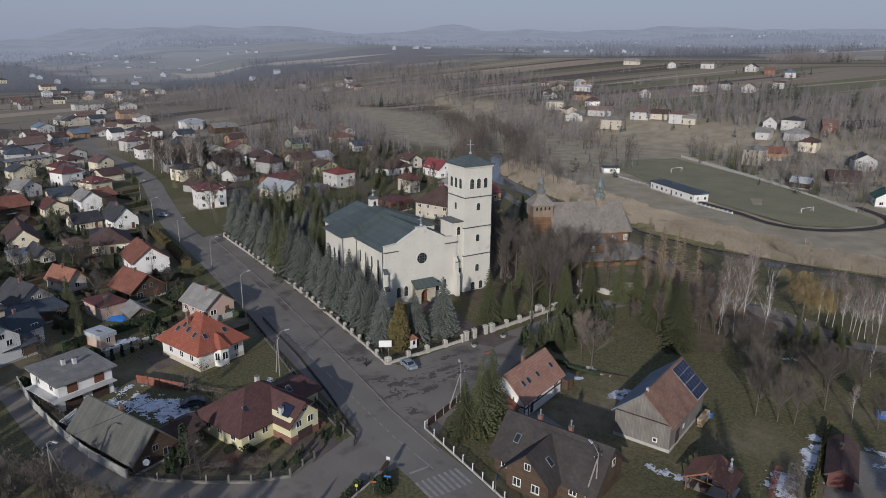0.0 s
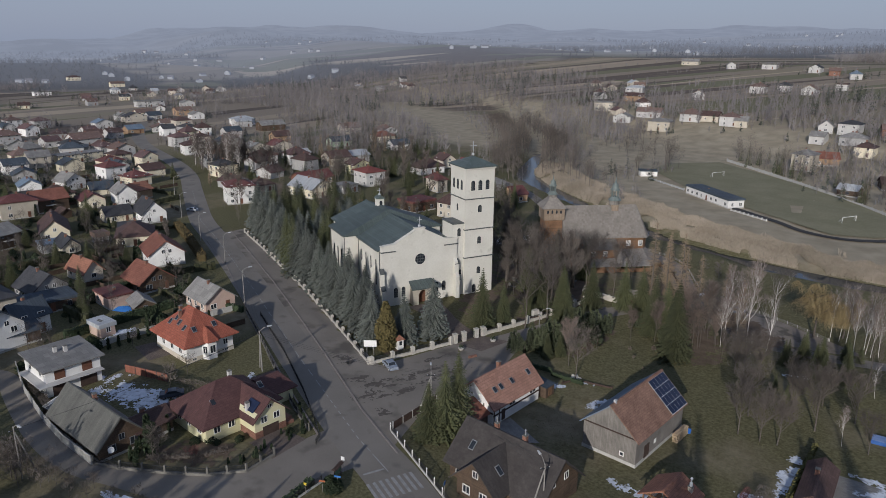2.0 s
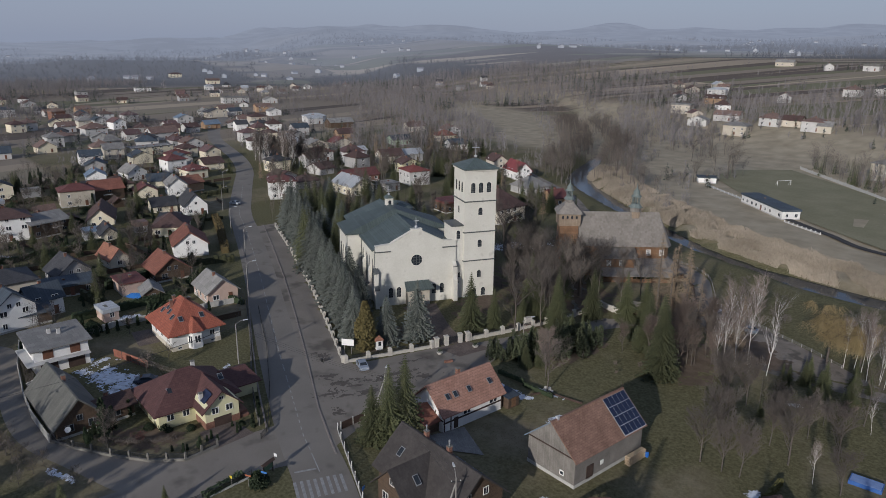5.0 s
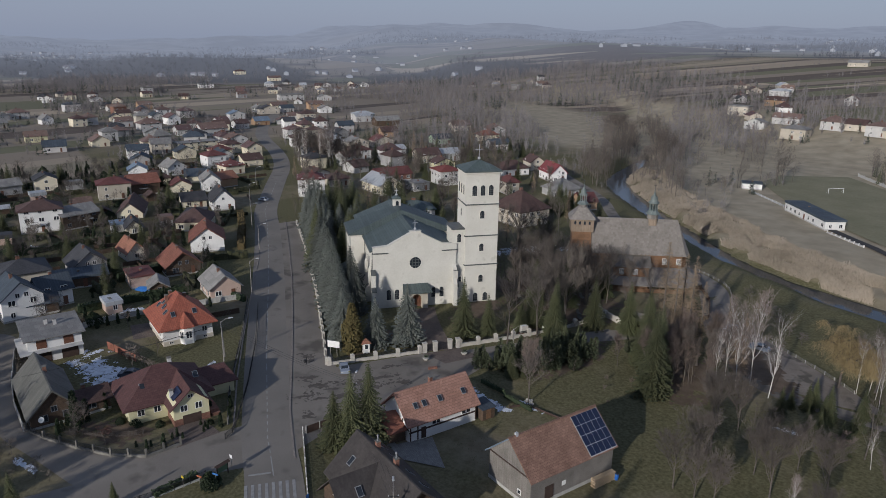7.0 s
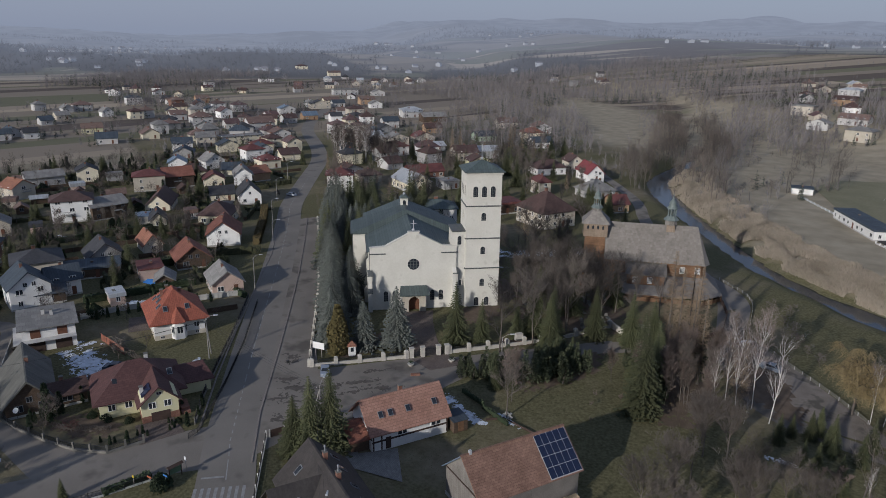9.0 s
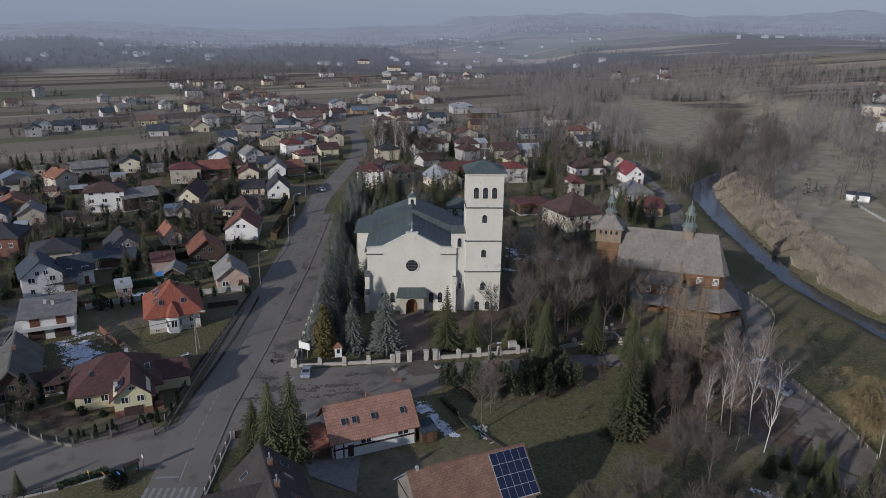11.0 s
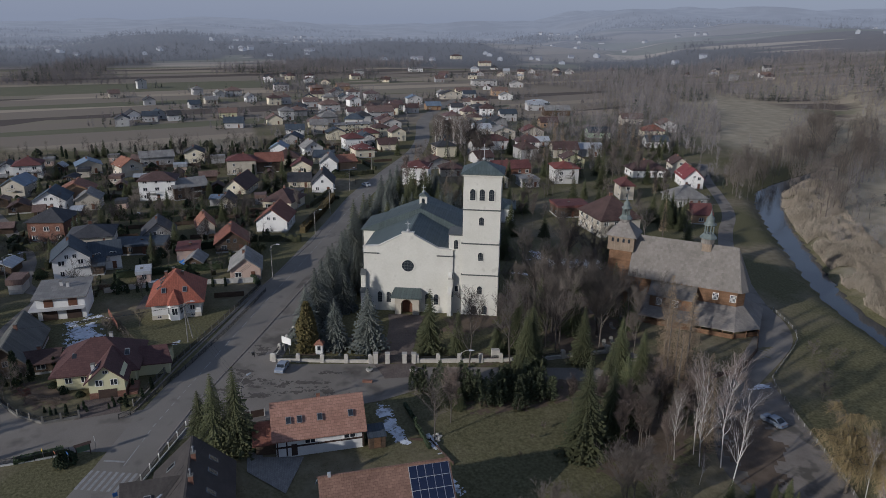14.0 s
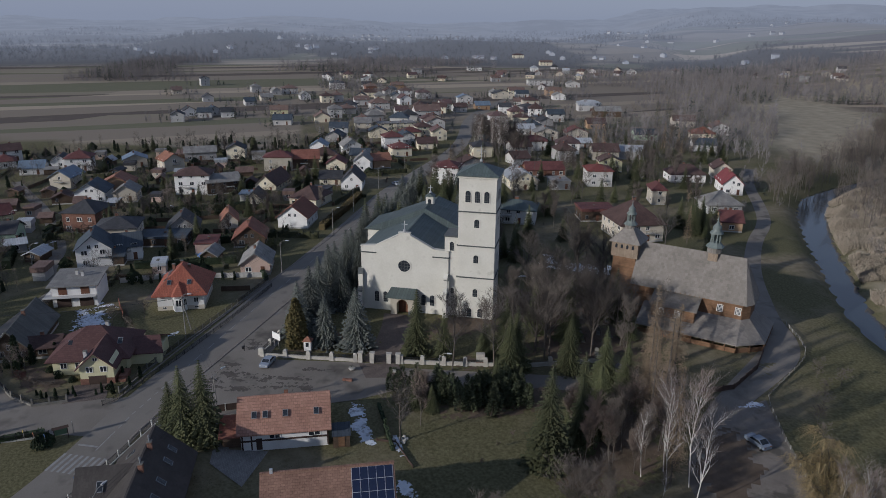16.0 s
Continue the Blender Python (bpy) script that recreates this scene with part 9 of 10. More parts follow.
fence([(-117.5, 60.2), (-107.5, 63.8)], 2.4, "rusty brown sheet fence in the garden", M_METAL, ROOF["redbrown"], None, post_h=1.7, post_w=0.12, base_h=1.6, base_w=0.08)
fence([(-84.5, 209.0), (-80.8, 207.9), (-77.0, 207.0), (-72.6, 205.2), (-69.2, 202.6), (-66.4, 199.4), (-63.4, 195.2), (-60.6, 191.2), (-57.6, 187.2), (-54.4, 185.4), (-44.0, 181.4), (-37.3, 179.2), (-29.9, 176.7), (-22.5, 173.4)], 2.4, "low grey guard rail beside the riverside lane", M_CONC, None, M_DKCONC, "guard_rail", 0.8, 0.1, panel_h=0.7)
fence([(-73.0, 196.0), (-66.5, 190.5), (-60.5, 182.0), (-60.0, 175.0)], 2.6, "dark board fence round the wooden church", M_TIMBER, M_TIMBER, None, post_h=1.3, post_w=0.16, base_h=1.1, base_w=0.08)
fence([(-134, 402), (-101, 374), (-73, 349), (-51, 330), (-33, 311)], 6.0, "white concrete fence along the football pitch", M_CONC, M_CONC, None, "pitch_fence", 1.8, 0.3, 1.4, 0.15)
fence([(-116, 307), (-140, 322)], 3.0, "short white fence beside the pavilion", M_FRAME, None, M_LAMP, post_h=1.1, post_w=0.12)
fence([(-86, 283), (-70, 275)], 2.2, "row of pale spectator seats beside the pitch", M_FRAME, M_CONC, None, "seat_row", 0.8, 0.3, 0.45, 0.5)
fence([(-61.6, 64), (-60.8, 57), (-60.6, 50)], 2.8, "low mesh fence beside the junction lawn", M_METAL, M_CONC, M_METAL, post_h=1.2, post_w=0.1, base_h=0.2, panel_h=0.9)
fence([(-54, 115.6), (-53.0, 118.6), (-46, 120.5)], 2.4, "low dark edging fence across the lawn", M_TIMBER, M_TIMBER, None, post_h=0.6, post_w=0.12, base_h=0.4, base_w=0.08)


fence([(-123.6, 94.6), (-102.6, 86.4), (-86.0, 78.9), (-75.2, 73.4), (-71.4, 71.2), (-70.2, 69.6)], 2.6, "black tubular guard rail along the road edge", M_METAL, None, M_METAL, "guard_rail", 1.1, 0.08, panel_h=1.0)


def lych_gate():
    e = thing("lych_gate", pose(-63.6, 161.8, gz(-63.6, 161.8), 0, 0, 20), "dark timber gatehouse with shingled roof in the stone wall", "gatehouse")
    for x in (-1.9, 1.3):
        part("side_wall", Geo().box(x, x + 0.6, -1.6, 1.6, -0.3, 3.0), M_TIMBER, e)
    for x in (-1.28, 0.02):
        part("gate_leaf", Geo().box(x, x + 1.26, -0.1, 0.0, 0.05, 2.5), WALL["wood"], e)
    part("lintel", Geo().box(-1.3, 1.3, -0.3, 0.3, 2.55, 3.0), M_TIMBER, e)
    part("roof", Geo().add([(-2.3, -1.9, 2.95), (2.3, -1.9, 2.95), (2.3, 1.9, 2.95), (-2.3, 1.9, 2.95), (-2.0, 0, 4.3), (2.0, 0, 4.3)], [(3, 2, 1, 0), (0, 1, 5, 4), (1, 2, 5), (2, 3, 4, 5), (3, 0, 4)]), ROOF["shingle"], e)


lych_gate()
fence([(-73.6, 161.0), (-69.6, 160.4), (-66.2, 160.8)], 3.4, "stone churchyard wall beside the timber gatehouse", M_STONE, M_STONE, None, "stone_wall", 1.6, 0.4, 1.4, 0.4)
fence([(-61.4, 162.6), (-58.0, 166.0)], 3.4, "stone churchyard wall beside the timber gatehouse", M_STONE, M_STONE, None, "stone_wall", 1.6, 0.4, 1.4, 0.4)


def goal(x, y, rot):
    e = thing("football_goal", pose(x, y, gz(x, y), 0, 0, rot), "white football goal frame on the pitch", "goal", "football goals")
    for s in (-3.66, 3.66):
        part("goalpost", Geo().box(s - 0.06, s + 0.06, -0.06, 0.06, 0, 2.44), M_FRAME, e)
        part("stay", Geo().tube([(s, 0, 2.44), (s, 1.5, 0)], [0.03, 0.03], 5), M_FRAME, e)
    part("crossbar", Geo().box(-3.72, 3.72, -0.06, 0.06, 2.38, 2.5), M_FRAME, e)


goal(-48.0, 297.0, 66)
goal(-118.5, 351.0, 66)


def street_lamp(x, y, rot, h=8.5, double=False, label="grey concrete street lamp leaning over the road"):
    e = thing("street_lamp", pose(x, y, gz(x, y), 0, 0, rot), label, "street lamp", "street lamps")
    part("pole", Geo().tube([(0, 0, -0.3), (0, 0, h)], [0.13, 0.075], 8), M_POLE, e)
    if double:
        part("strut", Geo().tube([(0, 2.2, -0.3), (0, 0.1, h - 1.0)], [0.14, 0.1], 8), M_POLE, e)
    a = part("arm", Geo().tube([(0, 0, h - 0.2), (0.9, 0, h + 0.5), (1.7, 0, h + 0.6)], [0.05, 0.045, 0.04], 6), M_POLE, e)
    part("lamp_head", Geo().add([(1.5, -0.16, h + 0.52), (2.4, -0.12, h + 0.62), (2.4, 0.12, h + 0.62), (1.5, 0.16, h + 0.52), (1.5, -0.12, h + 0.74), (2.35, -0.09, h + 0.72), (2.35, 0.09, h + 0.72), (1.5, 0.12, h + 0.74)], [(3, 2, 1, 0), (4, 5, 6, 7), (0, 1, 5, 4), (1, 2, 6, 5), (2, 3, 7, 6), (3, 0, 4, 7)]), M_LAMP, a)
    cb = part("crossarm", Geo().box(-0.06, 0.06, -0.7, 0.7, h - 0.7, h - 0.58), M_METAL, e)
    for y in (-0.6, 0, 0.6):
        part("insulator", Geo().lathe([(0.05, h - 0.58), (0.07, h - 0.5), (0.03, h - 0.4)], 6, 0, y), M_LAMP, cb)
    return e


def churchyard_lamp(x, y):
    e = thing("churchyard_lamp", pose(x, y, gz(x, y)), "slim dark post lamp with a white globe by the church", "lamp", "churchyard lamps")
    part("post", Geo().tube([(0, 0, -0.2), (0, 0, 3.2)], [0.06, 0.045], 8), M_METAL, e)
    part("globe", Geo().lathe([(0.05, 3.2), (0.2, 3.32), (0.24, 3.5), (0.17, 3.68), (0.04, 3.76)], 12), M_FRAME, e)


churchyard_lamp(-123.0, 111.7)
churchyard_lamp(-104.5, 106.2)
POLES = [(-98.5, 78.4, 68, 8.6, True), (-63.9, 89.6, 135, 7.8, True), (-33.6, 79.6, 150, 8.2, True), (-133.5, 96.6, 68, 8.5, False), (-165.4, 110.4, 68, 8.5, False), (-192.5, 117.8, 68, 8.5, False), (-226, 129.0, 65, 8.5, False), (-258, 143, 65, 8.5, False), (-94.0, 34.6, 10, 8.6, True), (-142, 33.0, 90, 7.5, False), (-68.3, 128.1, 60, 6.5, False), (-178, 15.0, 60, 7.5, False)]
for p in POLES:
    street_lamp(*p[:4], p[4])


def cable(a, b, za, zb, sag=0.8):
    pts = []
    for k in range(13):
        t = k / 12
        pts.append((a[0] + (b[0] - a[0]) * t, a[1] + (b[1] - a[1]) * t, za + (zb - za) * t - sag * 4 * t * (1 - t)))
    return Geo().tube(pts, [0.018] * 13, 4)


lines = thing("power_line", pose(0, 0, 0), "thin overhead cables between the poles", "cable")
for (i, j) in ((0, 3), (3, 4), (4, 5), (5, 6), (0, 1), (1, 2), (0, 8)):
    a, b = POLES[i], POLES[j]
    for k in (-0.6, 0, 0.6):
        part("cable", cable((a[0], a[1] + k), (b[0], b[1] + k), a[3] - 0.45, b[3] - 0.45), M_METAL, lines)


def car(x, y, rot, colour, label):
    e = thing("car", pose(x, y, gz(x, y) + 0.08, 0, 0, rot), label, "car", "cars")
    m = mat("car_paint", colour, tuple(min(1, c * 1.1) for c in colour), 3.0, 0.25)
    body = Geo()
    prof = [(-2.1, 0.35), (-2.1, 0.75), (-1.95, 0.95), (-1.15, 1.0), (-0.6, 1.42), (0.75, 1.45), (1.6, 1.0), (2.05, 0.92), (2.1, 0.35)]
    n = len(prof)
    vs = []
    for yy, k in ((-0.86, 0), (0.86, 0)):
        for px, pz in prof:
            ins = 0.14 if pz > 1.2 else 0.0
            vs.append((px, yy * (1 - ins), pz))
    body.add(vs, [tuple(range(n)), tuple(range(2 * n - 1, n - 1, -1))] + [(i, n + i, n + (i + 1) % n, (i + 1) % n) for i in range(n)])
    part("body", body, m, e)
    gl = Geo()
    for yy in (-1, 1):
        gl.add([(-1.0, yy * 0.868, 1.02), (1.4, yy * 0.868, 1.02), (0.72, yy * 0.76, 1.38), (-0.55, yy * 0.76, 1.36)], [(0, 1, 2, 3)])
    part("side_windows", gl, M_GLASS, e)
    part("windscreen", Geo().add([(-1.13, -0.7, 1.03), (-1.13, 0.7, 1.03), (-0.62, 0.62, 1.43), (-0.62, -0.62, 1.43)], [(0, 1, 2, 3)]), M_GLASS, e)
    part("rear_window", Geo().add([(1.56, -0.7, 1.04), (1.56, 0.7, 1.04), (0.8, 0.62, 1.46), (0.8, -0.62, 1.46)], [(0, 1, 2, 3)]), M_GLASS, e)
    for px in (-1.3, 1.3):
        for py in (-0.8, 0.8):
            w = part("wheel", Geo().tube([(0, -0.1, 0), (0, 0.1, 0)], [0.32, 0.32], 14), M_METAL, e, m=pose(px, py, 0.32))
            part("rim", Geo().tube([(0, -0.115, 0), (0, 0.115, 0)], [0.19, 0.19], 10), M_LAMP, w)
    for py in (-0.6, 0.6):
        part("headlight", Geo().box(-2.13, -2.05, py - 0.2, py + 0.2, 0.68, 0.82), M_LAMP, e)
        part("tail_light", Geo().box(2.05, 2.12, py - 0.15, py + 0.15, 0.75, 0.88), M_BROWNDOOR, e)
    return e


car(-81.6, 96.6, 160, (0.22, 0.25, 0.30), "blue-grey estate car parked by the churchyard wall")
car(-43.8, 176.2, 14, (0.16, 0.19, 0.24), "blue-grey car parked on the gravel car park")
car(-218.6, 96.5, 20, (0.5, 0.53, 0.56), "silver car parked in a yard")
car(-211.5, 101.5, 40, (0.03, 0.035, 0.05), "dark car parked in a yard")
car(-232, 136.5, 25, (0.4, 0.42, 0.45), "silver car on the village road")
car(-101.5, 61.5, 60, (0.05, 0.06, 0.08), "dark car beside the garden")

bb = thing("billboard", pose(-88.9, 97.9, gz(-88.9, 97.9), 0, 0, 40), "blank white sign board on two legs behind the fence", "sign")
part("board", Geo().box(-1.3, 1.3, -0.05, 0.05, 1.9, 3.3), M_FRAME, bb)
for x in (-0.7, 0.7):
    part("leg", Geo().box(x - 0.05, x + 0.05, -0.04, 0.04, -0.2, 1.9), M_POLE, bb)
sh = thing("wayside_shrine", pose(-86.9, 104.2, gz(-86.9, 104.2), 0, 0, 75), "small white wayside shrine with red tiled roof", "shrine")
part("body", Geo().box(-0.7, 0.7, -0.6, 0.6, -0.3, 2.2), WALL["white"], sh)
part("roof", Geo().add([(-1, -0.9, 2.2), (1, -0.9, 2.2), (1, 0.9, 2.2), (-1, 0.9, 2.2), (0, 0, 3.2)], [(0, 1, 4), (1, 2, 4), (2, 3, 4), (3, 0, 4), (3, 2, 1, 0)]), ROOF["terracotta"], sh)
part("niche", Geo().box(-0.3, 0.3, -0.63, -0.58, 1.0, 1.9), M_GLASS, sh)
s2 = thing("wayside_shrine", pose(-75.8, 137.4, gz(-75.8, 137.4), 0, 0, 80), "small stone shrine with red base by the wall", "shrine")
part("body", Geo().box(-0.8, 0.8, -0.5, 0.5, 0.8, 2.4), M_STONE, s2)
part("base", Geo().box(-0.9, 0.9, -0.6, 0.6, -0.3, 0.8), WALL["brick"], s2)
bn = thing("litter_bin", pose(-88.2, 91.3, 0.05), "dark litter bin on a post at the pavement", "bin")
part("bin_body", Geo().lathe([(0.22, 0.5), (0.26, 1.1)], 10), M_METAL, bn)
part("post", Geo().box(-0.05, 0.05, 0.25, 0.35, 0, 1.7), M_METAL, bn)
for x, y, r in ((-77.0, 112.6, 0), (-74.9, 120.6, 30)):
    pl = thing("planter", pose(x, y, 0.07, 0, 0, r), "round stone planter with dark evergreen on the square", "planter", "planters")
    part("bowl", Geo().lathe([(0.4, 0), (0.7, 0.45), (0.62, 0.5)], 12), M_STONE, pl)
    g = Geo()
    rr = random.Random(9)
    for k in range(60):
        a, b = rr.uniform(0, 6.28), rr.uniform(0.1, 0.6)
        p = Vector((math.cos(a) * b, math.sin(a) * b, 0.5 + rr.uniform(0, 0.5)))
        g.add([p, p + Vector((0.14, 0.04, 0.1)), p + Vector((-0.02, 0.1, 0.2))], [(0, 1, 2)])
    part("plant", g.mesh("plant", M_DARKGREEN, normals=False), None, pl)
kb = thing("stone_edging", pose(-73.0, 111.6, 0.05, 0, 0, 70), "low reddish stone edging block on the square", "kerb stone")
part("block", Geo().box(-0.9, 0.9, -0.25, 0.25, 0, 0.4), WALL["brick"], kb)


def sign(x, y, rot, colour, label, h=2.6, w=0.6, hh=0.6):
    e = thing("road_sign", pose(x, y, gz(x, y), 0, 0, rot), label, "road sign", "road signs")
    part("post", Geo().tube([(0, 0, -0.2), (0, 0, h)], [0.035, 0.035], 6), M_POLE, e)
    part("plate", Geo().box(-w / 2, w / 2, -0.05, -0.03, h - hh, h), mat("sign_face", colour, colour, 2, 0.5), e)


BLUE = (0.05, 0.16, 0.42)
sign(-61.3, 67.8, 20, (0.6, 0.6, 0.6), "small white road sign at the junction")
sign(-45.8, 73.2, 110, BLUE, "blue and white pedestrian crossing sign", 3.0)
sign(-58.6, 64.6, 30, BLUE, "blue direction sign at the junction", 2.2, 0.95, 0.28)
sign(-59.6, 62.6, 30, (0.30, 0.10, 0.05), "brown direction sign at the junction", 2.0, 0.95, 0.28)
sign(-60.9, 60.6, 30, (0.55, 0.42, 0.04), "yellow warning sign at the lane", 2.0, 0.42, 0.42)
nb = thing("notice_board", pose(-60.6, 66.2, 0, 0, 0, 112), "roofed timber notice board with green panel", "notice board")
part("panel", Geo().box(-0.9, 0.9, -0.04, 0.04, 0.8, 2.0), mat("green_board", (0.10, 0.16, 0.10), (0.14, 0.2, 0.13), 2), nb)
part("roof", Geo().prism([(-0.4, 2.0), (0.4, 2.0), (0, 2.3)], "x", -1.2, 1.2), M_TIMBER, nb)
for x in (-0.95, 0.95):
    part("leg", Geo().box(x - 0.06, x + 0.06, -0.06, 0.06, -0.2, 2.0), M_TIMBER, nb)
gh = thing("greenhouse", pose(-109.0, 45.6, 0, 0, 0, 8), "small glazed cold frame with pale frame beside the wall", "greenhouse")
part("glass", Geo().slab([(-3.2, -1.6, 1.3), (3.2, -1.6, 1.3), (3.2, 1.6, 2.2), (-3.2, 1.6, 2.2)], 0.05), mat("dusty_glass", (0.22, 0.23, 0.24), (0.30, 0.31, 0.32), 1.0, 0.3), gh)
fr = Geo()
for k in range(9):
    fr.slab([(-3.2 + k * 0.8, -1.62, 1.37), (-3.14 + k * 0.8, -1.62, 1.37), (-3.14 + k * 0.8, 1.62, 2.27), (-3.2 + k * 0.8, 1.62, 2.27)], 0.06)
part("frame", fr, M_FRAME, gh)
part("side", Geo().box(-3.2, 3.2, 1.5, 1.6, 0, 2.1).box(-3.2, 3.2, -1.6, -1.5, 0, 1.25), WALL["wood"], gh)
dish = thing("satellite_dish", pose(-89.2, 45.6, 1.8, 60, 0, 60), "white satellite dish beside the shed", "satellite dish")
part("bowl", Geo().lathe([(0.05, 0), (0.3, 0.06), (0.48, 0.18)], 14), M_FRAME, dish)
part("arm", Geo().tube([(0, 0, 0.05), (0.1, -0.1, 0.5)], [0.02, 0.02], 5), M_METAL, dish)
part("stand", Geo().tube([(0, 0, 0), (0, -1.5, -0.9)], [0.03, 0.03], 5), M_METAL, dish)
tp = thing("tarpaulin", pose(-149.5, 74.5, 0, 0, 0, 30), "crumpled blue tarpaulin over a heap", "tarpaulin")
part("sheet", Geo().add([(-3, -1, 0), (3, -1.2, 0), (3.2, 1, 0), (-3, 1.1, 0), (-1.8, -0.2, 0.9), (0.4, 0.3, 1.1), (2.2, 0, 0.8)], [(0, 1, 6, 5, 4), (1, 2, 6), (2, 3, 4, 5, 6), (3, 0, 4)]), mat("blue_tarpaulin", (0.02, 0.10, 0.32), (0.04, 0.15, 0.42), 1.5, 0.4), tp)


def stone_ring(x, y):
    e = thing("stone_heap", pose(x, y, gz(x, y)), "pale field stones heaped at the foot of a tree", "stones")
    r = random.Random(4)
    for k in range(16):
        a, d = r.uniform(0, 6.28), r.uniform(0.3, 1.3)
        s = r.uniform(0.18, 0.4)
        part("stone", Geo().lathe([(s * 0.6, -0.05), (s, s * 0.3), (s * 0.8, s * 0.7), (s * 0.3, s)], 6), M_STONE, e, m=pose(math.cos(a) * d, math.sin(a) * d, 0, r.uniform(-20, 20), r.uniform(-20, 20), 0))


stone_ring(-53.4, 119.4)


def grave(x, y, k):
    e = thing("gravestone", pose(x, y, gz(x, y), 0, 0, 70 + 8 * (k % 3)), "dark stone grave marker under the trees", "gravestone", "gravestones")
    part("slab", Geo().box(-0.4, 0.4, -0.9, 0.9, 0, 0.22), M_DKCONC, e)
    part("headstone", Geo().prism([(-0.4, 0.2), (0.4, 0.2), (0.4, 0.8), (0, 1.0), (-0.4, 0.8)], "y", 0.8, 1.0), M_DKCONC, e)


r = random.Random(8)
for k in range(22):
    grave(-96 + r.uniform(0, 20), 150 + r.uniform(0, 24), k)


# block-paved yard between the two houses, and a covered pool
patch([(-62.0, 88.2), (-57.3, 87.8), (-54.6, 92.4), (-61.7, 92.4)], 0.1, M_SETTS, "yard_paving", "grey block-paved yard beside the brown house", "yard")
patch([(-56.5, 90.1), (-51.0, 90.1), (-45.0, 95.4), (-53.4, 98.6), (-54.6, 92.4)], 0.12, M_SETTS, "yard_paving", "grey block-paved yard beside the white house", "yard")
pool = thing("paddling_pool", pose(-3.6, 134.6, gz(-3.6, 134.6), 0, 0, 10), "blue covered paddling pool on the shaded lawn", "pool")
part("wall", Geo().box(-2.2, 2.2, -1.2, 1.2, 0, 0.6), mat("blue_vinyl", (0.04, 0.10, 0.30), (0.06, 0.14, 0.38), 1.5, 0.4), pool)
part("cover", Geo().box(-2.05, 2.05, -1.05, 1.05, 0.6, 0.66), mat("pale_blue_cover", (0.14, 0.22, 0.42), (0.22, 0.30, 0.50), 1.5, 0.4), pool)
st = thing("garden_steps", pose(-79.3, 67.2, 0, 0, 0, 90), "flight of reddish steps beside the garage", "steps")
for k in range(6):
    part("step", Geo().box(-1.1, 1.1, k * 0.32, k * 0.32 + 0.34, -0.1, 0.17 * (k + 1)), M_REDPAVE, st)


# old snow in the shade
def snow(cx, cy, a, b, rot, seed):
    """A thin broken sheet: small cells kept where an uneven field says that snow still lies."""
    cell = 0.24
    m = pose(cx, cy, 0, 0, 0, rot)
    na, nb_ = int(a / cell) + 1, int(b / cell) + 1
    ids, vs, fs = {}, [], []

    def vert(i, j):
        if (i, j) not in ids:
            w = m @ Vector((i * cell, j * cell, 0))
            jit = noise.noise(Vector((w.x * 3.1, w.y * 3.1, seed))) * 0.12
            w2 = m @ Vector((i * cell + jit, j * cell - jit, 0))
            ids[i, j] = len(vs)
            vs.append((w2.x, w2.y, gz(w2.x, w2.y) + 0.075 + 0.02 * noise.noise(Vector((w.x * 2, w.y * 2, 5)))))
        return ids[i, j]

    for i in range(-na, na):
        for j in range(-nb_, nb_):
            w = m @ Vector((i * cell, j * cell, 0))
            rr = math.hypot(i * cell / a, j * cell / b)
            f = noise.noise(Vector((w.x * 0.55, w.y * 0.55, seed))) + 0.55 * noise.noise(Vector((w.x * 1.9, w.y * 1.9, seed + 7))) + 0.3 * noise.noise(Vector((w.x * 4.3, w.y * 4.3, seed)))
            if f + 0.75 * (1 - rr * rr) > 0.34 and rr < 1.15:
                fs.append((vert(i, j), vert(i + 1, j), vert(i + 1, j + 1), vert(i, j + 1)))
    if not fs:
        return
    g = Geo()
    g.v, g.f = vs, fs
    tagged(new("snow_patch", g.mesh("snow_patch", M_SNOW, normals=False)), "thin patch of old snow lying in the shade", "snow", "snow patches")


for k, s in enumerate(((-105.4, 57.4, 10.5, 4.0, 14), (-112.5, 53.5, 4, 1.4, 20), (-117, 56.8, 4.5, 1.2, 60), (-96.0, 73.2, 6.0, 1.0, 130), (-136, 68.5, 5.5, 2.6, 75), (-59.4, 113.1, 6.2, 1.5, 6), (-52.9, 118.7, 3.8, 0.7, 6), (-55.5, 113.9, 3.0, 1.2, 10), (-55.4, 181.8, 3.6, 1.5, 75), (-41.0, 118.5, 2.6, 1.6, 30), (-44.5, 113.0, 3.4, 1.6, 80), (-124.5, 181.0, 17.0, 4.0, 68), (-135.5, 170.5, 5.0, 1.6, 170), (-79.8, 42.0, 4.2, 0.8, 22), (-142, 160, 3.5, 1.5, 20), (-120, 160, 4, 1.2, 80), (-12.4, 114, 1.5, 8.0, 4), (-9.9, 113, 0.7, 7.0, 6), (-14.2, 102, 2.6, 4.5, 10), (-28, 94, 4.5, 1.2, 0), (-3, 120.6, 3.5, 1.0, 5), (-1, 117, 3.5, 2.4, 20), (-22, 150, 3, 1.0, 30), (-166, 27, 5, 0.9, 150), (-176, 31, 4, 1.0, 140), (-200, 62, 6, 0.8, 30), (-206, 56, 4, 0.8, 30))):
    snow(*s, 100 + k)

# fallen leaves under the copse and the churchyard trees; two sheets also paint shade
M_LITTER_SHADE = mat("brown_litter_and_shade", (0.082, 0.060, 0.042), (0.150, 0.112, 0.082), 0.5, 0.95, fine=14, bump=0.4)


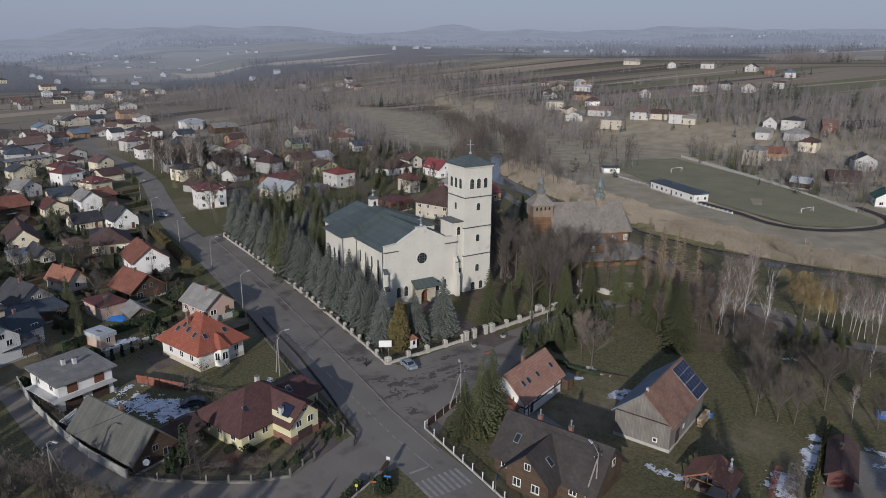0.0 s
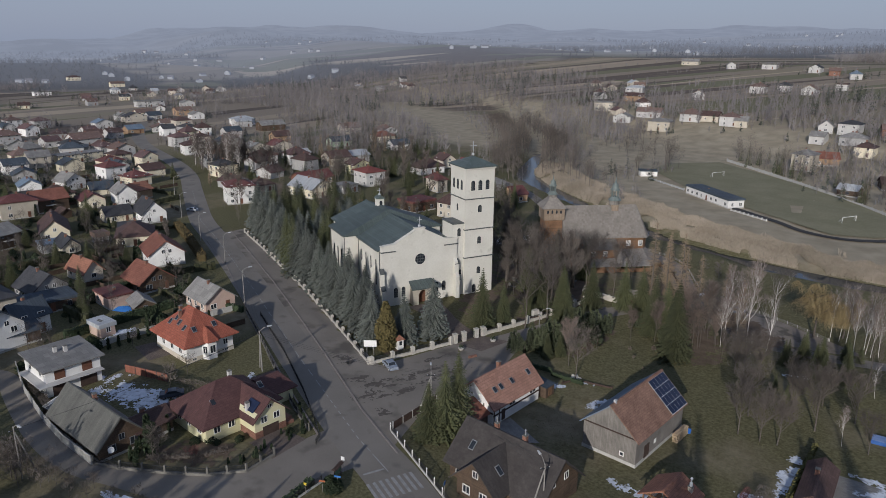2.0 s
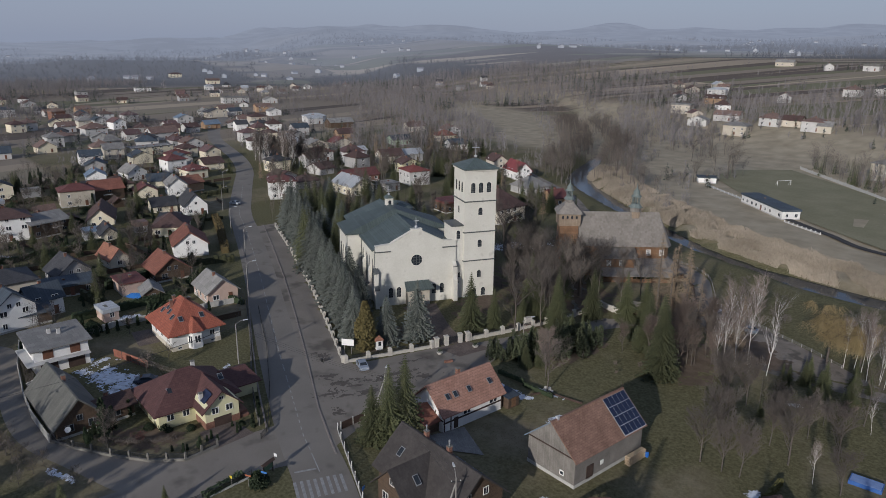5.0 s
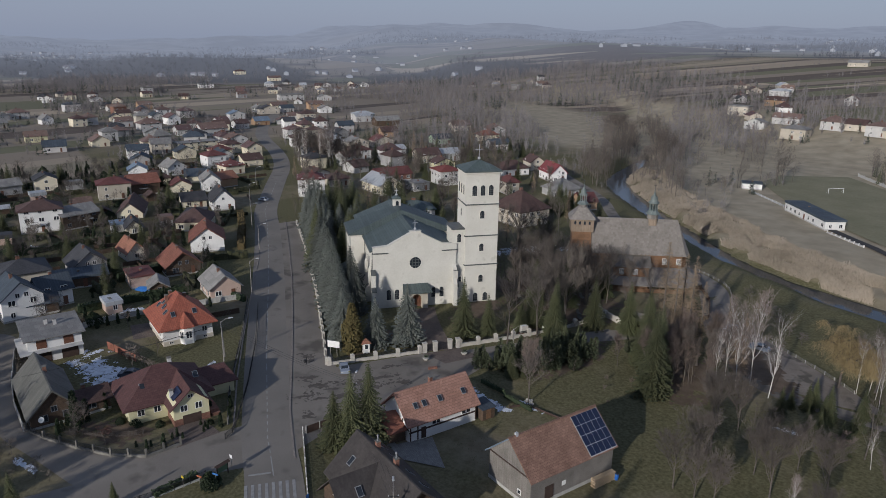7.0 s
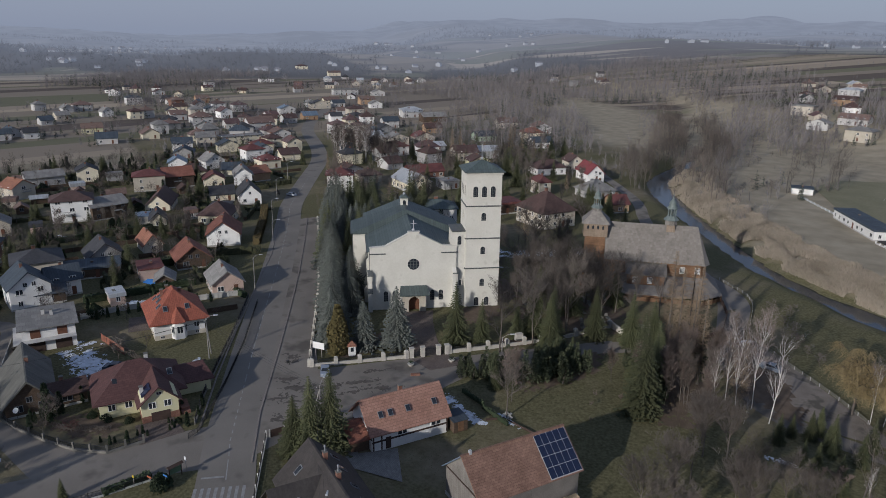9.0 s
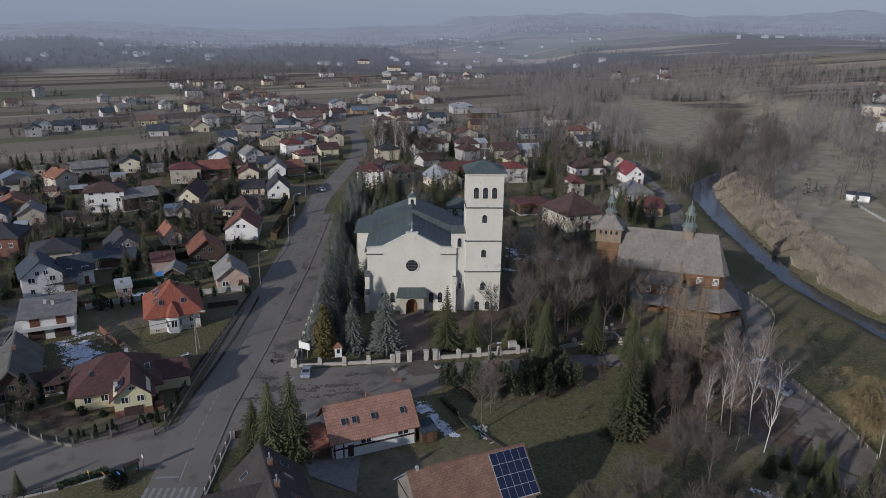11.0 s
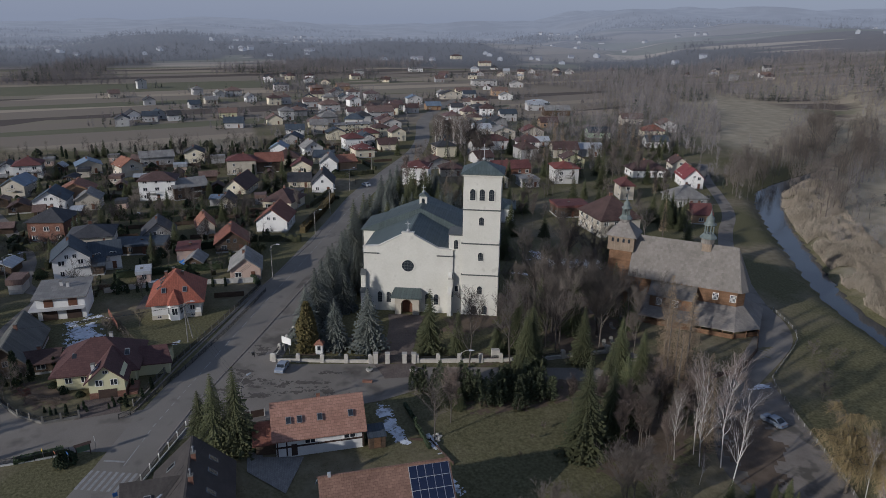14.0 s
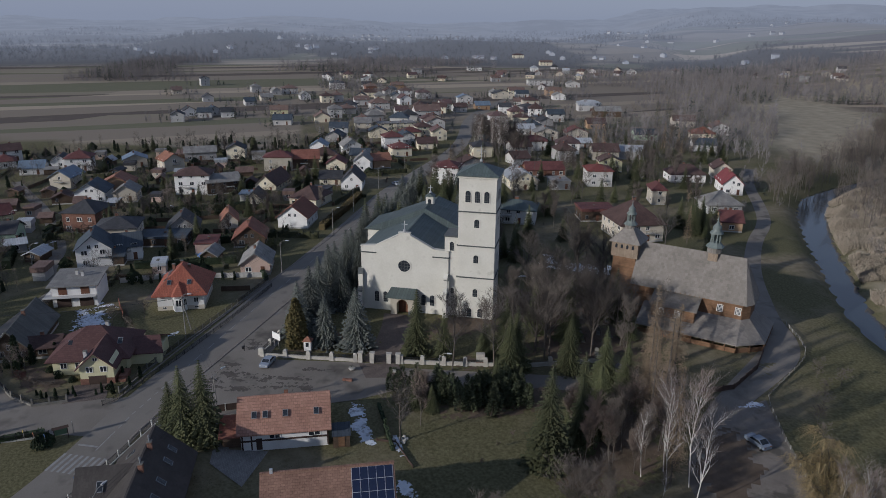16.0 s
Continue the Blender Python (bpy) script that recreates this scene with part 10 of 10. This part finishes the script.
def leaf_litter(cx, cy, a, b, rot, seed):
    """A ragged sheet of leaves and painted shade: cells kept where an uneven field says that they lie."""
    cell, m = 0.7, pose(cx, cy, 0, 0, 0, rot)
    ids, vs, fs = {}, [], []

    def vert(i, j):
        if (i, j) not in ids:
            w = m @ Vector((i * cell, j * cell, 0))
            ids[i, j] = len(vs)
            vs.append((w.x + 0.2 * noise.noise(w * 1.7), w.y + 0.2 * noise.noise(w * 2.3), gz(w.x, w.y) + 0.022 + 0.009 * (seed - 60)))
        return ids[i, j]

    for i in range(int(-a / cell) - 1, int(a / cell) + 1):
        for j in range(int(-b / cell) - 1, int(b / cell) + 1):
            w = m @ Vector((i * cell, j * cell, seed))
            rr = math.hypot(i * cell / a, j * cell / b)
            if noise.noise(w * 0.35) + 0.7 * noise.noise(w * 1.1) + 0.4 * noise.noise(w * 2.7) + 1.3 * (1 - rr * rr) > 0.35:
                fs.append((vert(i, j), vert(i + 1, j), vert(i + 1, j + 1), vert(i, j + 1)))
    g = Geo()
    g.v, g.f = vs, fs
    tagged(new("leaf_litter", g.mesh("leaf_litter", M_LITTER_SHADE, normals=False)), "brown fallen leaves and painted shade under the bare trees", "leaves", "leaf litter")


# (-82, 55) darkens a tree-shaded lawn; (-38, 168) is leaves and tree shadow
for k, q in enumerate(((-43, 151.5, 12, 6.5, 120), (-52, 157, 7, 5, 30), (-84, 158, 15, 13, 70), (-100, 160, 14, 12, 70), (-92, 136, 5, 9, 20), (-62, 138, 4, 12, 10), (-38, 168, 12, 5, 152), (-82, 55, 7.5, 3.6, 42), (-78, 140, 4, 8, 15), (-90, 108, 3, 8, 20))):
    leaf_litter(*q, 60 + k)

# evergreen hedges of small leaf clumps
def hedge(line, w, h, label, material=M_DARKGREEN, seed=1, dry=False):
    r = random.Random(seed)
    g = Geo()
    for (ax, ay), (bx, by) in zip(line, line[1:]):
        L = math.hypot(bx - ax, by - ay)
        dx, dy = (bx - ax) / L, (by - ay) / L
        dry = material in (M_TWIG, M_MAPLE)
        for k in range(int(L * (h + w) * (40 if dry else 14))):
            s, q = r.uniform(0, L), r.uniform(-1, 1)
            top = r.random() < w / (w + 2 * h)
            zz = h * r.uniform(0.9, 1.06) if top else r.uniform(0.05, h)
            q = q if top or dry else math.copysign(r.uniform(0.88, 1.06), q)
            p = Vector((ax + dx * s - dy * q * w / 2, ay + dy * s + dx * q * w / 2, gz(ax, ay) + zz))
            a = Vector((r.uniform(-1, 1), r.uniform(-1, 1), r.uniform(-1, 1))).normalized() * (0.26 if dry else 0.17)
            b = a.orthogonal().normalized() * (0.025 if dry else 0.15)
            g.add([p - a, p + b, p + a, p - b], [(0, 1, 2), (0, 2, 3)])
        if dry:
            continue
        # woody core
        n = Vector((-dy, dx, 0)) * w * 0.4
        A, B = Vector((ax, ay, gz(ax, ay))), Vector((bx, by, gz(ax, ay)))
        t = EZ * h * 0.9
        g.add([A - n, B - n, B + n, A + n, A - n + t, B - n + t, B + n + t, A + n + t], [(4, 5, 6, 7), (0, 1, 5, 4), (1, 2, 6, 5), (2, 3, 7, 6), (3, 0, 4, 7)])
    tagged(new("hedge", g.mesh("hedge", material, normals=False)), label, "hedge")


def plot_edges():
    """Hedges and board fences along the garden boundaries, in short uneven pieces."""
    r = random.Random(19)
    green, board = Geo(), Geo()
    for o in [o for o in scene.objects if o.get("category") == "house" and o.location.x < -132 and o.location.x > -345 and o.location.y < 150]:
        m = o.matrix_basis.copy()
        hx, hy = r.uniform(9.5, 12.5), r.uniform(12, 17)
        sides = [((-hx, -hy), (-hx, hy)), ((hx, -hy), (hx, hy)), ((-hx, hy), (hx, hy)), ((-hx, -hy), (hx, -hy))]
        for a, b in r.sample(sides, r.choice((2, 3))):
            leafy = r.random() < 0.6
            L = math.hypot(b[0] - a[0], b[1] - a[1])
            h0 = r.uniform(1.1, 2.2) if leafy else r.uniform(1.0, 1.5)
            n = int(L / 1.1)
            for k in range(n):
                t0, t1 = k / n, (k + 1) / n
                p, q = (m @ Vector((a[0] + (b[0] - a[0]) * t, a[1] + (b[1] - a[1]) * t, 0)) for t in (t0, t1))
                if r.random() < 0.06 or float(line_distance(p.x, p.y, ROAD_MAIN)) < 6.5 or float(line_distance(p.x, p.y, LANE)) < 5 or min((hh.x - p.x) ** 2 + (hh.y - p.y) ** 2 for hh in HOUSES) < 64:
                    continue
                if p.x > -150 and p.y < 50:
                    continue
                d = (q - p).normalized()
                nn = Vector((-d.y, d.x, 0)) * (r.uniform(0.28, 0.5) if leafy else 0.05)
                h = h0 * r.uniform(0.82, 1.12) if leafy else h0
                z, base = gz(p.x, p.y), [p - nn, q - nn, q + nn, p + nn]
                lo = [(v.x, v.y, z - 0.1) for v in base]
                hi = [(v.x + r.uniform(-0.12, 0.12) * leafy, v.y + r.uniform(-0.12, 0.12) * leafy, z + h * (r.uniform(0.88, 1.1) if leafy else 1)) for v in base]
                (green if leafy else board).add(lo + hi, [(4, 5, 6, 7), (0, 1, 5, 4), (1, 2, 6, 5), (2, 3, 7, 6), (3, 0, 4, 7)])
    tagged(new("garden_hedges", green.mesh("garden_hedges", mat("garden_hedge_green", (0.022, 0.030, 0.016), (0.075, 0.072, 0.036), 1.3, 0.9, fine=6, bump=0.8), normals=False)), "clipped dark hedges between the village gardens", "hedges", kind="stuff")
    tagged(new("garden_fences", board.mesh("garden_fences", WALL["wood"], normals=False)), "low brown board fences between the village gardens", "fences", kind="stuff")


plot_edges()
hedge([(-172, 107.0), (-196, 115.5), (-214, 121)], 2.2, 2.2, "tall clipped brown-green hedge along the road", mat("bronze_hedge", (0.07, 0.055, 0.025), (0.12, 0.09, 0.04), 0.9))
hedge([(-126, 45.6), (-112, 44.4), (-101, 43.9)], 1.6, 1.6, "scrubby dark hedge behind the concrete wall", M_TWIG, 2)
hedge([(-136, 90.5), (-128.5, 93.0)], 1.0, 1.5, "row of dark thujas beside the road", M_DARKGREEN, 3)
hedge([(-112, 62.5), (-101.5, 66.8), (-94.5, 72.0)], 1.5, 0.9, "dry rockery hedge beside the drive", M_TWIG, 5)
hedge([(-142, 58), (-143.5, 84)], 1.2, 2.0, "dark evergreen hedge between gardens", M_DARKGREEN, 6)
hedge([(-160, 70), (-166, 93)], 1.5, 2.4, "dark evergreen hedge between gardens", M_DARKGREEN, 7)
hedge([(-146, 25), (-172, 18), (-190, 8)], 2.4, 2.6, "dark evergreen hedge along the lane", M_DARKGREEN, 8)
hedge([(-199, 50), (-206, 84)], 1.2, 1.8, "dark evergreen hedge between gardens", M_DARKGREEN, 9)
hedge([(-11.6, 124.5), (-11.1, 115.4), (-10.4, 106.5), (-9.7, 99.5)], 0.6, 1.3, "narrow yellow-green hedge between the gardens", mat("yellow_green_hedge", (0.06, 0.06, 0.02), (0.11, 0.10, 0.035), 0.9), 11)
hedge([(-15.5, 105.6), (-14.6, 97.0)], 0.9, 0.9, "low red-brown leafless hedge", M_MAPLE, 12)
hedge([(-12.8, 105.5), (-12.2, 98)], 2.6, 2.2, "dense brown thicket of bare twigs", M_TWIG, 13)
hedge([(-85.4, 49.2), (-82.4, 52.0), (-79.6, 56.0), (-78.6, 59.0)], 1.4, 0.7, "low dark leafless hedge curving over the lawn", M_TWIG, 14)
hedge([(-63.7, 116.6), (-57.6, 117.3), (-50.8, 117.9)], 0.5, 0.8, "low narrow dark green hedge across the lawn", M_DARKGREEN, 15)
hedge([(-62.5, 63), (-61, 56.5)], 1.2, 0.9, "low shrubs behind the junction fence", M_DARKGREEN, 10)


# dry reeds on the far bank
def reeds():
    r = random.Random(6)
    g = Geo()
    vs, fs = [], []
    n = 0
    while n < 95000:
        i = r.randrange(2, 13)
        (ax, ay), (bx, by) = RIVER[i], RIVER[i + 1]
        t = r.random()
        L = math.hypot(bx - ax, by - ay)
        nx, ny = -(by - ay) / L, (bx - ax) / L
        if ny < 0:
            nx, ny = -nx, -ny
        width = 19 if ax < -20 else 12
        q = 4.6 + r.random() ** 1.25 * width
        x, y = ax + (bx - ax) * t + nx * q, ay + (by - ay) * t + ny * q
        if noise.noise(Vector((x * 0.12, y * 0.12, 0))) < -0.22:
            n += 1
            continue
        z = gz(x, y)
        h = r.uniform(0.5, 1.25) + 1.7 * max(0.0, 0.3 + noise.noise(Vector((x * 0.22, y * 0.22, 4))))
        a = r.uniform(0, 3.14)
        w = r.uniform(0.04, 0.12)
        k = len(vs)
        lx, ly = r.uniform(-0.9, 0.9), r.uniform(-0.9, 0.9)
        vs += [(x - w * math.cos(a), y - w * math.sin(a), z), (x + w * math.cos(a), y + w * math.sin(a), z), (x + lx + w * 0.4, y + ly, z + h), (x + lx - w * 0.4, y + ly, z + h * 0.92)]
        fs.append((k, k + 1, k + 2, k + 3))
        n += 1
    g.v, g.f = vs, fs
    tagged(new("reeds", g.mesh("reeds", M_REED, normals=False)), "wide belt of dry tan reeds on the river bank", "reeds", kind="stuff")


reeds()


# coarse winter grass near the camera
def tufts():
    r = random.Random(7)
    vs, fs = [], []
    while len(fs) < 30000:
        x, y = r.uniform(-70, 5), r.uniform(84, 175)
        if noise.noise(Vector((x * 0.15, y * 0.15, 1))) < -0.1 or (-64 < x < -52 and 92 < y < 110) or (-41 < x < -29 and 98 < y < 118):
            continue
        if y > 155 - 0.2 * (x + 30) or x < -64 + 0:
            continue
        z = gz(x, y)
        a, h, w = r.uniform(0, 6.28), r.uniform(0.05, 0.16), r.uniform(0.02, 0.06)
        k = len(vs)
        vs += [(x - w * math.cos(a), y - w * math.sin(a), z), (x + w * math.cos(a), y + w * math.sin(a), z), (x + r.uniform(-0.1, 0.1), y + r.uniform(-0.1, 0.1), z + h)]
        fs.append((k, k + 1, k + 2))
    g = Geo()
    g.v, g.f = vs, fs
    tagged(new("grass", g.mesh("grass", mat("faded_grass", (0.09, 0.085, 0.038), (0.16, 0.142, 0.075), 0.15, 0.95), normals=False)), "uneven faded winter grass on the lawns", "grass", kind="stuff")


tufts()


# villages too far off to count
def distant_houses():
    r = random.Random(55)
    walls, roofs = Geo(), Geo()
    made = 0
    while made < 230:
        a, d = r.uniform(1.3, 3.35), 1120 + 1500 * r.random()
        x, y = math.cos(a) * d, math.sin(a) * d
        if noise.noise(Vector((x * 0.0042, y * 0.0042, 8))) < 0.14:
            continue
        z = gz(x, y)
        t = r.uniform(0, 3)
        c, q = math.cos(t), math.sin(t)
        L, W, h, k = r.uniform(3.5, 6), r.uniform(3, 4.5), r.uniform(2.4, 4.5), r.uniform(1.6, 2.8)

        def turned(pts):
            return [(x + u * c - v * q, y + u * q + v * c, z + w) for u, v, w in pts]

        walls.add(turned([(-L, -W, -2), (L, -W, -2), (L, W, -2), (-L, W, -2), (-L, -W, h), (L, -W, h), (L, W, h), (-L, W, h), (-L, 0, h + k), (L, 0, h + k)]), [(0, 1, 5, 4), (2, 3, 7, 6), (1, 2, 6, 9, 5), (3, 0, 4, 8, 7)])
        roofs.add(turned([(-L - 0.5, -W - 0.5, h - 0.2), (L + 0.5, -W - 0.5, h - 0.2), (L + 0.5, 0, h + k + 0.2), (-L - 0.5, 0, h + k + 0.2), (-L - 0.5, W + 0.5, h - 0.2), (L + 0.5, W + 0.5, h - 0.2)]), [(0, 1, 2, 3), (3, 2, 5, 4)])
        made += 1
    e = tagged(new("distant_houses"), "pale walls and dull roofs of villages on the far hills", "houses", kind="stuff")
    # walls and roofs carry the same emitted haze
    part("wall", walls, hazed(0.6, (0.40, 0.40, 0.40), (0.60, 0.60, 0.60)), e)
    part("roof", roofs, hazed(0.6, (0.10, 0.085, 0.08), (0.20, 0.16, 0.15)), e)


distant_houses()
